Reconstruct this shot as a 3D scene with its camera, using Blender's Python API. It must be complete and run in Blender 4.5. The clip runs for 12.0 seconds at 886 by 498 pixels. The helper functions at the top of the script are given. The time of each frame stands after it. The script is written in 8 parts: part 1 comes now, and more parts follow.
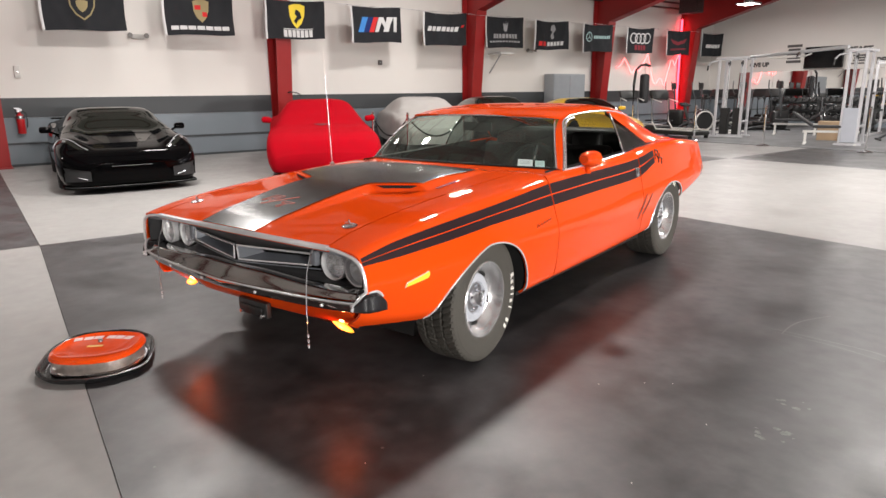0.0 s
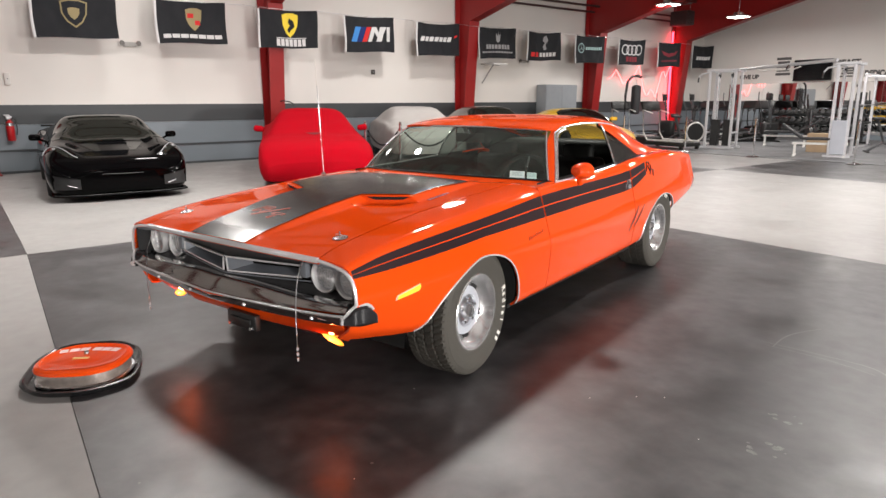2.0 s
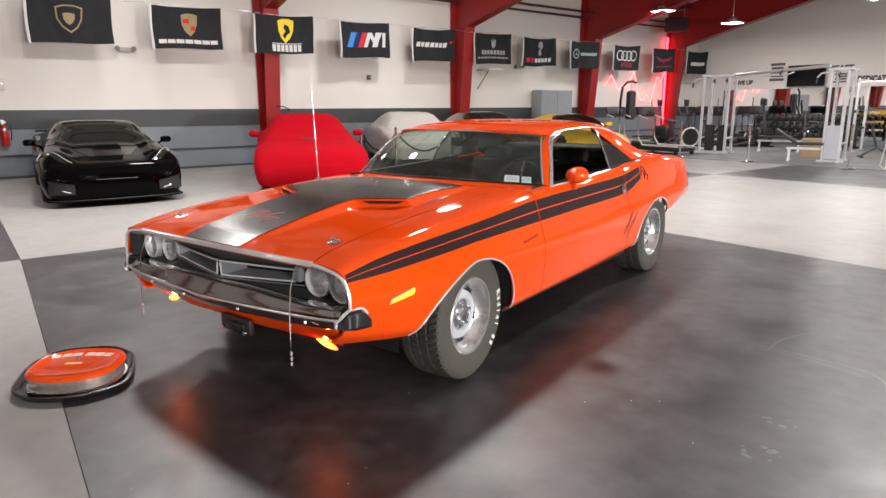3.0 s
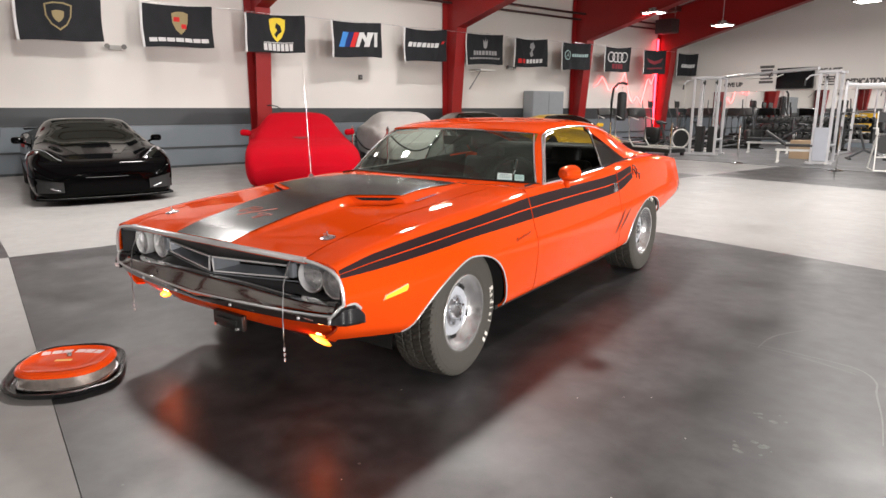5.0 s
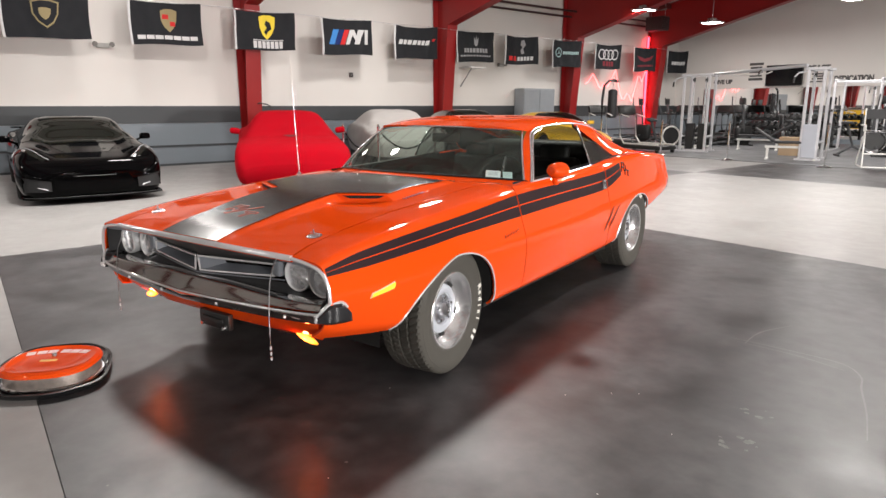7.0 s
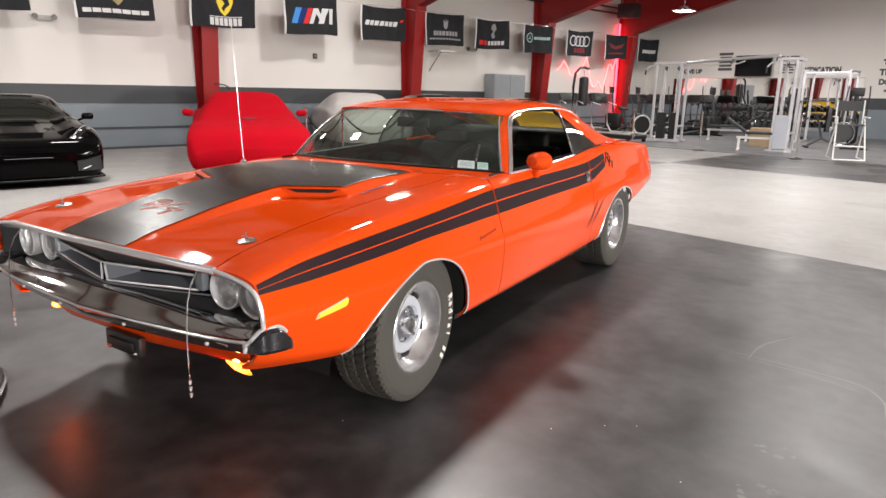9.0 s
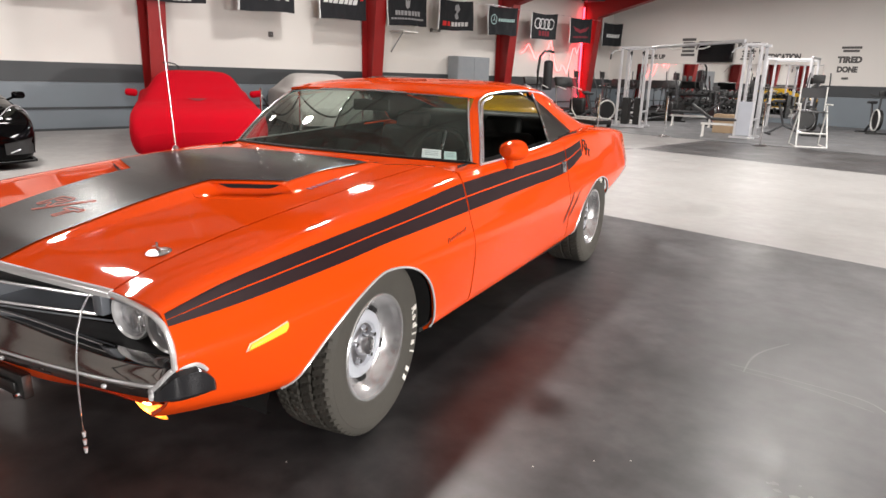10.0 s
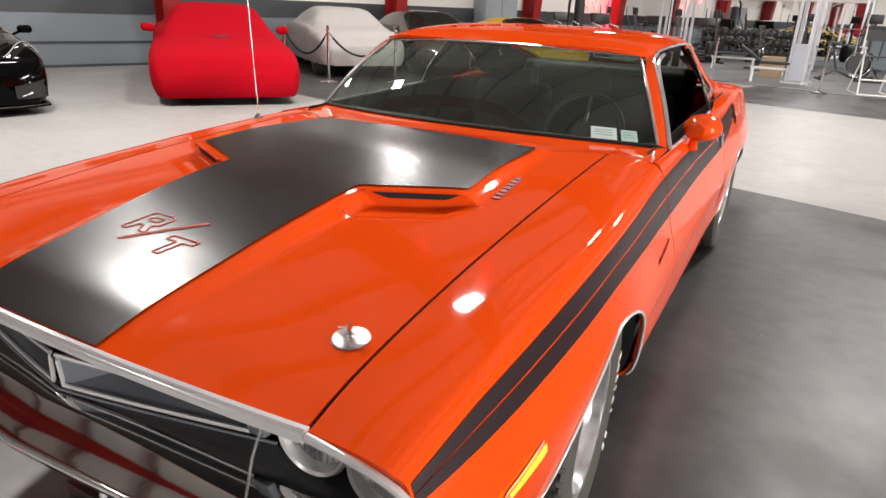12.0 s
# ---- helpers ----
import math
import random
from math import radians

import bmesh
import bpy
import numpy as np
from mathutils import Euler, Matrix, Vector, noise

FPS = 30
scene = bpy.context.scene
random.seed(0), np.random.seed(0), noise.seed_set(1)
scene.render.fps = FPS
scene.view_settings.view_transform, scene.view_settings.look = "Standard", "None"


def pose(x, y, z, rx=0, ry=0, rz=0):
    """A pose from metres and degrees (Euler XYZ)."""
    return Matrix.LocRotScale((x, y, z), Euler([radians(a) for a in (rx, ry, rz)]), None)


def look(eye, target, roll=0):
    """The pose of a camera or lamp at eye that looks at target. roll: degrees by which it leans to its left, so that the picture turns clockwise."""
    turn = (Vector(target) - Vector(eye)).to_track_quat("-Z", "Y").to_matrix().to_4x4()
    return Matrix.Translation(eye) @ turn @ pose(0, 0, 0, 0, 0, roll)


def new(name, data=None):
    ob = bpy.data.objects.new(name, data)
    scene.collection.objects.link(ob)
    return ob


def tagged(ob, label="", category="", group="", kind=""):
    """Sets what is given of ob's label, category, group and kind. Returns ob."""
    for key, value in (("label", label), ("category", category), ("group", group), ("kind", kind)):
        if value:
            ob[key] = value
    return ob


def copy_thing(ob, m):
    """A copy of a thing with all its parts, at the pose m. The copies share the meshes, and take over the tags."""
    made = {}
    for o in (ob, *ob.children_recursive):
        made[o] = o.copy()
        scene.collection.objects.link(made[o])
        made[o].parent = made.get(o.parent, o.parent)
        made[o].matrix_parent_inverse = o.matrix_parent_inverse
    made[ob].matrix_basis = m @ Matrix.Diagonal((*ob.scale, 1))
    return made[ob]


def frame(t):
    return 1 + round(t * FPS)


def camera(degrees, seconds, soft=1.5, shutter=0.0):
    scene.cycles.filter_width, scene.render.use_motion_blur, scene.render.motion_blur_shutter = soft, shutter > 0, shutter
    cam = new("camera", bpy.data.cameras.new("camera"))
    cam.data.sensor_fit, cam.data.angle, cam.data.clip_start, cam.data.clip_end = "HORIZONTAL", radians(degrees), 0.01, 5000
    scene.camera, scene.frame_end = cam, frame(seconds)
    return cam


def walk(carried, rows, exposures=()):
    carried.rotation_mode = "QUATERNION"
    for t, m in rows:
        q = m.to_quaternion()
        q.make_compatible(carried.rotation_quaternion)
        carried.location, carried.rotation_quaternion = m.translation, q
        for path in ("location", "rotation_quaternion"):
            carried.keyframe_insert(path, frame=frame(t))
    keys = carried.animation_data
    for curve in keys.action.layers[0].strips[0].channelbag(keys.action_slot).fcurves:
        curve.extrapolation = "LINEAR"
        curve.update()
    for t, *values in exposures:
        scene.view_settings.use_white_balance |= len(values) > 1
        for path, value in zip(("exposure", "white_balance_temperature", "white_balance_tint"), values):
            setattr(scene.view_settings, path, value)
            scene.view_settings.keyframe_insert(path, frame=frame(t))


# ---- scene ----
cam = camera(69.8, 12.0)
PATH = [
    (0, (2.693, -2.649, 1.395), (1.507, -1.111, 0.918), -0.7),
    (0.5, (2.685, -2.647, 1.391), (1.505, -1.103, 0.921), -0.5),
    (1, (2.68, -2.644, 1.396), (1.507, -1.093, 0.929), -0.5),
    (1.5, (2.68, -2.638, 1.395), (1.509, -1.084, 0.932), -0.4),
    (2, (2.684, -2.63, 1.407), (1.514, -1.072, 0.957), -0.3),
    (2.5, (2.689, -2.624, 1.403), (1.523, -1.06, 0.96), -0.3),
    (3, (2.69, -2.624, 1.4), (1.527, -1.055, 0.966), -0.3),
    (5, (2.684, -2.635, 1.379), (1.544, -1.05, 0.948), -0.0),
    (5.5, (2.694, -2.636, 1.386), (1.56, -1.048, 0.948), 0.0),
    (6, (2.695, -2.637, 1.379), (1.564, -1.046, 0.944), -0.1),
    (6.5, (2.697, -2.631, 1.379), (1.569, -1.038, 0.943), -0.1),
    (7, (2.702, -2.618, 1.378), (1.582, -1.02, 0.94), -0.1),
    (8.8, (2.49, -2.22, 1.328), (1.424, -0.595, 0.858), 0.6),
    (9, (2.412, -2.18, 1.343), (1.382, -0.534, 0.865), 0.9),
    (9.5, (2.287, -2.05, 1.326), (1.341, -0.36, 0.828), 1.5),
    (10, (2.185, -1.814, 1.323), (1.262, -0.119, 0.799), 1.6),
    (10.5, (2.059, -1.655, 1.33), (1.134, 0.025, 0.762), 2.3),
    (11, (1.804, -1.59, 1.373), (0.87, 0.063, 0.745), 2.4),
    (11.5, (1.527, -1.539, 1.396), (0.608, 0.101, 0.713), 2.2),
    (12, (1.243, -1.467, 1.37), (0.349, 0.176, 0.661), 2.4),
]
walk(cam, [(t, look(eye, target, roll)) for t, eye, target, roll in PATH])

# ---- room frame: x = u (towards the open hall), y = v (along the flag wall), turned against the car ----
ROOM = pose(0, 0, 0, 0, 0, -16.0)


def room(u, v, z=0.0, turn=0.0):
    return ROOM @ pose(u, v, z, 0, 0, turn)


# ---- world and lamps ----
world = bpy.data.worlds.new("world")
scene.world = world
world.use_nodes = True
world.node_tree.nodes["Background"].inputs[0].default_value = (0.9, 0.93, 1.0, 1)
world.node_tree.nodes["Background"].inputs[1].default_value = 0.006
scene.view_settings.exposure = 0.25
LAMP_TINT = (1.0, 0.955, 0.92)
# (u, v, z, watts): high-bay lamps along the flag wall, over the cars, over the open floor and in the gym
# v 4.35, -5.0 and -11.5 are unseen lamps added to brighten hood and chrome
LAMPS = [(-10.4, 1.6, 5.2, 30), (-8.8, 7.82, 5.3, 160), (-9.5, 17.0, 4.4, 130), (-5.16, 0.03, 5.2, 350), (-3.15, 4.35, 6.0, 460), (-10.0, -5.0, 5.2, 130),
         (0.2, 9.2, 5.6, 400), (1.6, 16.0, 5.6, 430), (-8.9, 20.2, 4.2, 150), (-4.1, 19.1, 4.3, 170), (3.8, -11.5, 5.4, 170), (-4.5, -11.5, 5.2, 150)]
# unseen fill lamps added on stands across the open floor, turned towards the cars: (v, z, watts)
FILL_LAMPS = [(5.5, 1.3, 800), (-1.0, 1.3, 600)]

# ---- materials ----


def nodes_of(name):
    m = bpy.data.materials.new(name)
    m.use_nodes = True
    t = m.node_tree
    return m, t, t.nodes, t.links, t.nodes["Principled BSDF"]


def surface(name, color, rough=0.5, metal=0.0, vary=0.12, scale=6.0, fine=80.0, bump=0.02, coat=0.0, spec=0.5, rough_vary=0.1, island=False, emit=0.0):
    """A painted, plastic, cloth or metal surface with two scales of variation and a fine relief."""
    m, t, n, l, b = nodes_of(name)
    co = n.new("ShaderNodeTexCoord")
    big = n.new("ShaderNodeTexNoise")
    big.inputs["Scale"].default_value = scale
    big.inputs["Detail"].default_value = 4
    small = n.new("ShaderNodeTexNoise")
    small.inputs["Scale"].default_value = fine
    small.inputs["Detail"].default_value = 3
    l.new(co.outputs["Object"], big.inputs["Vector"])
    l.new(co.outputs["Object"], small.inputs["Vector"])
    mixf = n.new("ShaderNodeMath")
    mixf.operation = "MULTIPLY_ADD"
    l.new(small.outputs["Fac"], mixf.inputs[0])
    mixf.inputs[1].default_value = 0.4
    l.new(big.outputs["Fac"], mixf.inputs[2])
    ramp = n.new("ShaderNodeMapRange")
    ramp.inputs[1].default_value, ramp.inputs[2].default_value = 0.35, 1.05
    ramp.inputs[3].default_value, ramp.inputs[4].default_value = 1.0 - vary, 1.0 + vary
    l.new(mixf.outputs[0], ramp.inputs[0])
    mul = n.new("ShaderNodeVectorMath")
    mul.operation = "SCALE"
    mul.inputs[0].default_value = color
    l.new(ramp.outputs[0], mul.inputs["Scale"])
    l.new(mul.outputs[0], b.inputs["Base Color"])
    rr = n.new("ShaderNodeMapRange")
    rr.inputs[1].default_value, rr.inputs[2].default_value = 0.3, 0.7
    rr.inputs[3].default_value, rr.inputs[4].default_value = max(0.02, rough * (1 - rough_vary)), min(1.0, rough * (1 + rough_vary))
    l.new(big.outputs["Fac"], rr.inputs[0])
    l.new(rr.outputs[0], b.inputs["Roughness"])
    b.inputs["Metallic"].default_value = metal
    b.inputs["Specular IOR Level"].default_value = spec
    b.inputs["Coat Weight"].default_value = coat
    b.inputs["Coat Roughness"].default_value = 0.04
    if emit:
        b.inputs["Emission Color"].default_value = (*color, 1)
        b.inputs["Emission Strength"].default_value = emit
    if bump:
        bp = n.new("ShaderNodeBump")
        bp.inputs["Strength"].default_value = bump
        bp.inputs["Distance"].default_value = 0.01
        l.new(small.outputs["Fac"], bp.inputs["Height"])
        l.new(bp.outputs[0], b.inputs["Normal"])
    return m


def glow(name, color, strength):
    m, t, n, l, b = nodes_of(name)
    b.inputs["Base Color"].default_value = (*[min(1, c) for c in color], 1)
    b.inputs["Emission Color"].default_value = (*color, 1)
    b.inputs["Emission Strength"].default_value = strength
    return m


def glass(name, tint=(0.8, 0.85, 0.82), rough=0.0, gloss=1.0, haze=0.0):
    m, t, n, l, b = nodes_of(name)
    n.remove(b)
    tr = n.new("ShaderNodeBsdfTransparent")
    tr.inputs[0].default_value = (*tint, 1)
    gl = n.new("ShaderNodeBsdfGlossy")
    gl.inputs["Roughness"].default_value = rough
    # gloss that rises towards grazing angles, alike from both sides of the pane
    fr = n.new("ShaderNodeLayerWeight")
    fr.inputs[0].default_value = 0.5
    p5 = n.new("ShaderNodeMath")
    p5.operation = "POWER"
    p5.inputs[1].default_value = 5.0
    k = n.new("ShaderNodeMath")
    k.operation = "MULTIPLY_ADD"
    k.inputs[1].default_value, k.inputs[2].default_value = 0.9 * gloss, 0.06 * gloss
    mx = n.new("ShaderNodeMixShader")
    l.new(fr.outputs["Facing"], p5.inputs[0])
    l.new(p5.outputs[0], k.inputs[0])
    l.new(k.outputs[0], mx.inputs[0])
    l.new(tr.outputs[0], mx.inputs[1])
    l.new(gl.outputs[0], mx.inputs[2])
    out = mx
    if haze:
        # uneven diffuse haze painted in for the ceiling mirrored in the pane
        df = n.new("ShaderNodeBsdfDiffuse")
        df.inputs[0].default_value = (0.50, 0.60, 0.53, 1)
        co = n.new("ShaderNodeTexCoord")
        nz = n.new("ShaderNodeTexNoise")
        nz.inputs["Scale"].default_value, nz.inputs["Detail"].default_value = 3.5, 4
        l.new(co.outputs["Object"], nz.inputs["Vector"])
        mr = n.new("ShaderNodeMapRange")
        mr.inputs[1].default_value, mr.inputs[2].default_value = 0.3, 0.7
        mr.inputs[3].default_value, mr.inputs[4].default_value = haze * 0.5, haze * 1.5
        l.new(nz.outputs["Fac"], mr.inputs[0])
        out = n.new("ShaderNodeMixShader")
        l.new(mr.outputs[0], out.inputs[0])
        l.new(mx.outputs[0], out.inputs[1])
        l.new(df.outputs[0], out.inputs[2])
    l.new(out.outputs[0], n["Material Output"].inputs[0])
    return m


def epoxy(name, color, dirt, rough, vary, spec=0.5, grain=0.1):
    """Coated concrete: cloudy tone, scuffs, small light specks, uneven gloss."""
    m, t, n, l, b = nodes_of(name)
    co = n.new("ShaderNodeTexCoord")
    cloud = n.new("ShaderNodeTexNoise")
    cloud.inputs["Scale"].default_value, cloud.inputs["Detail"].default_value, cloud.inputs["Roughness"].default_value = 1.5, 8, 0.66
    fine = n.new("ShaderNodeTexNoise")
    fine.inputs["Scale"].default_value, fine.inputs["Detail"].default_value = 8, 9
    speck = n.new("ShaderNodeTexVoronoi")
    speck.inputs["Scale"].default_value = 3.3
    scuff = n.new("ShaderNodeTexNoise")
    scuff.inputs["Scale"].default_value, scuff.inputs["Detail"].default_value = 3.0, 8
    stretch = n.new("ShaderNodeMapping")
    stretch.inputs["Scale"].default_value = (0.35, 3.2, 1)
    stretch.inputs["Rotation"].default_value = (0, 0, 0.5)
    l.new(co.outputs["Object"], stretch.inputs[0])
    l.new(stretch.outputs[0], scuff.inputs["Vector"])
    for q in (cloud, fine, speck):
        l.new(co.outputs["Object"], q.inputs["Vector"])
    r1 = n.new("ShaderNodeMapRange")
    r1.inputs[1].default_value, r1.inputs[2].default_value = 0.3, 0.72
    r1.inputs[3].default_value, r1.inputs[4].default_value = 1 - vary, 1 + vary
    l.new(cloud.outputs["Fac"], r1.inputs[0])
    r2 = n.new("ShaderNodeMapRange")
    r2.inputs[1].default_value, r2.inputs[2].default_value = 0.3, 0.7
    r2.inputs[3].default_value, r2.inputs[4].default_value = 1 - grain, 1 + grain
    l.new(fine.outputs["Fac"], r2.inputs[0])
    f = n.new("ShaderNodeMath")
    f.operation = "MULTIPLY"
    l.new(r1.outputs[0], f.inputs[0])
    l.new(r2.outputs[0], f.inputs[1])
    tone = n.new("ShaderNodeVectorMath")
    tone.operation = "SCALE"
    tone.inputs[0].default_value = color
    l.new(f.outputs[0], tone.inputs["Scale"])
    s1 = n.new("ShaderNodeMapRange")
    s1.inputs[1].default_value, s1.inputs[2].default_value = 0.028, 0.018
    l.new(speck.outputs["Distance"], s1.inputs[0])
    s2 = n.new("ShaderNodeMapRange")
    s2.inputs[1].default_value, s2.inputs[2].default_value = 0.66, 0.9
    s2.inputs[4].default_value = 0.0
    l.new(scuff.outputs["Fac"], s2.inputs[0])
    add = n.new("ShaderNodeMath")
    add.operation = "MAXIMUM"
    l.new(s1.outputs[0], add.inputs[0])
    l.new(s2.outputs[0], add.inputs[1])
    mx = n.new("ShaderNodeMix")
    mx.data_type = "RGBA"
    l.new(add.outputs[0], mx.inputs["Factor"])
    l.new(tone.outputs[0], mx.inputs[6])
    mx.inputs[7].default_value = (*dirt, 1)
    l.new(mx.outputs[2], b.inputs["Base Color"])
    rr = n.new("ShaderNodeMapRange")
    rr.inputs[1].default_value, rr.inputs[2].default_value = 0.3, 0.7
    rr.inputs[3].default_value, rr.inputs[4].default_value = rough * 0.75, rough * 1.35
    b.inputs["Specular IOR Level"].default_value = spec
    l.new(cloud.outputs["Fac"], rr.inputs[0])
    l.new(rr.outputs[0], b.inputs["Roughness"])
    bp = n.new("ShaderNodeBump")
    bp.inputs["Strength"].default_value, bp.inputs["Distance"].default_value = 0.016 + 0.1 * max(0.0, grain - 0.1), 0.01
    l.new(fine.outputs["Fac"], bp.inputs["Height"])
    l.new(bp.outputs[0], b.inputs["Normal"])
    return m


ORANGE = surface("orange car paint", (0.76, 0.068, 0.005), 0.5, vary=0.03, scale=2, fine=300, bump=0.0, coat=0.8, spec=0.0, rough_vary=0.05)
STRIPE_SIDE = surface("dark vinyl side stripe", (0.026, 0.014, 0.016), 0.36, vary=0.08, scale=3, bump=0.0, coat=0.12, spec=0.12)
STRIPE_HOOD = surface("satin black hood paint", (0.016, 0.014, 0.013), 0.25, vary=0.10, scale=3, bump=0.004, fine=400, spec=0.4)
CHROME = surface("chrome", (0.78, 0.78, 0.79), 0.08, 1.0, vary=0.03, bump=0.0)
CHROME_DARK = surface("dull chrome", (0.62, 0.605, 0.59), 0.07, 1.0, vary=0.10, scale=3, bump=0.004)
BRIGHT = surface("polished window trim", (0.88, 0.88, 0.89), 0.16, 0.85, vary=0.06, bump=0.0)
TRIM = surface("bright polished trim", (0.85, 0.85, 0.86), 0.2, 0.5, vary=0.06, bump=0.0)
INSERT = surface("grey insert paint", (0.19, 0.205, 0.23), 0.35, 0.2, vary=0.06, bump=0.0)
# near-black colour stands in for the dark floor mirrored by the chrome end
PAD = surface("dark glossy bumper end", (0.018, 0.018, 0.02), 0.14, vary=0.2, scale=12, bump=0.0, coat=0.5)
STEEL = surface("brushed steel", (0.55, 0.55, 0.57), 0.28, 1.0, vary=0.08, bump=0.01)
ALLOY = surface("polished wheel metal", (0.80, 0.80, 0.81), 0.2, 0.85, vary=0.06, bump=0.004)
SILVER = surface("silver wheel paint", (0.50, 0.525, 0.575), 0.38, 0.2, vary=0.05, bump=0.0, coat=0.3)
RUBBER = surface("tyre rubber", (0.054, 0.050, 0.042), 0.75, vary=0.2, scale=9, fine=120, bump=0.08)
BLACK = surface("black trim", (0.012, 0.012, 0.012), 0.45, vary=0.15, bump=0.01)
GRILLE_BLACK = surface("satin black grille", (0.030, 0.030, 0.031), 0.40, vary=0.15, bump=0.01)
INTERIOR = surface("black vinyl", (0.011, 0.0105, 0.010), 0.55, vary=0.2, scale=8, bump=0.1, spec=0.25)
UNDER = surface("underbody black", (0.008, 0.008, 0.008), 0.9, vary=0.2)
WHITE_MARK = surface("white lettering", (0.75, 0.73, 0.68), 0.6, vary=0.06)
AMBER_LIT = glow("lit amber lamp", (1.0, 0.30, 0.04), 4.0)
# emission puts the glare seen on the side marker into the lens
AMBER = surface("amber lens", (1.0, 0.34, 0.025), 0.15, vary=0.08, scale=40, bump=0.0, coat=1.0, emit=1.6)
LENS = glass("headlamp glass", (0.99, 0.99, 0.99), 0.03, 0.9)
BOWL = surface("silvered lamp bowl", (0.94, 0.95, 0.97), 0.24, 0.85, vary=0.12, scale=30, fine=70, bump=0.10)
WINDSHIELD = glass("tinted windscreen glass", (0.55, 0.65, 0.58), 0.0, 1.0, 0.045)
REAR_GLASS = glass("clear rear glass", (0.46, 0.49, 0.46), 0.0, 1.0)
SIDE_GLASS = glass("tinted side glass", (0.34, 0.36, 0.35), 0.0, 1.2)

WALL_WHITE = surface("white painted drywall", (0.72, 0.69, 0.655), 0.7, vary=0.035, scale=0.7, fine=60, bump=0.03)
WALL_BLUE = surface("blue-grey wall paint", (0.175, 0.205, 0.23), 0.55, vary=0.06, scale=1.2, bump=0.03)
WALL_DARK = surface("charcoal wall paint", (0.045, 0.05, 0.054), 0.55, vary=0.08, scale=1.5, bump=0.03)
CEILING_WHITE = surface("grey ceiling lining", (0.48, 0.47, 0.45), 0.8, vary=0.08, scale=1.0, bump=0.1)
RED_STEEL = surface("red painted steel", (0.27, 0.009, 0.009), 0.42, vary=0.10, scale=2.0, bump=0.02)
PIPE = surface("dark pipe paint", (0.05, 0.02, 0.02), 0.5, vary=0.2)
FLOOR_DARK = epoxy("dark grey floor coating", (0.046, 0.0445, 0.0465), (0.15, 0.145, 0.14), 0.40, 0.6, 0.46, 0.34)
FLOOR_LIGHT = epoxy("light grey floor coating", (0.285, 0.278, 0.270), (0.24, 0.233, 0.226), 0.42, 0.06, 0.2, 0.06)
FLOOR_JOINT = surface("dark floor joint", (0.015, 0.014, 0.014), 0.8, vary=0.2, scale=5, bump=0.05)
MAT_BLACK = epoxy("black rubber mat", (0.12, 0.122, 0.127), (0.15, 0.15, 0.15), 0.5, 0.2)
LAMP_LIT = glow("lit lamp lens", (1.0, 0.96, 0.92), 14)
NEON = glow("red neon", (1.0, 0.035, 0.06), 8)
NEON_PINK = glow("pink-red neon tube", (1.0, 0.13, 0.13), 5)
MIRROR = surface("mirror silver", (0.86, 0.87, 0.87), 0.01, 1.0, vary=0.0, bump=0.0, rough_vary=0)

# ---- mesh helpers ----


def finish(me, mat, angle=35):
    mats = mat if isinstance(mat, (list, tuple)) else [mat]
    for q in mats:
        me.materials.append(q)
    me.shade_smooth()
    me.set_sharp_from_angle(angle=radians(angle))
    return me


def part(name, bm, mat, parent=None, label="", m=None, angle=35, kind=""):
    """Links a bmesh (or a mesh) as one object under a thing or part."""
    if isinstance(bm, bpy.types.Mesh):
        me = bm
        if not me.materials:
            finish(me, mat, angle)
    else:
        me = bpy.data.meshes.new(name)
        bmesh.ops.recalc_face_normals(bm, faces=bm.faces)
        bm.to_mesh(me)
        bm.free()
        finish(me, mat, angle)
    ob = new(name, me)
    if m is not None:
        ob.matrix_basis = m
    if parent is not None:
        ob.parent = parent
    return tagged(ob, label, kind=kind)


def thing(name, label, category, m=None, group="", kind=""):
    ob = new(name)
    ob.empty_display_size = 0.2
    if m is not None:
        ob.matrix_basis = m
    return tagged(ob, label, category, group, kind)


def B():
    return bmesh.new()


def box(bm, x0, x1, y0, y1, z0, z1, bevel=0.0, seg=2, m=None):
    vs = [bm.verts.new((x, y, z)) for x in (x0, x1) for y in (y0, y1) for z in (z0, z1)]
    fs = [bm.faces.new([vs[i] for i in f]) for f in ((0, 1, 3, 2), (4, 6, 7, 5), (0, 4, 5, 1), (2, 3, 7, 6), (0, 2, 6, 4), (1, 5, 7, 3))]
    out = vs
    if bevel:
        es = list({e for f in fs for e in f.edges})
        r = bmesh.ops.bevel(bm, geom=es + vs, offset=bevel, segments=seg, affect="EDGES", profile=0.5)
        out = list({v for f in r["faces"] for v in f.verts} | {v for v in vs if v.is_valid})
    if m is not None:
        bmesh.ops.transform(bm, matrix=m, verts=out)
    return bm


def rod(bm, a, b, r, r2=None, seg=12, caps=True):
    a, b = Vector(a), Vector(b)
    q = (b - a).to_track_quat("Z", "Y").to_matrix()
    rings = []
    for p, rr in ((a, r), (b, r if r2 is None else r2)):
        rings.append([bm.verts.new(p + q @ Vector((rr * math.cos(2 * math.pi * i / seg), rr * math.sin(2 * math.pi * i / seg), 0))) for i in range(seg)])
    for i in range(seg):
        j = (i + 1) % seg
        bm.faces.new((rings[0][i], rings[0][j], rings[1][j], rings[1][i]))
    if caps:
        bm.faces.new(rings[0][::-1])
        bm.faces.new(rings[1])
    return bm


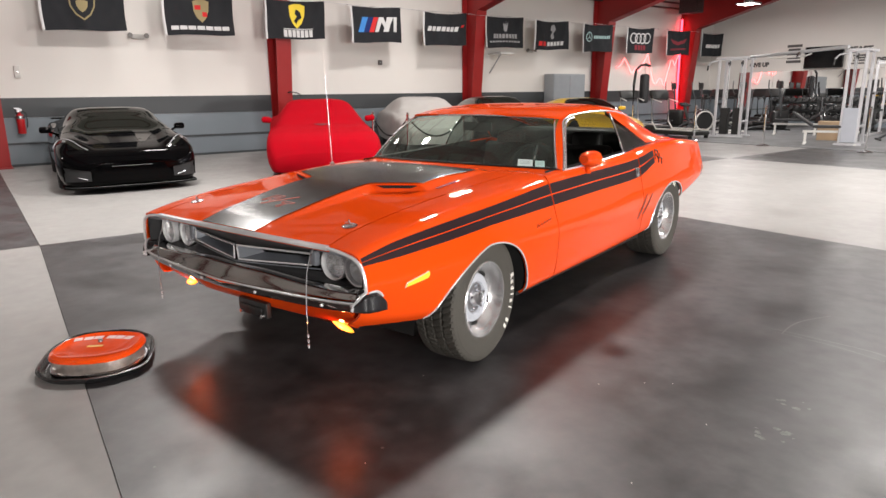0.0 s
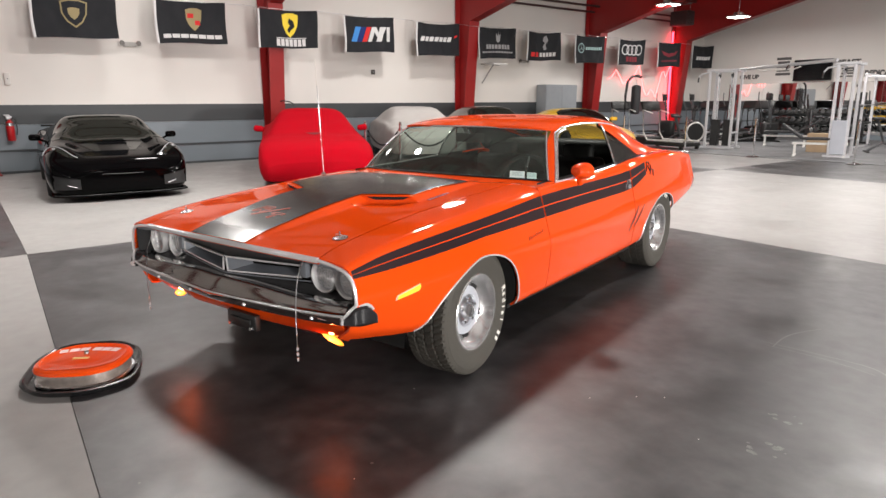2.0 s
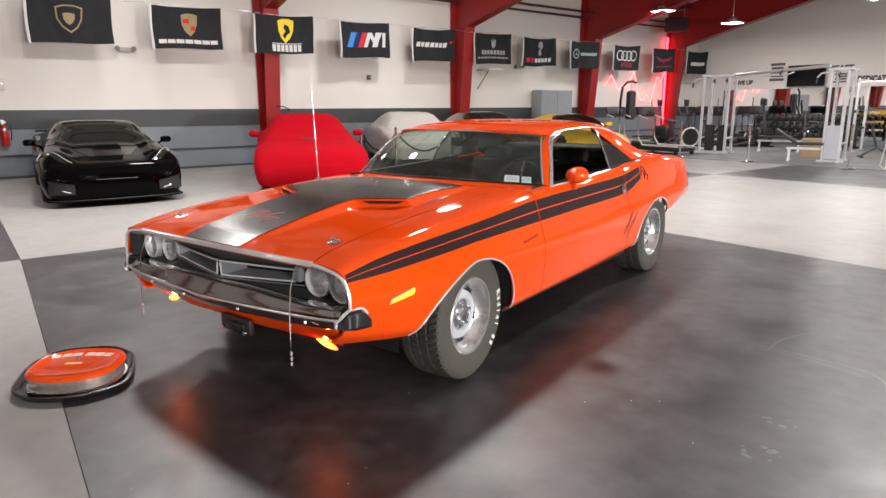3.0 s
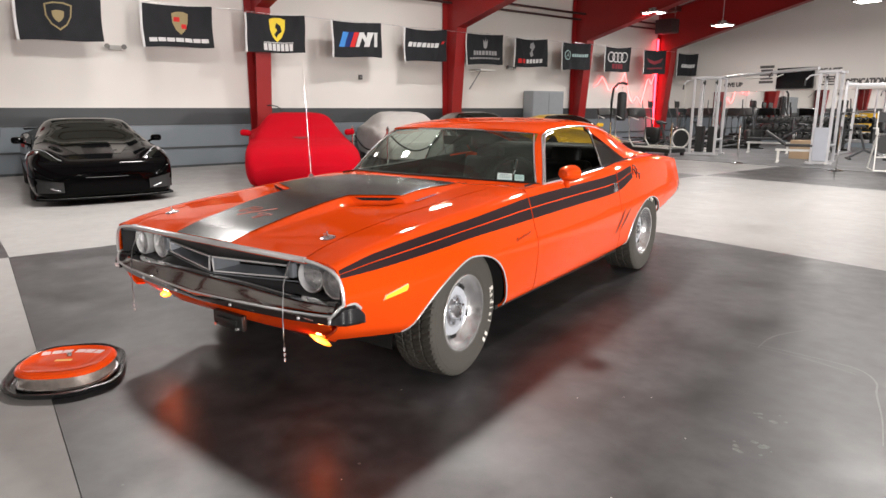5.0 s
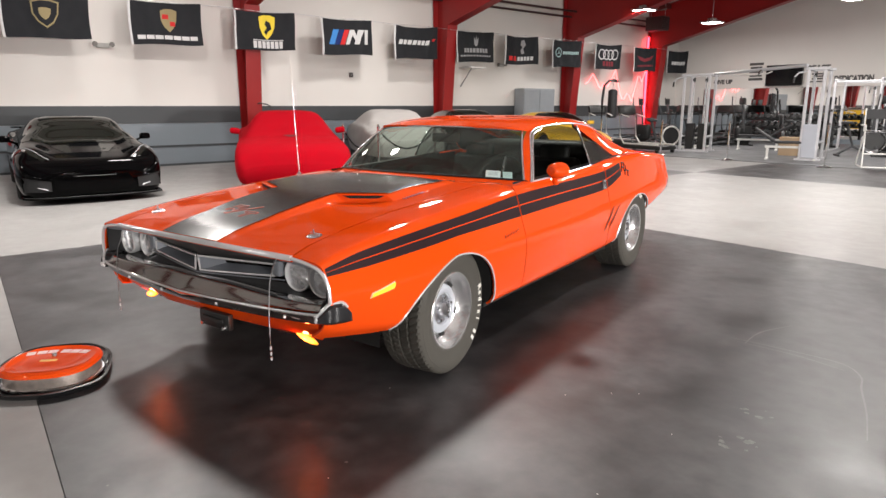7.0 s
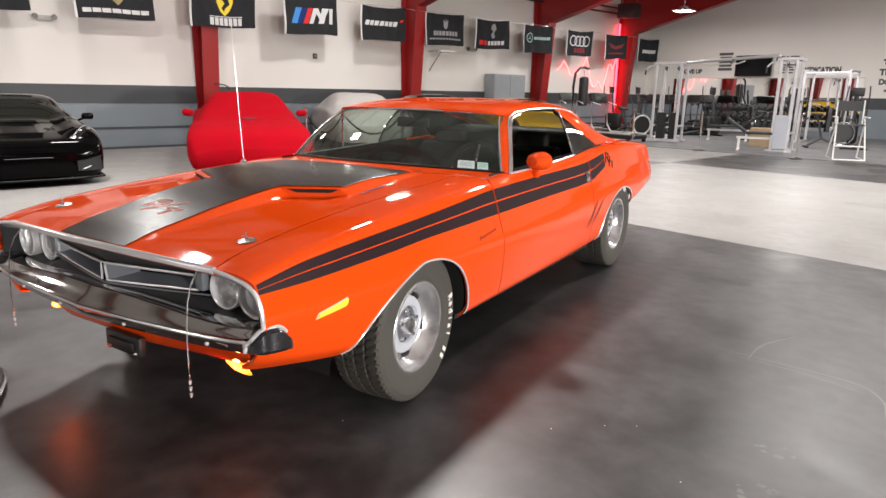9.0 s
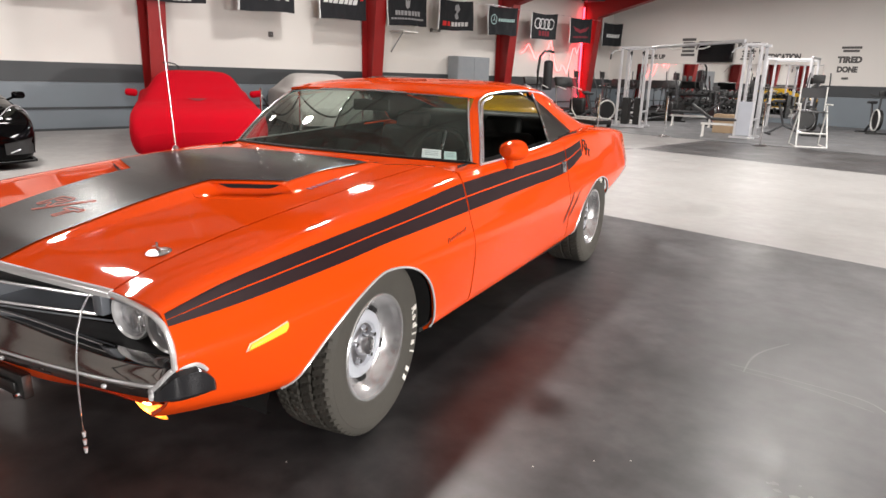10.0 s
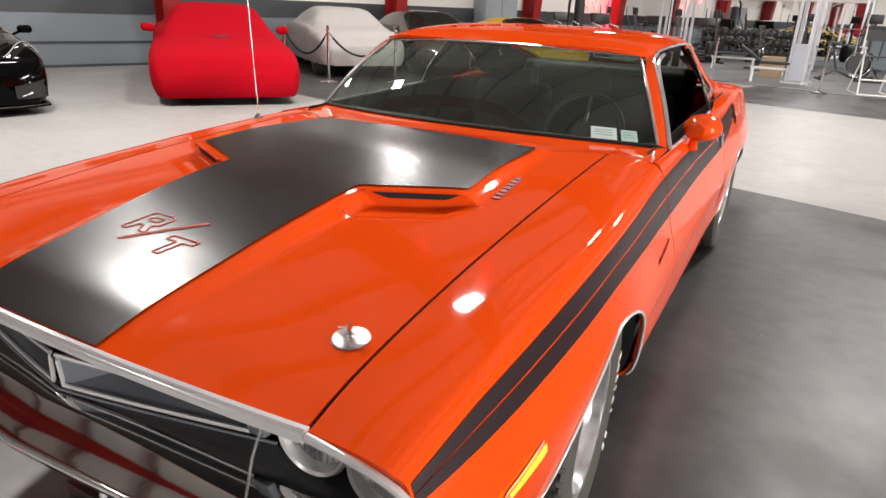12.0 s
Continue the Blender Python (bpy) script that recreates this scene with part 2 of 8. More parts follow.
def tube(bm, pts, r, seg=8, closed=False, flat=1.0):
    pts = [Vector(p) for p in pts]
    n = len(pts)
    rings = []
    for i, p in enumerate(pts):
        a = pts[(i - 1) % n] if (closed or i) else p
        b = pts[(i + 1) % n] if (closed or i < n - 1) else p
        q = (b - a).to_track_quat("Z", "Y").to_matrix()
        rr = r[i] if isinstance(r, (list, tuple)) else r
        rings.append([bm.verts.new(p + q @ Vector((rr * math.cos(2 * math.pi * k / seg), rr * flat * math.sin(2 * math.pi * k / seg), 0))) for k in range(seg)])
    for i in range(n if closed else n - 1):
        A, C = rings[i], rings[(i + 1) % n]
        for k in range(seg):
            j = (k + 1) % seg
            bm.faces.new((A[k], A[j], C[j], C[k]))
    if not closed:
        bm.faces.new(rings[0][::-1])
        bm.faces.new(rings[-1])
    return bm


def lathe(bm, prof, seg=48, m=None, close=False):
    """prof: (radius, x) pairs turned about the x axis."""
    rings = []
    for r, x in prof:
        if r < 1e-6:
            rings.append([bm.verts.new((x, 0, 0))])
        else:
            rings.append([bm.verts.new((x, r * math.cos(2 * math.pi * i / seg), r * math.sin(2 * math.pi * i / seg))) for i in range(seg)])
    pairs = list(zip(rings, rings[1:])) + ([(rings[-1], rings[0])] if close else [])
    for A, C in pairs:
        for i in range(seg):
            j = (i + 1) % seg
            if len(A) == 1 and len(C) == 1:
                continue
            if len(A) == 1:
                bm.faces.new((A[0], C[j], C[i]))
            elif len(C) == 1:
                bm.faces.new((A[i], A[j], C[0]))
            else:
                bm.faces.new((A[i], A[j], C[j], C[i]))
    if m is not None:
        bmesh.ops.transform(bm, matrix=m, verts=[v for R in rings for v in R])
    return bm


def sheet(bm, fn, nu, nv, thick=0.0):
    """A grid fn(i/nu, j/nv) -> point, with an optional inward flange of that depth along minus the normal."""
    g = [[bm.verts.new(fn(i / nu, j / nv)) for j in range(nv + 1)] for i in range(nu + 1)]
    faces = [bm.faces.new((g[i][j], g[i + 1][j], g[i + 1][j + 1], g[i][j + 1])) for i in range(nu) for j in range(nv)]
    return g, faces


def prism(bm, poly, d0, d1, axis="y", m=None):
    """A polygon of (a, b) pairs pushed along an axis: y -> (a, d, b), x -> (d, a, b), z -> (a, b, d)."""
    def at(a, b, d):
        return {"y": (a, d, b), "x": (d, a, b), "z": (a, b, d)}[axis]
    A = [bm.verts.new(at(a, b, d0)) for a, b in poly]
    C = [bm.verts.new(at(a, b, d1)) for a, b in poly]
    n = len(poly)
    bm.faces.new(A[::-1])
    bm.faces.new(C)
    for i in range(n):
        bm.faces.new((A[i], A[(i + 1) % n], C[(i + 1) % n], C[i]))
    if m is not None:
        bmesh.ops.transform(bm, matrix=m, verts=A + C)
    return bm


def spline(keys):
    """A smooth function through (y, value) keys (monotone cubic)."""
    xs = np.array([k[0] for k in keys], float)
    ys = np.array([k[1] for k in keys], float)
    h = np.diff(xs)
    d = np.diff(ys) / h
    s = np.zeros_like(ys)
    s[0], s[-1] = d[0], d[-1]
    for i in range(1, len(xs) - 1):
        if d[i - 1] * d[i] > 0:
            w1, w2 = 2 * h[i] + h[i - 1], h[i] + 2 * h[i - 1]
            s[i] = (w1 + w2) / (w1 / d[i - 1] + w2 / d[i])

    def f(x):
        x = min(max(x, xs[0]), xs[-1])
        i = min(int(np.searchsorted(xs, x, side="right")) - 1, len(xs) - 2)
        t = (x - xs[i]) / h[i]
        return float((2 * t ** 3 - 3 * t ** 2 + 1) * ys[i] + (t ** 3 - 2 * t ** 2 + t) * h[i] * s[i] + (3 * t ** 2 - 2 * t ** 3) * ys[i + 1] + (t ** 3 - t ** 2) * h[i] * s[i + 1])
    return f


def smooth(a, b, x):
    t = min(1.0, max(0.0, (x - a) / (b - a)))
    return t * t * (3 - 2 * t)


def mix(a, b, t):
    return a + (b - a) * t

# ---- the hall ----
UA, UC, VB, VD = -12.75, 16.0, 24.5, -16.0
EAVE, SLOPE = 5.2, 0.19


def roof_z(u):
    return EAVE + SLOPE * (min(u, 2 * -0.9 - u) - UA)


def wall_box(name, u0, u1, v0, v1, z0, z1, mat, label, parent=None, kind="structure"):
    ob = part(name, box(B(), u0, u1, v0, v1, z0, z1), mat, parent, label, ROOM if parent is None else None)
    if parent is None:
        tagged(ob, kind=kind, category="wall")
    return ob


wall_a = wall_box("wall_west", UA - 0.2, UA, VD - 0.2, VB + 0.2, 0, EAVE + 0.1, WALL_WHITE, "white painted hall wall behind the parked cars")
part("wainscot", box(B(), UA, UA + 0.035, VD, VB, 0.05, 1.0), WALL_BLUE, wall_a, "blue-grey painted lower wall")
part("band", box(B(), UA, UA + 0.045, VD, VB, 1.003, 1.40), WALL_DARK, wall_a, "charcoal painted band")
part("rail", box(B(), UA + 0.036, UA + 0.06, VD, VB, 0.45, 0.49), WALL_DARK, wall_a, "thin dark rail")
part("base_strip", box(B(), UA, UA + 0.05, VD, VB, 0.0, 0.05), WALL_DARK, wall_a, "dark base strip")

wall_b = thing("wall_north", "white painted gable wall with a charcoal lower band behind the gym", "wall", ROOM, kind="structure")
bm = B()
prism(bm, [(UA, 0), (UC, 0), (UC, roof_z(UC)), (-0.9, roof_z(-0.9)), (UA, roof_z(UA))], VB, VB + 0.2, "y")
part("wall_face", bm, WALL_WHITE, wall_b)
part("band", box(B(), UA + 0.06, UC, VB - 0.03, VB, 1.0, 1.38), WALL_DARK, wall_b, "charcoal painted band")
part("wainscot", box(B(), UA + 0.06, UC, VB - 0.025, VB, 0.0, 0.998), WALL_BLUE, wall_b, "blue-grey painted lower wall")
# east and south walls are unseen; their distance is set to dim reflections
wall_box("wall_east", UC, UC + 0.2, VD - 0.2, VB + 0.2, 0, roof_z(UC) + 0.1, WALL_WHITE, "white painted hall wall")
wall_d = thing("wall_south", "white painted gable wall", "wall", ROOM, kind="structure")
prism_bm = B()
prism(prism_bm, [(UA, 0), (UC, 0), (UC, roof_z(UC)), (-0.9, roof_z(-0.9)), (UA, roof_z(UA))], VD - 0.2, VD, "y")
part("wall_face", prism_bm, WALL_WHITE, wall_d)
part("band", box(B(), UA + 0.06, UC, VD, VD + 0.03, 0.0, 1.4), WALL_DARK, wall_d, "charcoal painted lower band")
bm = B()
for a, c in ((UA - 0.2, -0.9), (-0.9, UC + 0.2)):
    prism(bm, [(a, roof_z(a)), (c, roof_z(c)), (c, roof_z(c) + 0.15), (a, roof_z(a) + 0.15)], VD - 0.2, VB + 0.2, "y")
tagged(part("ceiling", bm, CEILING_WHITE, None, "grey lined sloping roof underside", ROOM), category="ceiling", kind="structure")

# purlins added for the dark bands they mirror in the windscreen
bm = B()
for k in range(14):
    u = UA + 0.9 + 1.65 * k
    if abs(u + 0.9) > 0.3 and u < UC - 0.2:
        z = roof_z(u)
        box(bm, u - 0.035, u + 0.035, VD, VB, z - 0.20, z - 0.004)
tagged(part("roof_purlin", bm, surface("dark red roof steel", (0.09, 0.016, 0.014), 0.5, vary=0.15), None, "dark red steel purlins under the roof", ROOM), category="purlin", kind="structure")


def catmull_2d(P, t):
    n = len(P) - 1
    k = min(int(t * n), n - 1)
    u = t * n - k
    a, b, c, d = P[max(k - 1, 0)], P[k], P[k + 1], P[min(k + 2, n)]
    return tuple(0.5 * (2 * q + (r - p) * u + (2 * p - 5 * q + 4 * r - o) * u * u + (3 * q - p - 3 * r + o) * u ** 3) for p, q, r, o in zip(a, b, c, d))


# floor: a slab with large coated squares
floor = tagged(part("floor", box(B(), UA - 0.2, UC + 0.2, VD - 0.2, VB + 0.2, -0.2, -0.012), FLOOR_JOINT, None, "coated concrete floor in large dark and light squares", ROOM), category="floor", kind="structure")
US = [UA, -3.86, 2.75, 9.36, UC]
VS = [VD, -13.7, -7.6, -1.525, 4.56, 10.95, 14.42]


def seam(j, u):
    """One seam was laid slightly askew."""
    return VS[j] + (0.005 - 0.033 * min(max(u, -3.86), 2.75) if j == 3 else 0.0)


for i in range(4):
    for j in range(6):
        dark = (i + j) % 2 == 0
        quad = [(US[i] + 0.002, seam(j, US[i]) + 0.002), (US[i + 1] - 0.002, seam(j, US[i + 1]) + 0.002),
                (US[i + 1] - 0.002, seam(j + 1, US[i + 1]) - 0.002), (US[i] + 0.002, seam(j + 1, US[i]) - 0.002)]
        part("floor_panel", prism(B(), quad, -0.012, 0.0, "z"), FLOOR_DARK if dark else FLOOR_LIGHT, floor,
             "dark grey coated square" if dark else "light grey coated square")
# pale scratches and small pale spots in the dark coating
SCRATCH = surface("scratched floor coating", (0.13, 0.126, 0.126), 0.5, vary=0.35, scale=14, bump=0)
PALE_SPOT = surface("pale spotted floor coating", (0.13, 0.127, 0.127), 0.5, vary=0.5, scale=40, bump=0)
for pts, w in (([(1.68, 1.86), (1.65, 2.05), (1.66, 2.2), (1.72, 2.4)], 0.012), ([(1.6, 1.9), (1.9, 1.95), (2.16, 1.97), (2.29, 1.86), (2.35, 1.69), (2.46, 1.42), (2.55, 1.15)], 0.010), ([(1.63, 1.86), (1.95, 1.90), (2.21, 1.88)], 0.006)):
    bm = B()
    rows = []
    for k in range(31):
        p = catmull_2d(pts, k / 30)
        q = catmull_2d(pts, min(1, k / 30 + 0.01)) if k < 30 else p
        o = catmull_2d(pts, max(0, k / 30 - 0.01))
        d = Vector((q[0] - o[0], q[1] - o[1], 0)).normalized()
        h = w / 2 * (0.3 + 0.7 * math.sin(math.pi * (0.06 + 0.88 * k / 30)))
        rows.append([bm.verts.new((p[0] - d.y * h * e, p[1] + d.x * h * e, 0.0006)) for e in (-1, 1)])
    for A, C in zip(rows, rows[1:]):
        bm.faces.new((A[0], A[1], C[1], C[0]))
    part("floor_scratch", bm, SCRATCH, floor, "pale scratch in the dark coating")
rnd = random.Random(5)
for cx, cy, r, n in ((2.21, 0.71, 0.05, 9), (2.14, 1.05, 0.06, 6)):
    for k in range(n):
        a, d, q = rnd.uniform(0, 6.28), r * rnd.random() ** 0.5 * 1.5, rnd.uniform(0.006, 0.018)
        poly = [(cx + d * math.cos(a) + q * rnd.uniform(0.5, 1.3) * math.cos(t), cy + d * math.sin(a) + q * rnd.uniform(0.5, 1.3) * math.sin(t)) for t in np.linspace(0, 5.5, 8)]
        bm = B()
        bm.faces.new([bm.verts.new((x, y, 0.0006)) for x, y in poly])
        part("floor_spot", bm, PALE_SPOT, floor, "small pale floor spot")
for x, y in ((0.85, -0.12), (1.46, 0.5), (1.59, 0.69), (2.0, 0.56), (2.07, -0.04), (1.36, -0.75), (1.68, 0.79)):
    bm = B()
    lathe(bm, [(0.0, 0.0012), (0.0022, 0.001), (0.0032, 0.0)], 8, pose(x, y, 0, 0, -90, 0))
    part("paint_fleck", bm, WALL_WHITE, floor, "white paint fleck")
part("gym_mat", box(B(), UA + 0.06, UC, 14.425, VB - 0.05, -0.012, 0.012, 0.004, 1), MAT_BLACK, floor, "black rubber gym flooring")


def frame_column(v, name="red_column"):
    """Tapered steel portal frame: column against the wall and its rafter."""
    th = thing(name, "red painted tapered steel column with its roof beam", "column", room(0, v), kind="structure")
    u0 = UA + 0.06
    foot, knee, zk = 0.32, 0.68, 3.75
    bm = B()
    top = roof_z(u0) - 0.05
    prism(bm, [(u0, 0), (u0 + foot, 0), (u0 + knee, zk), (u0 + knee, top), (u0, top)], -0.012, 0.012, "y")
    part("column_web", bm, RED_STEEL, th)
    bm = B()
    prism(bm, [(u0 + foot, 0), (u0 + foot + 0.02, 0), (u0 + knee + 0.02, zk), (u0 + knee, zk)], -0.19, 0.19, "y")
    part("inner_flange", bm, RED_STEEL, th)
    part("outer_flange", box(B(), u0, u0 + 0.02, -0.19, 0.19, 0, top), RED_STEEL, th)
    part("base_plate", box(B(), u0 - 0.0, u0 + foot + 0.08, -0.22, 0.22, 0, 0.025, 0.004, 1), RED_STEEL, th)
    # rafter, tapering to the ridge
    u1, u2 = u0 + knee, -0.9
    low1, low2, low3 = zk, 5.0, 6.95
    um = -6.9
    bm = B()
    prism(bm, [(u1, low1), (um, low2), (u2, low3), (u2, roof_z(u2) - 0.05), (u1, roof_z(u1) - 0.05)], -0.012, 0.012, "y")
    part("rafter_web", bm, RED_STEEL, th)
    bm = B()
    prism(bm, [(u1, low1), (um, low2), (u2, low3), (u2, low3 + 0.02), (um, low2 + 0.02), (u1, low1 + 0.02)], -0.17, 0.17, "y")
    prism(bm, [(u0, roof_z(u0) - 0.05), (u2, roof_z(u2) - 0.05), (u2, roof_z(u2) - 0.03), (u0, roof_z(u0) - 0.03)], -0.17, 0.17, "y")
    part("rafter_flange", bm, RED_STEEL, th)
    bm = B()
    for k in range(4):
        a = um + (u2 - um) * (k / 4 + 0.1)
        box(bm, a - 0.006, a + 0.006, -0.15, 0.15, low2 + 0.1, roof_z(a) - 0.06)
    part("stiffeners", bm, RED_STEEL, th)
    bm = B()
    prism(bm, [(u2, low3), (UC, roof_z(UC) - 0.9), (UC, roof_z(UC) - 0.05), (u2, roof_z(u2) - 0.05)], -0.012, 0.012, "y")
    prism(bm, [(u2, low3), (UC, roof_z(UC) - 0.9), (UC, roof_z(UC) - 0.88), (u2, low3 + 0.02)], -0.17, 0.17, "y")
    part("far_rafter", bm, RED_STEEL, th)
    return th


for v in (-1.35, 4.78, 11.0, 16.95, 22.25, -7.4):
    frame_column(v)

bm = B()
for z, du in ((4.5, 0.28), (4.66, 0.5)):
    rod(bm, (UA + du, VD, z), (UA + du, VB, z), 0.035, seg=10)
tagged(part("wall_pipe", bm, PIPE, None, "dark painted pipes along the wall under the roof", ROOM), category="pipe", kind="structure")


def ceiling_lamp(u, v, z, watts):
    th = thing("ceiling_lamp", "square lit high-bay lamp, one of a set partly added as fill", "lamp", room(u, v, z), "high-bay lamps")
    bm = B()
    box(bm, -0.30, 0.30, -0.30, 0.30, 0.0, 0.05, 0.012, 2)
    box(bm, -0.12, 0.12, -0.12, 0.12, 0.05, 0.16, 0.02, 2)
    part("housing", bm, STEEL, th, "grey metal housing")
    bm = B()
    box(bm, -0.265, 0.265, -0.265, 0.265, -0.006, 0.002, 0.002, 1)
    part("lens", bm, LAMP_LIT, th, "lit white lens")
    part("rod", rod(B(), (0, 0, 0.16), (0, 0, roof_z(u) - z), 0.012), STEEL, th)
    data = bpy.data.lights.new("lamp", "AREA")
    data.shape, data.size, data.energy, data.color = "SQUARE", 0.52, watts, LAMP_TINT
    lamp = new("lamp_light", data)
    lamp.matrix_basis = pose(0, 0, -0.02)
    lamp.parent = th


for q in LAMPS:
    ceiling_lamp(*q)


# added lamp out of view that brightens the coupe's left side
def fill_lamp(v, z, watts):
    th = thing("fill_lamp", "grey fill lamp on a stand, lit, added out of view", "lamp", room(10.65, v, z) @ pose(0, 0, 0, 0, 86, 0), "flood lamps")
    part("housing", box(B(), -0.30, 0.30, -0.36, 0.36, 0.0, 0.10, 0.02, 2), STEEL, th, "grey metal housing")
    part("lens", box(B(), -0.27, 0.27, -0.33, 0.33, -0.006, 0.002, 0.002, 1), LAMP_LIT, th, "lit white lens")
    foot = (pose(0, 0, 0, 0, -86, 0) @ Vector((0.12, 0, -z)))
    part("stand", rod(B(), (0.05, 0, 0.09), foot, 0.03), STEEL, th, "steel stand")
    data = bpy.data.lights.new("lamp", "AREA")
    data.shape, data.size, data.energy, data.color = "SQUARE", 0.54, watts, LAMP_TINT
    lamp = new("lamp_light", data)
    lamp.matrix_basis = pose(0, 0, -0.02)
    lamp.parent = th


for q in FILL_LAMPS:
    fill_lamp(*q)

# ---- the orange coupe; it faces -y, its left side is +x, front axle at y = 0 ----
WB = 2.794
car = thing("orange_coupe", "orange two-door muscle car with black hood and side stripes", "car", pose(0.012, 0, 0) @ Matrix.Diagonal((0.986, 1, 1, 1)))
f_xb = spline([(-0.9, 0.795), (-0.5, 0.868), (0, 0.90), (0.75, 0.89), (2.3, 0.89), (2.8, 0.90), (3.3, 0.88), (4.0, 0.80)])
f_zb = spline([(-0.9, 0.440), (-0.8, 0.402), (-0.65, 0.383), (-0.5, 0.363), (-0.35, 0.338), (0.0, 0.28), (0.45, 0.262), (1.2, 0.262), (2.2, 0.272), (2.8, 0.34), (3.1, 0.43), (3.4, 0.465), (3.75, 0.51), (4.0, 0.57)])
f_x2 = spline([(-0.9, 0.905), (-0.7, 0.928), (-0.45, 0.95), (0.0, 0.966), (0.75, 0.962), (1.4, 0.956), (1.95, 0.953), (2.4, 0.962), (2.8, 0.968), (3.3, 0.955), (3.7, 0.925), (4.0, 0.87)])
f_zc = spline([(-0.9, 0.60), (0.0, 0.60), (0.7, 0.58), (1.5, 0.565), (2.2, 0.58), (2.6, 0.62), (4.0, 0.64)])
f_xs = spline([(-0.9, 0.850), (-0.74, 0.862), (-0.5, 0.874), (-0.2, 0.880), (0.1, 0.880), (0.75, 0.866), (1.4, 0.861), (1.95, 0.868), (2.4, 0.878), (2.8, 0.876), (3.3, 0.862), (4.0, 0.80)])
f_zs = spline([(-0.9, 0.732), (-0.84, 0.748), (-0.6, 0.792), (-0.24, 0.827), (0.1, 0.850), (0.4, 0.867), (0.75, 0.884), (1.4, 0.893), (1.8, 0.902), (2.15, 0.922), (2.55, 0.952), (2.9, 0.956), (3.3, 0.94), (3.7, 0.915), (4.0, 0.885)])
f_zi = spline([(-0.92, 0.745), (-0.84, 0.768), (-0.78, 0.786), (-0.68, 0.807), (-0.4, 0.845), (0.0, 0.880), (0.4, 0.905), (0.75, 0.919), (1.0, 0.918)])
f_bx = spline([(0.75, 0.84), (1.0, 0.845), (1.4, 0.852), (1.95, 0.848), (2.3, 0.82), (2.65, 0.765), (3.2, 0.69), (4.0, 0.665)])
f_bz = spline([(0.75, 0.905), (1.0, 0.906), (1.4, 0.915), (1.95, 0.938), (2.3, 0.957), (2.65, 0.972), (3.0, 0.973), (3.3, 0.965), (3.7, 0.94), (4.0, 0.905)])
# wheel arches: centre y, z, reach forward, reach back, height, roundness of the forward and of the rear half
ARCHES = ((0.012, 0.285, 0.50, 0.39, 0.352, 1.5, 2.2), (WB + 0.01, 0.29, 0.43, 0.385, 0.352, 1.9, 2.1))


def arch_norm(arch, dy, dz):
    """1 on the arch's edge, less inside it."""
    cy, cz, rf, rb, rz, pf, pb = arch
    r, p = (rf, pf) if dy < 0 else (rb, pb)
    return (abs(dy / r) ** p + abs(dz / rz) ** p) ** (1 / p)


def controls(y):
    xb, zb, x2, zc, xs, zs = f_xb(y), f_zb(y), f_x2(y), f_zc(y), f_xs(y), f_zs(y)
    xi, zi = (0.6905, f_zi(y)) if y < 0.748 else (f_bx(y), f_bz(y))
    tuck = 0.045 * smooth(-0.5, -0.92, y)
    return [(xb - tuck, zb), (mix(xb, x2, 0.62) - tuck, zb + 0.045), (x2 - 0.007 - tuck * 0.9, mix(zb, zc, 0.55)), (x2 - tuck * 0.15, zc), (mix(x2, xs, 0.30), mix(zc, zs, 0.36)),
            (mix(x2, xs, 0.62), mix(zc, zs, 0.70)), (mix(x2, xs, 0.86), mix(zc, zs, 0.935)), (mix(xs, xi, 0.04), mix(zs, zi, 0.14) + 0.002), (mix(xs, xi, 0.16), mix(zs, zi, 0.36) + 0.005), (mix(xs, xi, 0.52), mix(zs, zi, 0.72) + 0.004), (xi, zi)]


def catmull(P, s):
    n = len(P) - 1
    k = min(int(s * n), n - 1)
    t = s * n - k
    p0, p1, p2, p3 = P[max(k - 1, 0)], P[k], P[k + 1], P[min(k + 2, n)]
    return tuple(0.5 * (2 * b + (c - a) * t + (2 * a - 5 * b + 4 * c - d) * t * t + (3 * b - a - 3 * c + d) * t ** 3) for a, b, c, d in zip(p0, p1, p2, p3))


def side_x(y, z, out=0.0):
    """Half width of the body side at a height."""
    P = controls(y)
    prev = None
    for i in range(0, 61):
        q = catmull(P, i / 86)
        if prev and prev[1] <= z <= q[1]:
            return mix(prev[0], q[0], (z - prev[1]) / max(1e-6, q[1] - prev[1])) + out
        prev = q
    return (P[0][0] if z < P[0][1] else prev[0]) + out


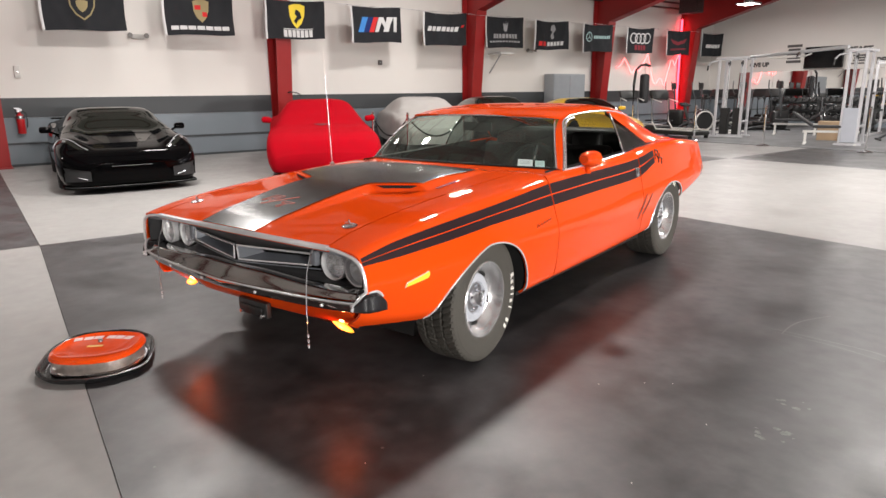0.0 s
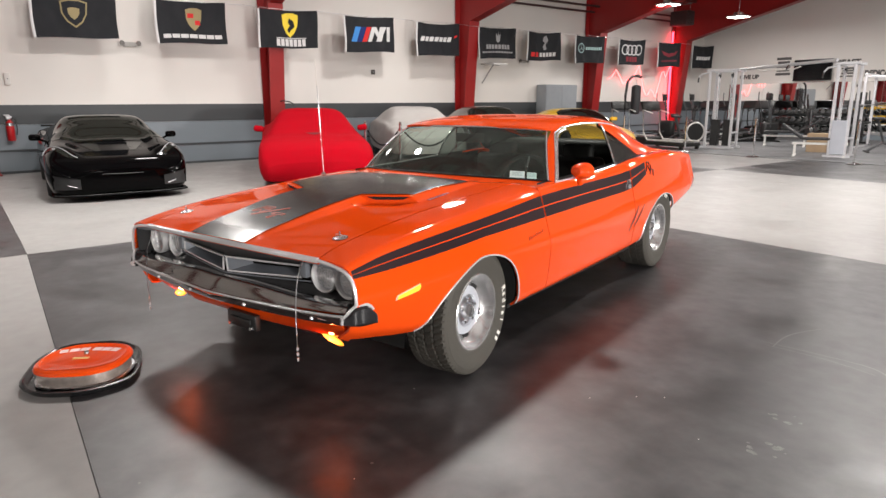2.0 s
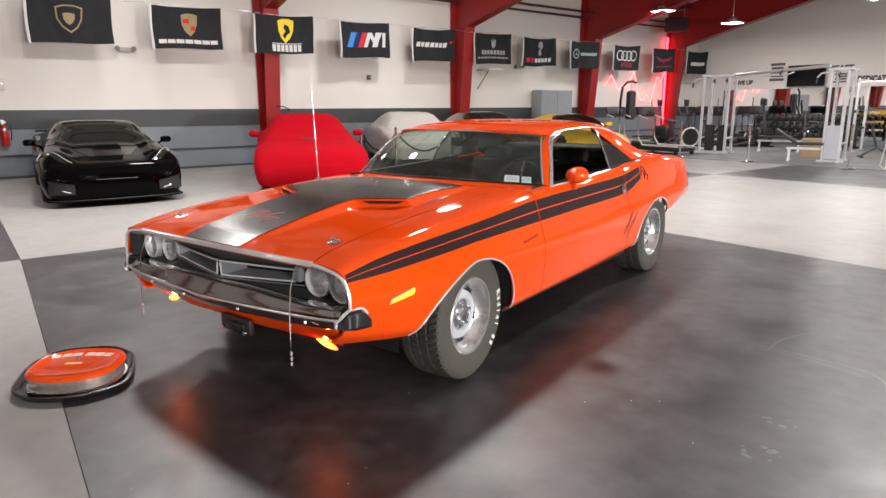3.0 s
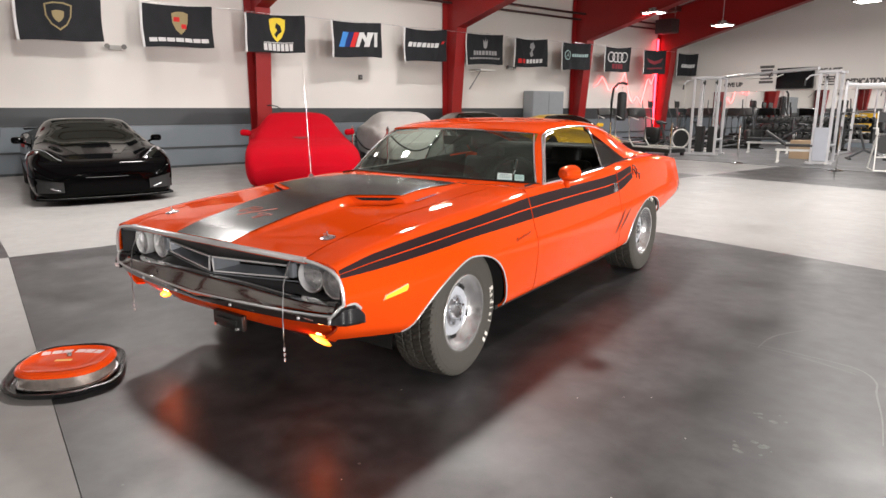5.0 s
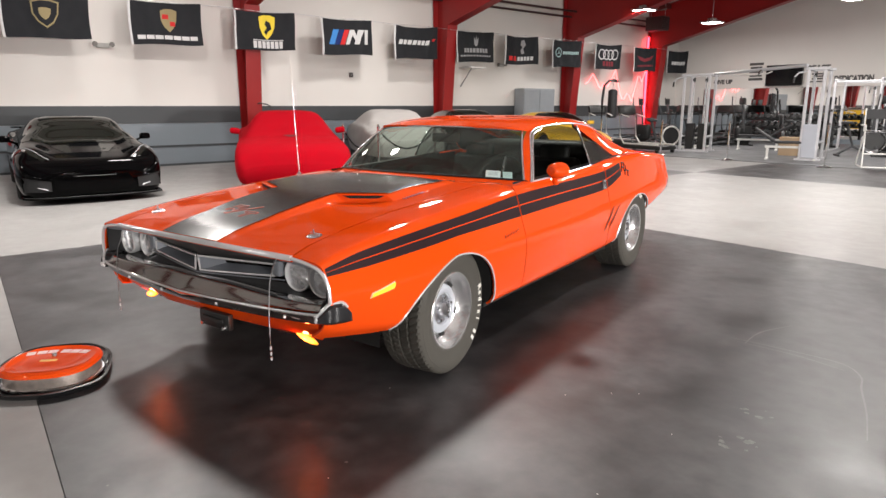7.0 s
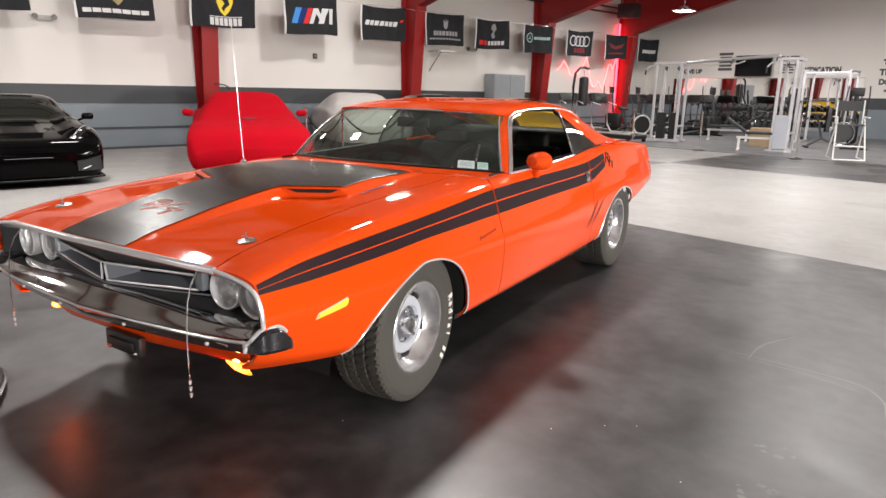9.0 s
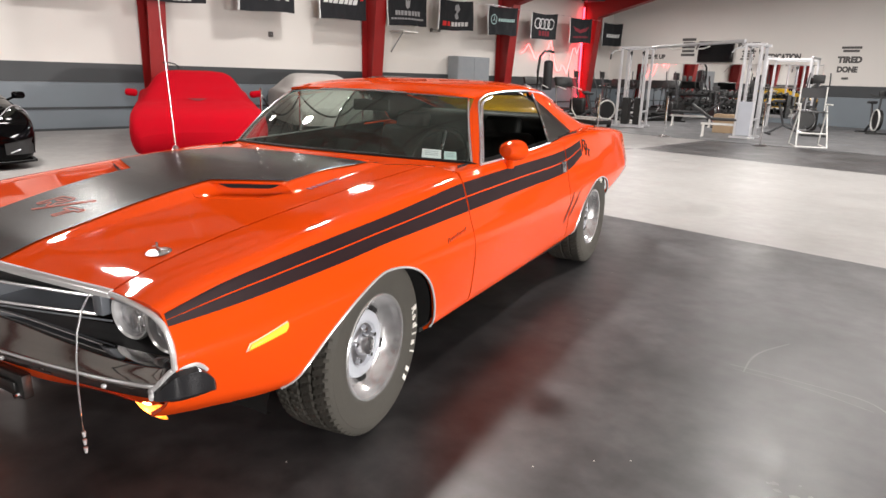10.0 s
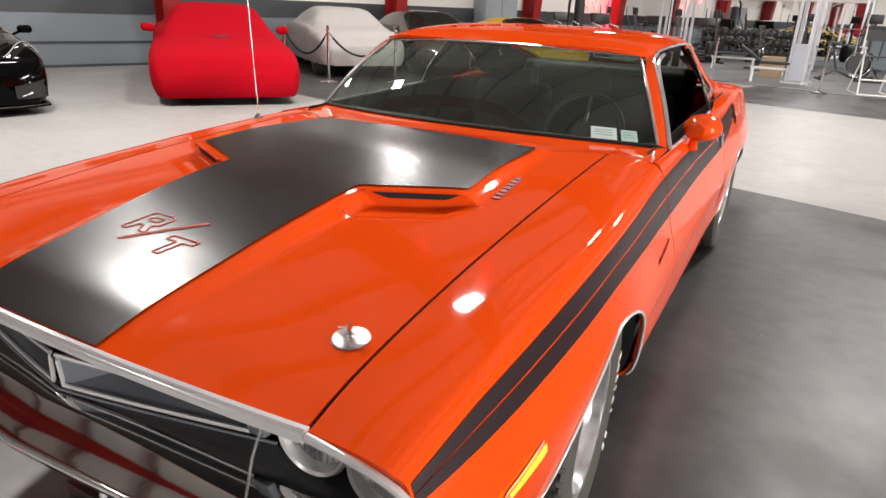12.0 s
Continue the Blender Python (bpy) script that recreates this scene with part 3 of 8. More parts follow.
def panel(name, fn, nu, nv, mat, parent, flange=0.012, label="", arches=False, sign=1, angle=50):
    pts = [[Vector(fn(i / nu, j / nv)) for j in range(nv + 1)] for i in range(nu + 1)]
    inside = [[False] * (nv + 1) for _ in range(nu + 1)]
    if arches:
        for i in range(nu + 1):
            for j in range(nv + 1):
                p = pts[i][j]
                for arch in ARCHES:
                    d = arch_norm(arch, p.y - arch[0], p.z - arch[1])
                    if d < 1:
                        inside[i][j] = (arch[0], arch[1], max(d, 1e-3))
    bm = B()
    used = {}
    quads = []
    for i in range(nu):
        for j in range(nv):
            c = ((i, j), (i + 1, j), (i + 1, j + 1), (i, j + 1))
            if all(inside[a][b] for a, b in c):
                continue
            quads.append(c)
    for c in quads:
        for a, b in c:
            if (a, b) not in used:
                p = pts[a][b].copy()
                if inside[a][b]:
                    cy, cz, d = inside[a][b]
                    p.y, p.z = cy + (p.y - cy) / d, cz + (p.z - cz) / d
                    p.x = side_x(p.y, p.z)
                used[(a, b)] = bm.verts.new((p.x * sign, p.y, p.z))
    for c in quads:
        vs = []
        for k in c:
            if used[k] not in vs:
                vs.append(used[k])
        try:
            bm.faces.new(vs if sign > 0 else vs[::-1])
        except ValueError:
            pass
    bmesh.ops.remove_doubles(bm, verts=bm.verts, dist=0.0004)
    bmesh.ops.recalc_face_normals(bm, faces=bm.faces)
    bm.normal_update()
    mid = sum((v.co for v in bm.verts), Vector()) / len(bm.verts)
    core = Vector((0, 1.5, 0.55))
    avg = sum((f.normal * f.calc_area() for f in bm.faces), Vector())
    if avg.dot(mid - core) < 0:
        bmesh.ops.reverse_faces(bm, faces=bm.faces)
        bm.normal_update()
    if flange:
        edges = [e for e in bm.edges if e.is_boundary]
        twin = {}
        for e in edges:
            for v in e.verts:
                if v not in twin:
                    twin[v] = bm.verts.new(v.co - v.normal * flange)
        for e in edges:
            a, b = e.verts
            lp = e.link_loops[0]
            if lp.vert is a:
                bm.faces.new((b, a, twin[a], twin[b]))
            else:
                bm.faces.new((a, b, twin[b], twin[a]))
    me = bpy.data.meshes.new(name)
    bm.to_mesh(me)
    bm.free()
    finish(me, mat, angle)
    ob = new(name, me)
    ob.parent = parent
    return tagged(ob, label)


def side_panel(y0, y1):
    def fn(a, b):
        y = mix(y0, y1, a)
        x, z = catmull(controls(y), b)
        return (x, y, z)
    return fn


def front_edge(y1):
    """The fender's front edge leans back towards its outer side and its foot."""
    def fn(a, b):
        y0 = -0.858 + 0.012 * smooth(0.75, 0.5, b) + 0.008 * smooth(0.35, 0.0, b)
        y = mix(y0, y1, a)
        x, z = catmull(controls(y), b)
        return (x, y, z)
    return fn


for s in (1, -1):
    panel("front_fender", front_edge(0.745), 96, 52, ORANGE, car, arches=True, sign=s)
    panel("door", side_panel(0.752, 2.163), 56, 40, ORANGE, car, sign=s)
    panel("quarter_panel", side_panel(2.17, 4.0), 96, 46, ORANGE, car, arches=True, sign=s)


# hood with a raised middle that widens behind the two scoops
def sc_y(x):
    return -0.080 + 0.49 * (min(max(abs(x), 0.24), 0.53) - 0.40)


def hood_base(x, y):
    return f_zi(y) + (0.014 + 0.012 * smooth(-0.6, -0.9, y)) * (1 - (x / 0.69) ** 2)


def bulge(x, y):
    ax = abs(x)
    e1 = mix(0.222, 0.242, smooth(-0.9, -0.25, y))
    sc = sc_y(x)
    h1 = 0.034 * smooth(-0.95, -0.15, y) * (1 - smooth(sc, sc + 0.03, y))
    b1 = h1 * (1 - smooth(e1, e1 + 0.065, ax))
    back = smooth(sc - 0.004, sc + 0.006, y)
    e2 = mix(0.50, 0.47, smooth(-0.1, 0.6, y))
    fade = 1 - 0.72 * smooth(0.15, 0.62, y)
    b2 = 0.034 * fade * (1 - smooth(e2, e2 + 0.06, ax)) * back
    ramp = -0.010 * smooth(sc - 0.13, sc - 0.02, y) * (1 - back) * (1 - smooth(0.48, 0.52, ax)) * smooth(e1 + 0.02, e1 + 0.05, ax)
    return max(b1, b2) + ramp


def hood_z(x, y):
    return hood_base(x, y) + bulge(x, y)


def hood_front(x):
    return -0.900 + 0.046 * (abs(x) / 0.7) ** 2


def hood_rear(x):
    return 0.585 + 0.13 * smooth(0.43, 0.70, abs(x))


def hood_fn(a, b):
    x = mix(-0.6825, 0.6825, a)
    y0, y1 = hood_front(x), hood_rear(x)
    # rows crowd together at the step behind the scoops
    k = (sc_y(x) - y0) / (y1 - y0)
    if b < 0.5:
        t = k * (1 - (1 - b / 0.5) ** 1.6) if b > 0 else 0.0
    else:
        t = k + (1 - k) * ((b - 0.5) / 0.5) ** 1.6
    y = mix(y0, y1, t)
    return (x, y, hood_z(x, y))


panel("hood", hood_fn, 150, 130, ORANGE, car, flange=0.03, angle=60)


def stripe_columns(e, k):
    """Columns across the stripe, with one on each inner corner."""
    inner = [k * (i / 30 - 1) for i in range(61)]
    outer = [mix(k, e, i / 24) for i in range(1, 25)]
    return [-x for x in reversed(outer)] + inner + outer


def hood_stripe():
    bm = B()
    lift = 0.0042
    # the narrow front part
    rows = []
    for j in range(49):
        row = []
        for i in range(61):
            a = i / 30 - 1
            y = mix(hood_front(0.23 * a) + 0.006, sc_y(0) + 0.03, j / 48)
            x = a * mix(0.220, 0.240, smooth(-0.9, -0.25, y))
            row.append(bm.verts.new((x, y, hood_z(x, y) + lift)))
        rows.append(row)
    # the wide rear part starts just behind the slanted scoop lips
    wide = []
    for j in range(49):
        b = j / 48
        row = []
        for x0 in stripe_columns(0.508, 0.240):
            y = mix(sc_y(x0) + 0.030, 0.578, b)
            x = x0 if abs(x0) <= 0.2401 else math.copysign(0.24 + (abs(x0) - 0.24) * mix(1.0, 0.86, b), x0)
            row.append(bm.verts.new((x, y, hood_z(x, y) + lift)))
        wide.append(row)
    for grid in (rows, wide):
        for A, C in zip(grid, grid[1:]):
            for i in range(len(A) - 1):
                bm.faces.new((A[i], A[i + 1], C[i + 1], C[i]))
    bmesh.ops.remove_doubles(bm, verts=bm.verts, dist=0.0005)
    return bm


part("hood_stripe", hood_stripe(), STRIPE_HOOD, car, "satin black hood stripe", angle=60)

# black strips under the hood gaps stand in for the shade inside them
for s in (1, -1):
    bm = B()
    rows = []
    for k in range(50):
        y = mix(-0.85, 0.735, k / 49)
        rows.append([bm.verts.new((s * x, y, f_zi(y) - 0.0045)) for x in (0.679, 0.694)])
    for A, C in zip(rows, rows[1:]):
        bm.faces.new((A[0], A[1], C[1], C[0]))
    part("hood_gap_shade", bm, UNDER, car, "black strip for the shade in the hood gap")

# cowl, windscreen, roof
def ws_base(x):
    return (x, 0.80 + 0.20 * (x / 0.80) ** 2, 0.915 + 0.022 * (1 - (x / 0.82) ** 2))


def ws_top(x):
    return (x, 1.145 + 0.155 * (x / 0.62) ** 2, 1.212 + 0.024 * (1 - (x / 0.63) ** 2))


def cowl_fn(a, b):
    x = mix(-0.835, 0.835, a)
    y0 = hood_rear(x) + 0.006 if abs(x) < 0.688 else 0.752
    z0 = hood_base(min(0.68, abs(x)), y0) + (bulge(x, y0 - 0.01) * 0.6 if abs(x) < 0.6 else 0)
    if abs(x) > 0.688:
        z0 = mix(f_zi(0.75), f_bz(0.8), (abs(x) - 0.688) / 0.147)
    p = ws_base(x)
    return (x, mix(y0, p[1], b), mix(z0, p[2] - 0.004, b) - 0.006 * math.sin(math.pi * b))


panel("cowl", cowl_fn, 80, 14, ORANGE, car, flange=0.01)
bm = B()
for k in range(36):
    for s in (1,):
        x = mix(-0.02, 0.40, k / 35)
        for y in (hood_rear(x) + 0.045,):
            p = cowl_fn((x + 0.835) / 1.67, 0.22)
            box(bm, -0.0025, 0.0025, -0.022, 0.022, -0.002, 0.005, m=pose(p[0], p[1], p[2], 0, 0, -25))
part("cowl_vent", bm, ORANGE, car, "row of thin raised louvres")


def ws_fn(a, b):
    x0, x1 = mix(-0.80, 0.80, a), mix(-0.618, 0.618, a)
    p, q = Vector(ws_base(x0)), Vector(ws_top(x1))
    w = p.lerp(q, b)
    k = math.sin(math.pi * b) * 0.018
    return w + Vector((0, -k * 0.8, k))


bm = B()
sheet(bm, ws_fn, 40, 14)
part("windshield", bm, WINDSHIELD, car, "tinted windscreen", angle=80)
bm = B()
edge = [ws_fn(0, b / 12) for b in range(13)] + [ws_fn(a / 24, 1) for a in range(1, 25)] + [ws_fn(1, 1 - b / 12) for b in range(1, 13)]
tube(bm, [p + Vector((0, -0.004, 0.004)) for p in edge], 0.0058, 8)
part("windshield_trim", bm, BRIGHT, car, "bright windscreen trim")
part("windshield_seal", tube(B(), [ws_fn(a / 24, 0) + Vector((0, -0.004, 0.002)) for a in range(25)], 0.007, 6), BLACK, car, "black rubber seal")

f_xd = spline([(1.25, 0.645), (1.7, 0.668), (2.1, 0.662), (2.5, 0.632), (2.66, 0.612)])
f_zd = spline([(1.25, 1.212), (1.45, 1.240), (1.75, 1.258), (2.05, 1.254), (2.35, 1.226), (2.66, 1.172)])
f_zt = spline([(1.12, 1.240), (1.45, 1.288), (1.9, 1.310), (2.3, 1.298), (2.66, 1.248)])


def roof_fn(a, b):
    s = 2 * b - 1
    yf = ws_top(s * 0.635)[1] + 0.008
    y = mix(yf, 2.64 - 0.04 * s * s, a)
    xd = f_xd(max(y, 1.25))
    zd, zt = f_zd(max(y, 1.25)), f_zt(y)
    x = xd * math.sin(s * math.pi / 2 * 0.94) / math.sin(math.pi / 2 * 0.94)
    z = zd + (zt - zd) * (1 - abs(s) ** 2.4)
    return (x, y, z)


panel("roof", roof_fn, 56, 44, ORANGE, car, flange=0.012, angle=70)

sail_up = [Vector(p) for p in ((0.663, 2.06, 1.253), (0.640, 2.40, 1.219), (0.612, 2.66, 1.170), (0.597, 2.97, 1.090), (0.600, 3.24, 1.015), (0.615, 3.48, 0.966))]
sail_lo = [Vector(p) for p in ((0.668, 2.06, 1.228), (0.715, 2.40, 1.085), (0.768, 2.63, 0.976), (0.735, 2.97, 0.976), (0.700, 3.24, 0.970), (0.690, 3.48, 0.962))]


def chain(P, t):
    return Vector(catmull([tuple(p) for p in P], t))


def sail_fn(a, b):
    p, q = chain(sail_lo, a), chain(sail_up, a)
    w = p.lerp(q, b)
    w.x += 0.016 * math.sin(math.pi * b) * min(1, 6 * a)
    return w


for s in (1, -1):
    panel("roof_pillar", sail_fn, 40, 12, ORANGE, car, flange=0.01, sign=s, angle=60)
    # inner side of the pillar down to the rear window
    bm = B()
    sheet(bm, lambda a, b: Vector((s * mix(chain(sail_up, 0.4 + 0.6 * a).x, 0.53, b), chain(sail_up, 0.4 + 0.6 * a).y, mix(chain(sail_up, 0.4 + 0.6 * a).z, mix(1.16, 0.962, a), b))), 16, 3)
    part("pillar_return", bm, ORANGE, car)
bm = B()
sheet(bm, lambda a, b: (mix(-0.55, 0.55, a), mix(2.6, 3.36, b), mix(1.225 - 0.05 * (2 * a - 1) ** 2, 0.965, b) + 0.015 * math.sin(math.pi * b)), 16, 10)
part("rear_window", bm, REAR_GLASS, car, "sloping rear window")


def deck_fn(a, b):
    x = mix(-0.70, 0.70, a)
    y = mix(3.365, 4.0, b)
    k = abs(x) / 0.7
    y = mix(3.365 if k < 0.8 else 3.43, 4.0, b)
    return (x, y, f_bz(y) + 0.012 * (1 - k * k) - 0.001)


panel("trunk_lid", deck_fn, 30, 16, ORANGE, car, flange=0.02)
bm = B()
prism(bm, [(-0.78, 0.57), (0.78, 0.57), (0.86, 0.66), (0.80, 0.88), (-0.80, 0.88), (-0.86, 0.66)], 3.985, 4.01, "y")
part("tail_panel", bm, ORANGE, car)
bm = B()
prism(bm, [(-0.78, 0.67), (0.78, 0.67), (0.76, 0.79), (-0.76, 0.79)], 4.005, 4.03, "y")
part("tail_lamp", bm, surface("red lens", (0.35, 0.01, 0.01), 0.2, coat=1.0), car, "full-width red tail lamp")
bm = B()
tube(bm, [(s * x, y, 0.605) for s, x, y in ((-1, 0.895, 3.66), (-1, 0.872, 3.86), (-1, 0.76, 3.985), (1, 0.0, 4.02), (1, 0.76, 3.985), (1, 0.872, 3.86), (1, 0.895, 3.66))], [0.012, 0.034, 0.04, 0.04, 0.04, 0.034, 0.012], 12)
part("rear_bumper", bm, CHROME, car, "chrome rear bumper")

# pillars beside the windscreen and bright drip rail, belt trim
for s in (1, -1):
    bm = B()
    P = [Vector((0.832, 1.02, 0.905)), Vector((0.775, 1.125, 1.03)), Vector((0.715, 1.225, 1.135)), Vector((0.668, 1.315, 1.205)), Vector((0.665, 1.42, 1.232))]
    def pil(a, b):
        p = chain(P, a)
        q = ws_fn(1, a) + Vector((0.004, 0.004, 0.003))
        if a > 0.75:
            q = q.lerp(Vector((0.64, 1.36, 1.236)), (a - 0.75) * 4)
        w = q.lerp(p, b)
        w.x += 0.006 * math.sin(math.pi * b)
        return (w.x * s, w.y, w.z)
    sheet(bm, pil, 20, 6)
    part("windshield_pillar", bm, ORANGE, car, angle=70)
    bm = B()
    rail = [chain(P, k / 8) + Vector((0.004, 0.004, 0)) for k in range(8)] + [Vector((f_xd(y) + 0.006, y, f_zd(y) - 0.004)) for y in (1.42, 1.6, 1.8, 2.0, 2.2, 2.4, 2.6)]
    tube(bm, [(p.x * s, p.y, p.z) for p in rail], 0.006, 8)
    part("drip_rail", bm, BRIGHT, car, "bright drip rail")
    bm = B()
    fr = [Vector((0.838, 1.05, 0.905)), Vector((0.78, 1.15, 1.03)), Vector((0.725, 1.245, 1.13)), Vector((0.69, 1.325, 1.195)), Vector((0.682, 1.45, 1.222))]
    tube(bm, [((chain(fr, k / 12).x) * s, chain(fr, k / 12).y, chain(fr, k / 12).z) for k in range(13)], 0.008, 8)
    part("window_channel", bm, BRIGHT, car, "bright window channel")
    # quarter window with its bright front edge
    qa, qb = [Vector((0.845, 1.975, 0.94)), Vector((0.79, 1.985, 1.06)), Vector((0.72, 2.03, 1.17)), Vector((0.672, 2.07, 1.228))], None
    bm = B()
    sheet(bm, lambda a, b: (lambda w: (w.x * s, w.y, w.z))(Vector(chain(qa, b)).lerp(Vector((mix(0.768, 0.668, b), mix(2.63, 2.07, b), mix(0.976, 1.228, b))), a)), 12, 12)
    part("quarter_window", bm, SIDE_GLASS, car, "fixed tinted quarter window")
    bm = B()
    tube(bm, [((chain(qa, k / 10).x + 0.003) * s, chain(qa, k / 10).y, chain(qa, k / 10).z) for k in range(11)], 0.008, 8)
    part("window_post", bm, CHROME, car, "bright window post")
    bm = B()
    tube(bm, [((f_bx(y) - 0.002) * s, y, f_bz(y) + 0.004) for y in np.linspace(1.02, 2.0, 16)], 0.007, 6)
    part("belt_trim", bm, TRIM, car, "thin belt trim")
    # inner shell
    bm = B()
    sheet(bm, lambda a, b: (s * (0.80 - 0.03 * b), mix(0.78, 3.0, a), mix(0.25, min(0.925, f_bz(mix(0.78, 3.0, a)) - 0.012), b)), 12, 6)
    part("door_lining", bm, INTERIOR, car, "black door and side lining")
    # wheel housings
    for arch in ARCHES:
        bm = B()
        n = 40
        rim = []
        for k in range(n + 1):
            t = mix(-0.25, math.pi + 0.12, k / n)
            d = arch_norm(arch, math.cos(t), math.sin(t))
            rim.append((arch[0] + math.cos(t) / d * 1.01, max(0.27, arch[1] + math.sin(t) / d + 0.004)))
        A = [bm.verts.new((s * (side_x(y, max(z, f_zb(y))) - 0.025), y, z)) for y, z in rim]
        C = [bm.verts.new((s * 0.60, y, z)) for y, z in rim]
        for k in range(n):
            bm.faces.new((A[k], A[k + 1], C[k + 1], C[k]))
        bm.faces.new(C)
        part("wheel_housing", bm, UNDER, car, "black wheel housing")
    # bright arch lips
    for arch in ARCHES:
        bm = B()
        ring = []
        for k in range(61):
            t = mix(-0.06, math.pi + 0.06, k / 60)
            d = arch_norm(arch, math.cos(t), math.sin(t))
            y, z = arch[0] + math.cos(t) / d, arch[1] + math.sin(t) / d
            if z < f_zb(y) + 0.003:
                continue
            ring.append((s * (side_x(y, z) + 0.002), y, z))
        tube(bm, ring, 0.0048, 8)
        part("arch_trim", bm, TRIM, car, "bright wheel arch trim")

# underbody
bm = B()
box(bm, -0.62, 0.62, -0.30, 3.95, 0.20, 0.60)
box(bm, -0.60, 0.60, -0.72, -0.30, 0.34, 0.60)
box(bm, -0.86, 0.86, 0.42, 2.34, 0.235, 0.275)
box(bm, -0.70, 0.70, 3.27, 3.95, 0.42, 0.55)
part("underbody", bm, UNDER, car, "black underbody")


# side stripes: two dark bands with a thin orange line between
f_st = spline([(-0.852, 0.730), (-0.8, 0.741), (-0.65, 0.768), (-0.5, 0.783), (-0.2, 0.804), (0.1, 0.820), (0.4, 0.838), (0.74, 0.857), (1.35, 0.867), (1.9, 0.875), (2.12, 0.886), (2.5, 0.932)])
f_sb = spline([(-0.852, 0.700), (-0.65, 0.703), (-0.5, 0.708), (-0.2, 0.718), (0.1, 0.729), (0.4, 0.731), (0.74, 0.733), (1.35, 0.738), (1.9, 0.742), (2.12, 0.752), (2.5, 0.838)])


def stripe_band(y0, y1, lo, hi, s, n=60, m=4):
    bm = B()
    g = []
    for i in range(n + 1):
        y = mix(y0, y1, i / n)
        zt, zb = f_st(y), f_sb(y)
        row = []
        for j in range(m + 1):
            z = mix(mix(zb, zt, lo), mix(zb, zt, hi), j / m)
            row.append(bm.verts.new((s * (side_x(y, z) + 0.0022), y, z)))
        g.append(row)
    for A, C in zip(g, g[1:]):
        for j in range(m):
            bm.faces.new((A[j], C[j], C[j + 1], A[j + 1]))
    return bm


for s in (1, -1):
    for y0, y1 in ((-0.842, 0.742), (0.755, 2.160), (2.173, 2.47)):
        part("side_stripe", stripe_band(y0, y1, 0.0, 0.472, s), STRIPE_SIDE, car, "dark vinyl side stripe", angle=70)
        part("side_stripe", stripe_band(y0, y1, 0.528, 1.0, s), STRIPE_SIDE, car, "dark vinyl side stripe", angle=70)

# front: grille, lamps, bright surround, bumper, valance
half = [Vector(p) for p in ((0.0, -0.950, 0.522), (0.30, -0.934, 0.525), (0.60, -0.908, 0.530), (0.78, -0.882, 0.534), (0.862, -0.854, 0.535), (0.902, -0.80, 0.530), (0.916, -0.735, 0.522))]
way = [chain(half, 1 - k / 28) for k in range(29)]
path = [(-p.x, p.y, p.z) for p in way] + [tuple(p) for p in way[::-1][1:]]
nose_y = spline([(p.x, p.y) for p in half[:5]])


def insert_y(x):
    return -0.852 + 0.075 * (abs(x) / 0.475) ** 1.15


bm = B()
sheet(bm, lambda a, b: (mix(-0.872, 0.872, a), -0.690 - 0.03 * (1 - abs(2 * a - 1)), mix(0.525, 0.755, b)), 24, 6)
part("grille_back", bm, GRILLE_BLACK, car, "black grille back")


def grille_apron(a, b):
    """The black panel that slopes from the grille forward to the bumper."""
    x = mix(-0.872, 0.872, a)
    k = smooth(0.49, 0.58, abs(x))
    y1, z1 = mix(insert_y(min(abs(x), 0.53)) + 0.004, -0.722, k), mix(0.605, 0.583, k)
    y0, z0 = nose_y(min(abs(x), 0.86)) + mix(0.058, 0.036, smooth(0.1, 0.8, abs(x))), mix(0.572, 0.556, smooth(0.1, 0.8, abs(x)))
    step = 0.010 * smooth(0.48, 0.54, b)
    return (x, mix(y0, y1, b) + 0.012 * math.sin(math.pi * b), mix(z0, z1, b ** 0.8) - 0.006 * math.sin(math.pi * b) + step * (1 - b))


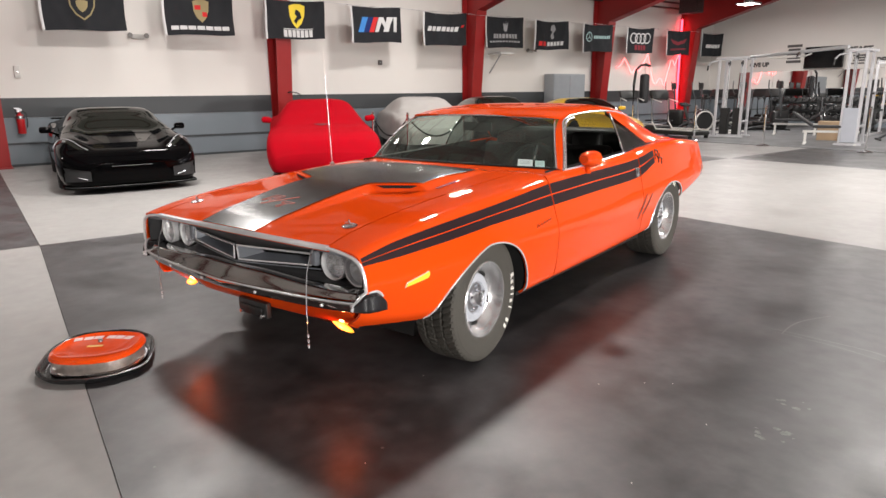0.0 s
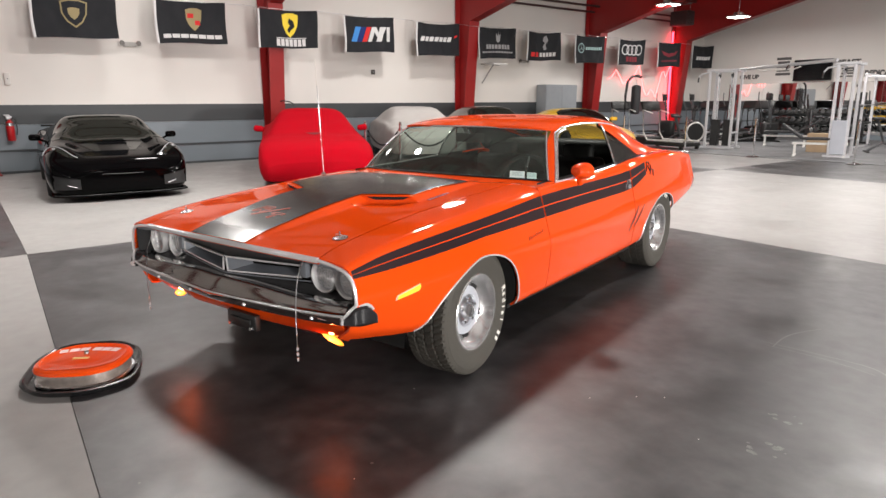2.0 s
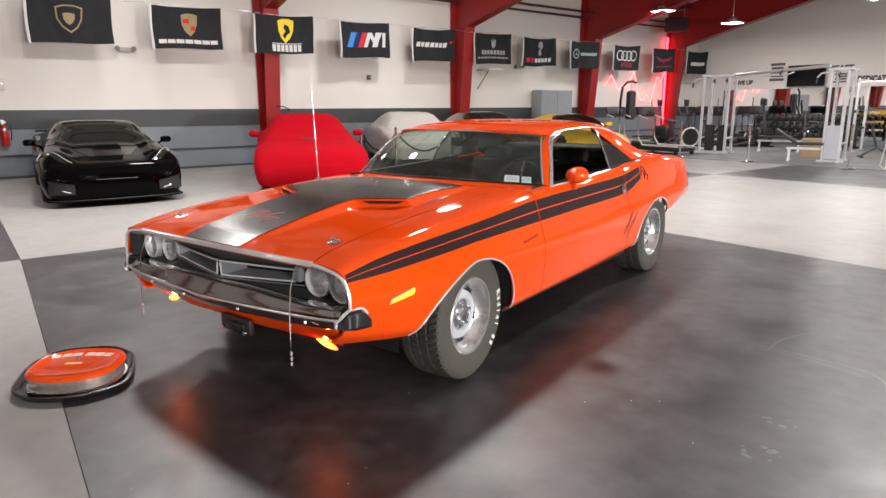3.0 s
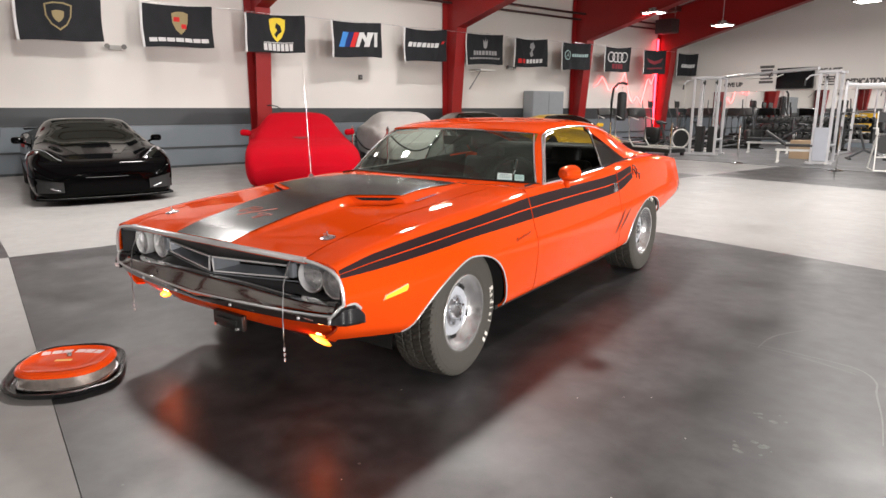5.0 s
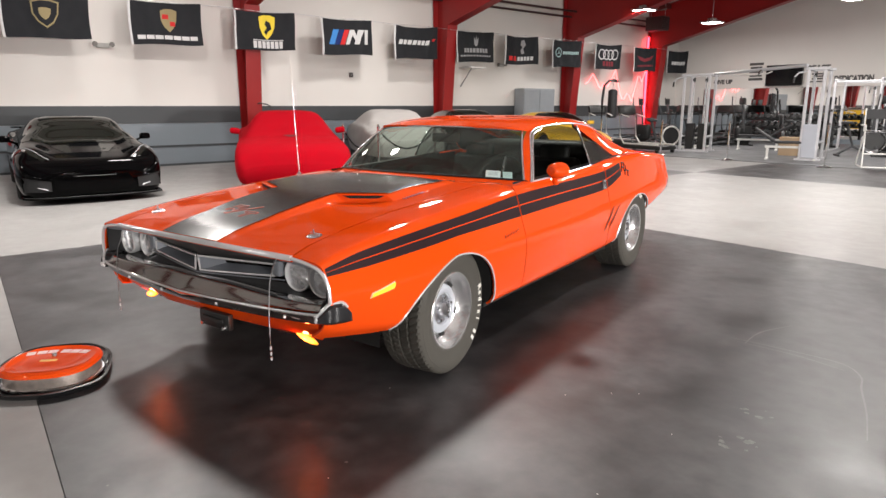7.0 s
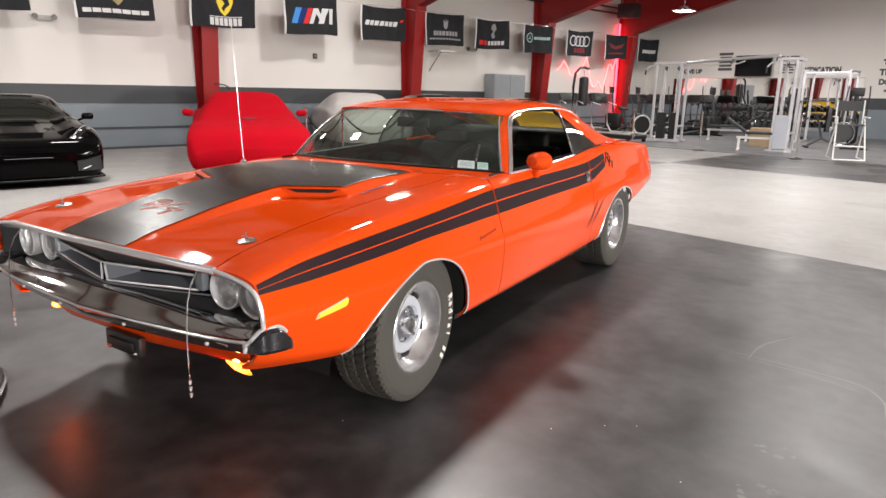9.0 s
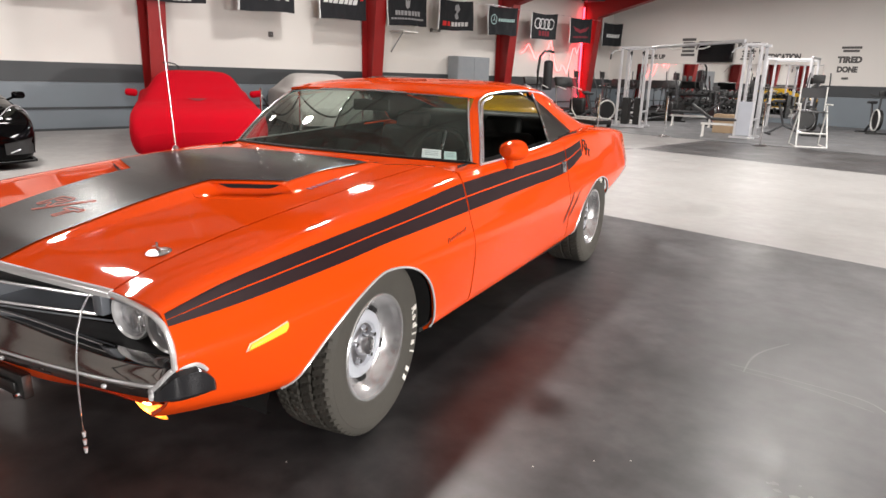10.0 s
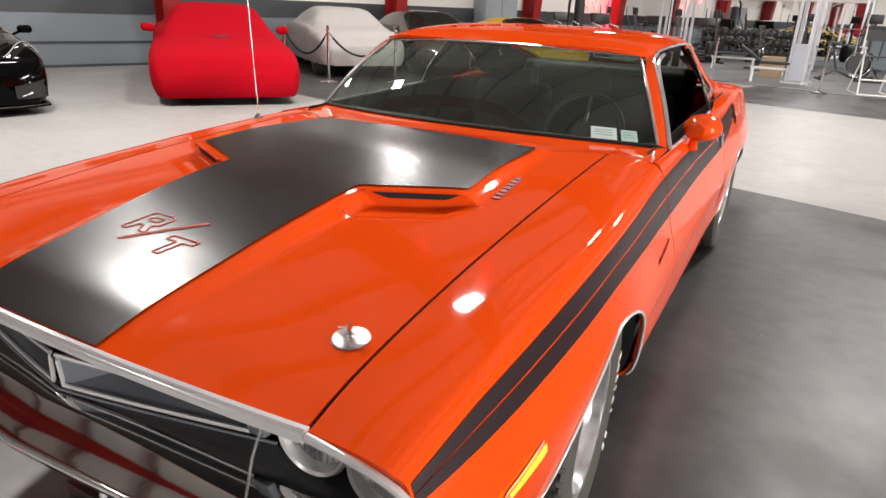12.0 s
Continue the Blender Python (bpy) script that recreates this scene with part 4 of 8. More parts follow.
bm = B()
sheet(bm, grille_apron, 60, 14)
part("grille_apron", bm, GRILLE_BLACK, car, "black sloping panel between grille and bumper", angle=25)
bm = B()
sheet(bm, lambda a, b: (lambda x: (x, mix(insert_y(x) + 0.010, hood_front(x) + 0.004, b ** 1.4), mix(0.684, hood_base(x, hood_front(x)) - 0.016, b)))(mix(-0.53, 0.53, a)), 40, 6)
part("grille_header", bm, GRILLE_BLACK, car, "black panel between hood edge and grille", angle=60)
for s in (1, -1):
    O = [(0.018, 0.609), (0.478, 0.631), (0.474, 0.686), (0.010, 0.679)]
    I = [(0.120, 0.643), (0.445, 0.652), (0.445, 0.680), (0.105, 0.674)]
    bm = B()
    for k in range(4):
        a, c, d, e = O[k], O[(k + 1) % 4], I[(k + 1) % 4], I[k]
        bm.faces.new([bm.verts.new((s * p[0], insert_y(p[0]) + dy, p[1])) for p, dy in ((a, 0), (c, 0), (d, 0.062), (e, 0.062))])
    part("grille_insert", bm, INSERT, car, "silver-grey recessed grille insert", angle=10)
    bm = B()
    tube(bm, [(s * mix(p[0], q[0], k / 6), insert_y(mix(p[0], q[0], k / 6)) - 0.003, mix(p[1], q[1], k / 6)) for p, q in zip(O, O[1:] + O[:1]) for k in range(6)], 0.005, 6, closed=True)
    part("insert_lip", bm, TRIM, car, "bright insert edge")
    bm = B()
    bm.faces.new([bm.verts.new((s * x, insert_y(x) + 0.085, z)) for x, z in ((0.02, 0.62), (0.47, 0.62), (0.47, 0.70), (0.02, 0.70))])
    part("insert_back", bm, UNDER, car, "black insert back")
    for z in (0.660, 0.672):
        part("grille_slat", rod(B(), (s * 0.115, insert_y(0.115) + 0.070, z - 0.004), (s * 0.445, insert_y(0.445) + 0.070, z), 0.0028, seg=6), GRILLE_BLACK, car, "dark slat")
    part("slot_stud", rod(B(), (s * 0.25, insert_y(0.25) + 0.066, 0.668), (s * 0.25, insert_y(0.25) + 0.076, 0.668), 0.005, seg=8), STEEL, car)
    bm = B()
    box(bm, s * 0.502 - 0.020, s * 0.502 + 0.020, -0.790, -0.755, 0.634, 0.704, 0.006)
    part("grille_plate", bm, INSERT, car, "silver block beside the lamp")
    bm = B()
    tube(bm, [(s * x, insert_y(x) - 0.006 * (1 - x / 0.6), 0.598 + 0.020 * x / 0.57) for x in np.linspace(0.0, 0.53, 8)], 0.0032, 6)
    part("grille_bar", bm, INSERT, car, "thin grey grille bar")
    for xc in (0.605, 0.773):
        r, yc, zc = 0.0745, -0.742 - 0.013 * (xc > 0.7), 0.650
        hl = thing("headlamp", "", "", pose(s * xc, yc, zc, 0, 0, -90 + s * 4))
        hl.parent = car
        bm = B()
        lathe(bm, [(r - 0.002, -0.06), (r + 0.003, 0.002), (r + 0.003, 0.016), (r - 0.002, 0.022), (r - 0.008, 0.018), (r - 0.0105, 0.004), (r - 0.011, -0.004)], 48)
        part("bezel", bm, TRIM, hl, "bright lamp ring")
        bm = B()
        lathe(bm, [(r - 0.010, -0.002), (r * 0.78, -0.020), (r * 0.5, -0.036), (r * 0.25, -0.043), (0, -0.045)], 40)
        part("reflector", bm, BOWL, hl, "silvered reflector")
        bm = B()
        lathe(bm, [(r - 0.010, 0.004), (r * 0.7, 0.014), (r * 0.35, 0.020), (0, 0.021)], 40)
        part("lens", bm, LENS, hl, "clear fluted lens").visible_shadow = False
        for k in range(-4, 5):
            w = k / 5 * (r - 0.013)
            hgt = math.sqrt(max(0.0, (r - 0.014) ** 2 - w * w))
            part("flute", rod(B(), (0.004, w, -hgt), (0.004, w, hgt), 0.0016, seg=5), BOWL, hl)
        bm = B()
        lathe(bm, [(r * 0.24, -0.040), (r * 0.24, -0.014), (r * 0.15, -0.004), (0, -0.002)], 24)
        part("bulb_shield", bm, CHROME, hl, "bright bulb shield")
    part("lamp_panel", prism(B(), [(s * 0.525, 0.733), (s * 0.845, 0.716), (s * 0.850, 0.728), (s * 0.72, 0.742), (s * 0.525, 0.752)], -0.838, -0.75, "y"), INSERT, car, "silver panel above the lamps")
    # black liner behind the fender's front edge
    bm = B()
    sheet(bm, lambda a, b: (s * mix(0.868, 0.872, a), mix(-0.838, -0.69, a), mix(0.53, 0.725, b)), 3, 3)
    part("fender_liner", bm, GRILLE_BLACK, car, "black liner beside the lamps")
# bright surround along the hood edge and down the fender edges
bm = B()
top = [(x, hood_front(x) - 0.004, hood_base(x, hood_front(x)) - 0.004 + bulge(x, hood_front(x))) for x in np.linspace(-0.688, 0.688, 41)]
edge = [(0.008, 0.007), (-0.002, 0.008), (-0.008, 0.004), (-0.011, -0.003), (-0.011, -0.012), (-0.007, -0.015), (0.005, -0.012)]
rows = [[bm.verts.new((x, y + dy, z + dz)) for dy, dz in edge] for x, y, z in top]
for A, C in zip(rows, rows[1:]):
    for k in range(len(edge)):
        bm.faces.new((A[k], A[(k + 1) % len(edge)], C[(k + 1) % len(edge)], C[k]))
for A in (rows[0], rows[-1]):
    bm.faces.new(A)
part("hood_trim", bm, TRIM, car, "bright hood edge trim")
for s in (1, -1):
    bm = B()
    pts = [(0.69, -0.859, 0.756), (0.77, -0.858, 0.748), (0.835, -0.855, 0.733), (0.872, -0.850, 0.708), (0.889, -0.847, 0.675), (0.898, -0.846, 0.635), (0.900, -0.846, 0.59)]
    P = [Vector(p) for p in pts]
    tube(bm, [(chain(P, k / 24).x * s, chain(P, k / 24).y - 0.004, chain(P, k / 24).z) for k in range(25)], 0.0080, 10)
    part("lamp_surround", bm, TRIM, car, "bright lamp surround")


def sweep(bm, path, prof, size=lambda x: 1.0):
    """Sweeps (out, up) profile along a plan path of (x, y, z); out is to the right of the way; size scales its upper part."""
    rings = []
    n = len(path)
    for i, p in enumerate(path):
        a, b = Vector(path[max(i - 1, 0)]), Vector(path[min(i + 1, n - 1)])
        d = (b - a)
        d.z = 0
        d.normalize()
        o = Vector((d.y, -d.x, 0))
        k = size(p[0])
        rings.append([bm.verts.new(Vector(p) + o * (q[0] * (k if -0.09 < q[0] < 0 and q[1] > 0 else 1)) + Vector((0, 0, q[1] * (k if q[1] > 0 else 1)))) for q in prof])
    for A, C in zip(rings, rings[1:]):
        for k in range(len(prof)):
            j = (k + 1) % len(prof)
            bm.faces.new((A[k], A[j], C[j], C[k]))
    bm.faces.new(rings[0])
    bm.faces.new(rings[-1][::-1])
    return bm


bump_prof = [(-0.10, 0.064), (-0.062, 0.064), (-0.050, 0.059), (-0.026, 0.038), (-0.004, 0.022), (0.009, 0.016), (0.016, 0.010), (0.018, 0.003), (0.014, -0.006), (0.004, -0.024), (-0.006, -0.040), (-0.016, -0.046), (-0.10, -0.046)]
bm = B()
sweep(bm, path[6:-6], bump_prof, lambda x: mix(1.1, 0.58, smooth(0.1, 0.80, abs(x))))
part("front_bumper", bm, CHROME_DARK, car, "chrome front bumper with a long sloping upper face", angle=60)
# brighter tube along the crest stands in for its highlight
bm = B()
tube(bm, [Vector((p[0], p[1] - 0.0165, p[2] + 0.008)) for p in path[7:-7]], 0.004, 6)
part("crest_glint", bm, TRIM, car, "bright line drawn for the highlight on the bumper crest")
for x in (-0.55, -0.18, 0.22, 0.66):
    k = min(path, key=lambda p: abs(p[0] - x))
    bm = B()
    lathe(bm, [(0.0, 0.008), (0.006, 0.006), (0.009, 0.0)], 12, pose(k[0], k[1] - 0.004, k[2] - 0.022, 0, 0, -90))
    part("bumper_bolt", bm, TRIM, car)
for s in (1, -1):
    wayp = [Vector(p) for p in ((0.856, -0.889, 0), (0.885, -0.876, 0), (0.908, -0.846, 0), (0.920, -0.798, 0), (0.926, -0.742, 0))]

    def zt(a):
        return float(np.interp(a, [0, 0.10, 0.40, 0.50, 0.74, 0.82, 0.92, 1], [0.530, 0.534, 0.580, 0.588, 0.586, 0.574, 0.540, 0.505]))

    def zl(a):
        return float(np.interp(a, [0, 0.1, 0.85, 0.95, 1], [0.512, 0.504, 0.491, 0.489, 0.496]))

    def pad(a, b, out=0.0):
        p = chain(wayp, a)
        k = min(1, 6 * b, 6 * (1 - b), 8 * (1 - a) + 0.2)
        return (s * (p.x - 0.014 + 0.016 * k + out * 0.5), p.y + 0.006 - 0.010 * k * (1 - a) - out * 0.5, mix(zl(a), zt(a), b) + out)
    bm = B()
    sheet(bm, pad, 24, 12)
    for edge in (0, 1):
        sheet(bm, lambda a, b: (lambda q: (q[0] - s * 0.06 * b, q[1] + 0.05 * b * (1 - a), q[2]))(pad(a, edge)), 24, 1)
    sheet(bm, lambda a, b: (lambda q: (q[0] - s * 0.06 * b, q[1], q[2]))(pad(1, a)), 12, 1)
    bmesh.ops.remove_doubles(bm, verts=bm.verts, dist=0.0005)
    part("bumper_guard", bm, PAD, car, "dark bumper end")
    bm = B()
    tube(bm, [pad(0.0, k / 4, 0.002) for k in range(4)] + [pad(k / 24, 1, 0.002) for k in range(22)], 0.0070, 8)
    part("guard_edge", bm, TRIM, car, "bright edge of the bumper end")


def val_fn(a, b):
    x = mix(-0.80, 0.80, a)
    k = abs(x) / 0.80
    low, end = smooth(0.30, 0.72, k), smooth(0.84, 1.0, k)
    y0, z0 = mix(-0.872, -0.700, low) - 0.07 * end, mix(0.415, 0.338, low) + 0.085 * end
    y1 = nose_y(min(abs(x), 0.86)) + 0.030
    return (x, mix(y0, y1, b) - 0.010 * math.sin(math.pi * b) * low, mix(z0, 0.490, b) - 0.010 * math.sin(math.pi * b))


panel("valance", val_fn, 60, 10, ORANGE, car, flange=0.02)
for s in (1, -1):
    # almond-shaped parking lamp in the valance, sloping down towards the fender
    pl = thing("parking_lamp", "", "", pose(s * 0.630, -0.745, 0.356))
    pl.parent = car

    def almond(a, b, size, out):
        t = 2 * a - 1
        h = 0.018 * size * max(0.0, 1 - abs(t) ** 2.2) ** 0.7 * (2 * b - 1)
        w = 0.066 * size * t
        return (s * w * 0.97, w * 0.06 - out - 0.010 * (1 - t * t) * (1 - (2 * b - 1) ** 2), -w * 0.22 + h)
    bm = B()
    sheet(bm, lambda a, b: almond(a, b, 1.12, 0.0), 20, 6)
    part("lamp_frame", bm, AMBER, pl, "orange rim of the lens")
    bm = B()
    sheet(bm, lambda a, b: almond(a, b, 0.86, 0.006), 20, 6)
    part("lens", bm, AMBER_LIT, pl, "glowing amber lens")
    data = bpy.data.lights.new("parking_light", "POINT")
    data.energy, data.color, data.shadow_soft_size = 0.9, (1.0, 0.20, 0.06), 0.014
    bulb = new("bulb_light", data)
    bulb.matrix_basis = pose(0, -0.024, -0.002)
    bulb.parent = pl
    # side marker
    mk = thing("side_marker", "", "", pose(0, 0, 0))
    mk.parent = car
    def mark(a, b, grow, out):
        y = mix(-0.634 - grow, -0.498 + grow, a) + 0.012 * (b - 0.5)
        h = mix(0.0085, 0.0135, a) + grow
        z = 0.5875 + 0.020 * (a - 0.5) + mix(-h, h, b)
        return (s * (side_x(y, z) + out), y, z)
    bm = B()
    sheet(bm, lambda a, b: mark(a, b, 0.003, 0.003), 6, 3)
    part("frame", bm, TRIM, mk)
    bm = B()
    # the marker's glow stands in for a lamp mirrored on the lens
    sheet(bm, lambda a, b: mark(a, b, 0.0, 0.008 + 0.004 * math.sin(math.pi * b)), 8, 6)
    part("lens", bm, AMBER, mk, "glowing amber lens")
# number plate bracket and tow bolts under the bumper
bm = B()
box(bm, 0.09, 0.31, -0.925, -0.895, 0.372, 0.448, 0.006)
box(bm, 0.12, 0.28, -0.935, -0.925, 0.395, 0.425, 0.004)
part("plate_bracket", bm, BLACK, car, "black bracket under the bumper")
for x in (0.12, 0.28):
    part("bracket_bolt", rod(B(), (x, -0.937, 0.384), (x, -0.922, 0.384), 0.009, seg=10), CHROME, car)

# ---- wheels ----
WHEEL = {}


def tyre_mesh(r, w, seg=300):
    bm = B()
    h = w / 2
    prof = [(0.196, -h * 0.80, 0), (0.208, -h * 0.96, 0), (r * 0.80, -h * 1.04, 0), (r * 0.90, -h * 1.02, 0), (r * 0.955, -h * 0.975, 0)]
    xs = np.linspace(-0.91, 0.91, 29)
    for k, x in enumerate(xs):
        groove = (k % 7) == 0 and 0 < k < 28
        prof.append((r - 0.007 * abs(x) ** 4 - (0.007 if groove else 0), h * x, 0 if groove else 1 + (k // 7)))
    prof += [(r * 0.955, h * 0.975, 0), (r * 0.93, h * 1.0, 0), (r * 0.90, h * 1.02, 0), (r * 0.895, h * 1.03, 0), (r * 0.80, h * 1.045, 0), (r * 0.79, h * 1.04, 0), (0.226, h * 1.0, 0), (0.220, h * 0.99, 0), (0.212, h * 0.96, 0), (0.205, h * 0.92, 0), (0.196, h * 0.86, 0)]
    rings = []
    for rr, x, blk in prof:
        ring = []
        for i in range(seg):
            q = rr
            if blk and (i + 2 * blk + int(abs(x) * 60)) % 5 == 0:
                q -= 0.006
            t = 2 * math.pi * i / seg
            ring.append(bm.verts.new((x, q * math.cos(t), q * math.sin(t))))
        rings.append(ring)
    for A, C in zip(rings, rings[1:]):
        for i in range(seg):
            j = (i + 1) % seg
            bm.faces.new((A[i], A[j], C[j], C[i]))
    return bm


def wheel_parts(r, w):
    key = (r, w)
    if key in WHEEL:
        return WHEEL[key]
    out = []

    def mesh(name, bm, mat, label="", angle=40):
        me = bpy.data.meshes.new(name)
        bmesh.ops.recalc_face_normals(bm, faces=bm.faces)
        bm.to_mesh(me)
        bm.free()
        finish(me, mat, angle)
        out.append((name, me, label))
    h = w / 2
    mesh("tyre", tyre_mesh(r, w), RUBBER, "worn black tyre", 18)
    bm = B()
    lathe(bm, [(0.190, -h * 0.8), (0.200, h * 0.84), (0.206, h * 0.92), (0.202, h * 0.955), (0.192, h * 0.94), (0.187, h * 0.86), (0.183, h * 0.70), (0.180, h * 0.66), (0.163, h * 0.40), (0.146, h * 0.30), (0.128, h * 0.28)], 72)
    mesh("trim_ring", bm, ALLOY, "polished trim ring")
    bm = B()
    lathe(bm, [(0.131, h * 0.26), (0.129, h * 0.40), (0.122, h * 0.45), (0.098, h * 0.47), (0.088, h * 0.46), (0.080, h * 0.34)], 60)
    mesh("wheel_centre", bm, SILVER, "silver painted wheel centre")
    bm = B()
    lathe(bm, [(0.082, h * 0.36), (0.052, h * 0.33), (0.044, h * 0.36), (0.040, h * 0.58), (0.034, h * 0.66), (0.020, h * 0.69), (0.0, h * 0.70)], 36)
    mesh("hub", bm, STEEL, "steel hub and cap")
    for k in range(5):
        t = 2 * math.pi * k / 5 + 0.3
        bm = B()
        rod(bm, (h * 0.38, 0.066 * math.cos(t), 0.066 * math.sin(t)), (h * 0.55, 0.066 * math.cos(t), 0.066 * math.sin(t)), 0.0115, 0.009, seg=6)
        mesh("lug_nut", bm, CHROME)
    # black blocks stand in for the shaded holes at the wheel centre's edge
    for k in range(5):
        t = 2 * math.pi * (k + 0.5) / 5 + 0.3
        bm = B()
        box(bm, h * 0.30, h * 0.455, -0.021, 0.021, -0.011, 0.011, 0.007, 2, m=pose(0, 0, 0, math.degrees(t) , 0, 0) @ pose(0, 0.139, 0, 0, 0, 0) @ pose(0, 0, 0, 90, 0, 0))
        mesh("vent_slot", bm, UNDER, "dark vent slot")
    # raised white lettering on the sidewall: one word, then plain bars
    for k in range(9):
        if k == 6:
            continue
        t = math.radians(14 - 7.6 * k)
        put = Matrix(((0, 0, 1, h * 1.045), (math.sin(t), math.cos(t), 0, r * 0.785 * math.cos(t)), (-math.cos(t), math.sin(t), 0, r * 0.785 * math.sin(t)), (0, 0, 0, 1)))
        if k < 6:
            cu = bpy.data.curves.new("letter", "FONT")
            cu.body, cu.size, cu.align_x, cu.extrude, cu.offset = "Radial"[k], 0.047, "CENTER", 0.002, 0.0016
            tmp = new("letter_curve", cu)
            bpy.context.view_layer.update()
            me = bpy.data.meshes.new_from_object(tmp)
            bpy.data.objects.remove(tmp)
            me.materials.clear()
            me.transform(Matrix.Translation((0, 0, 0.001)))
            me.transform(put)
            me.materials.append(WHITE_MARK)
            out.append(("letter", me, "raised white letter"))
        else:
            bm = B()
            box(bm, -0.010, 0.010, 0.001, 0.033, -0.001, 0.003, 0.0012, 1, m=put @ Matrix.Shear("XY", 4, (0.3, 0)) if k == 7 else put)
            mesh("sidewall_mark", bm, WHITE_MARK, "raised white mark")
    WHEEL[key] = out
    return out


def add_wheel(parent, x, y, r, w, side, spin=0.0, name="wheel", steer=0.0):
    wh = thing(name, "", "", pose(x, y, r, 0, 0, steer + (0 if side > 0 else 180)) @ pose(0, 0, 0, spin, 0, 0))
    wh.parent = parent
    for nm, me, label in wheel_parts(r, w):
        part(nm, me, None, wh, label)
    return wh


for s in (1, -1):
    add_wheel(car, s * 0.812, 0.0, 0.336, 0.238, s, 0 if s > 0 else 40, steer=4)
    add_wheel(car, s * 0.808, WB, 0.345, 0.262, s, 110 if s > 0 else 10)

# chrome in a strongly mottled tone for the hood pin plates
PIN_CHROME = surface("mottled chrome", (0.62, 0.61, 0.60), 0.16, 1.0, vary=0.5, scale=55, fine=160, bump=0.25)
GILL = surface("dark red gill shade", (0.07, 0.010, 0.006), 0.6, vary=0.2, bump=0)
SCRIPT = surface("dark red script", (0.18, 0.012, 0.008), 0.35, vary=0.1, bump=0)

# ---- hood scoops: dark mouths under the raised rear part, with a thin lip ----
for s in (1, -1):
    # the mouth: a thin black strip under the lip in place of its shaded opening, following the slanted front of the
    # raised part
    bm = B()
    rows = []
    for k in range(17):
        x = mix(0.292, 0.502, k / 16)
        y, top = sc_y(x) - 0.0035, hood_z(x, sc_y(x) + 0.02) - 0.006
        h = 0.017 * min(1.0, 5 * k / 16 + 0.15, 6 * (1 - k / 16) + 0.1)
        rows.append([bm.verts.new((s * x, y + d, z)) for d, z in ((0.0, top), (0.0, top - h), (0.008, top - h), (0.008, top))])
    for A, C in zip(rows, rows[1:]):
        for i in range(4):
            bm.faces.new((A[i], A[(i + 1) % 4], C[(i + 1) % 4], C[i]))
    bm.faces.new(rows[0])
    bm.faces.new(rows[-1][::-1])
    part("hood_scoop", bm, UNDER, car, "black strip for the shaded hood scoop mouth")
    bm = B()
    tube(bm, [(s * x, sc_y(x) - 0.003, hood_z(x, sc_y(x) + 0.02) - 0.003) for x in np.linspace(0.275, 0.515, 14)], 0.0042, 8)
    # low rim along the front of the sunken ramp
    tube(bm, [(s * x, y, hood_z(x, y) - 0.0005) for x, y in [(x, sc_y(x) - 0.118 + 0.02 * max(0, (abs(x - 0.39) - 0.09) / 0.03) ** 2) for x in np.linspace(0.275, 0.505, 14)]], 0.0022, 6)
    part("scoop_lip", bm, ORANGE, car)
    # hood pin: plate, pin and clip
    pin = thing("hood_pin", "", "", pose(s * 0.622, -0.662, hood_z(0.622, -0.662), 7, 0, 0))
    pin.parent = car
    bm = B()
    lathe(bm, [(0.0, 0.005), (0.024, 0.0045), (0.034, 0.003), (0.037, 0.0)], 28, pose(0, 0, 0, 0, -90, 0))
    part("pin_plate", bm, PIN_CHROME, pin, "chrome plate")
    bm = B()
    rod(bm, (0, 0, 0.003), (0, 0, 0.030), 0.006, 0.004, seg=10)
    part("pin", bm, CHROME, pin)
    bm = B()
    tube(bm, [(-0.03, 0.004, 0.012), (-0.01, 0.006, 0.016), (0.012, -0.004, 0.016), (0.034, 0.002, 0.012)], 0.0016, 6)
    part("clip", bm, TRIM, pin)
    # lanyard hanging from the hood edge
    ly = thing("lanyard", "", "", pose(0, 0, 0))
    ly.parent = car
    bm = B()
    tube(bm, [(s * x, y, z) for x, y, z in ((0.600, -0.866, 0.742), (0.606, -0.895, 0.705), (0.611, -0.918, 0.65), (0.614, -0.930, 0.58), (0.615, -0.936, 0.50), (0.616, -0.938, 0.43), (0.616, -0.938, 0.37))], 0.0026, 6)
    part("cable", bm, STEEL, ly, "thin steel cable")
    for k in range(3):
        part("clip", rod(B(), (s * 0.616, -0.938, 0.372 - 0.024 * k), (s * 0.616, -0.938, 0.356 - 0.024 * k), 0.006, 0.0035, seg=8), TRIM, ly, "small metal clip")

# ---- marks on the hood: outline emblem and small side marks ----
EMBLEM = surface("orange-red line decal", (0.55, 0.07, 0.03), 0.5, vary=0.1, bump=0)


def on_hood(pts, r=0.0026, closed=True):
    q = []
    n = len(pts)
    for i in range(n if closed else n - 1):
        a, b = pts[i], pts[(i + 1) % n]
        for k in range(6):
            x, y = mix(a[0], b[0], k / 6), mix(a[1], b[1], k / 6)
            q.append((x, y, hood_z(x, y) + 0.0056))
    if not closed:
        q.append((pts[-1][0], pts[-1][1], hood_z(*pts[-1]) + 0.0056))
    return tube(B(), q, r, 6, closed=closed, flat=0.4)


def shear(pts, ox, oy, k=0.34):
    return [((ox + x + k * y) * 0.68, (oy + y + 0.58) * 0.70 - 0.552) for x, y in pts]


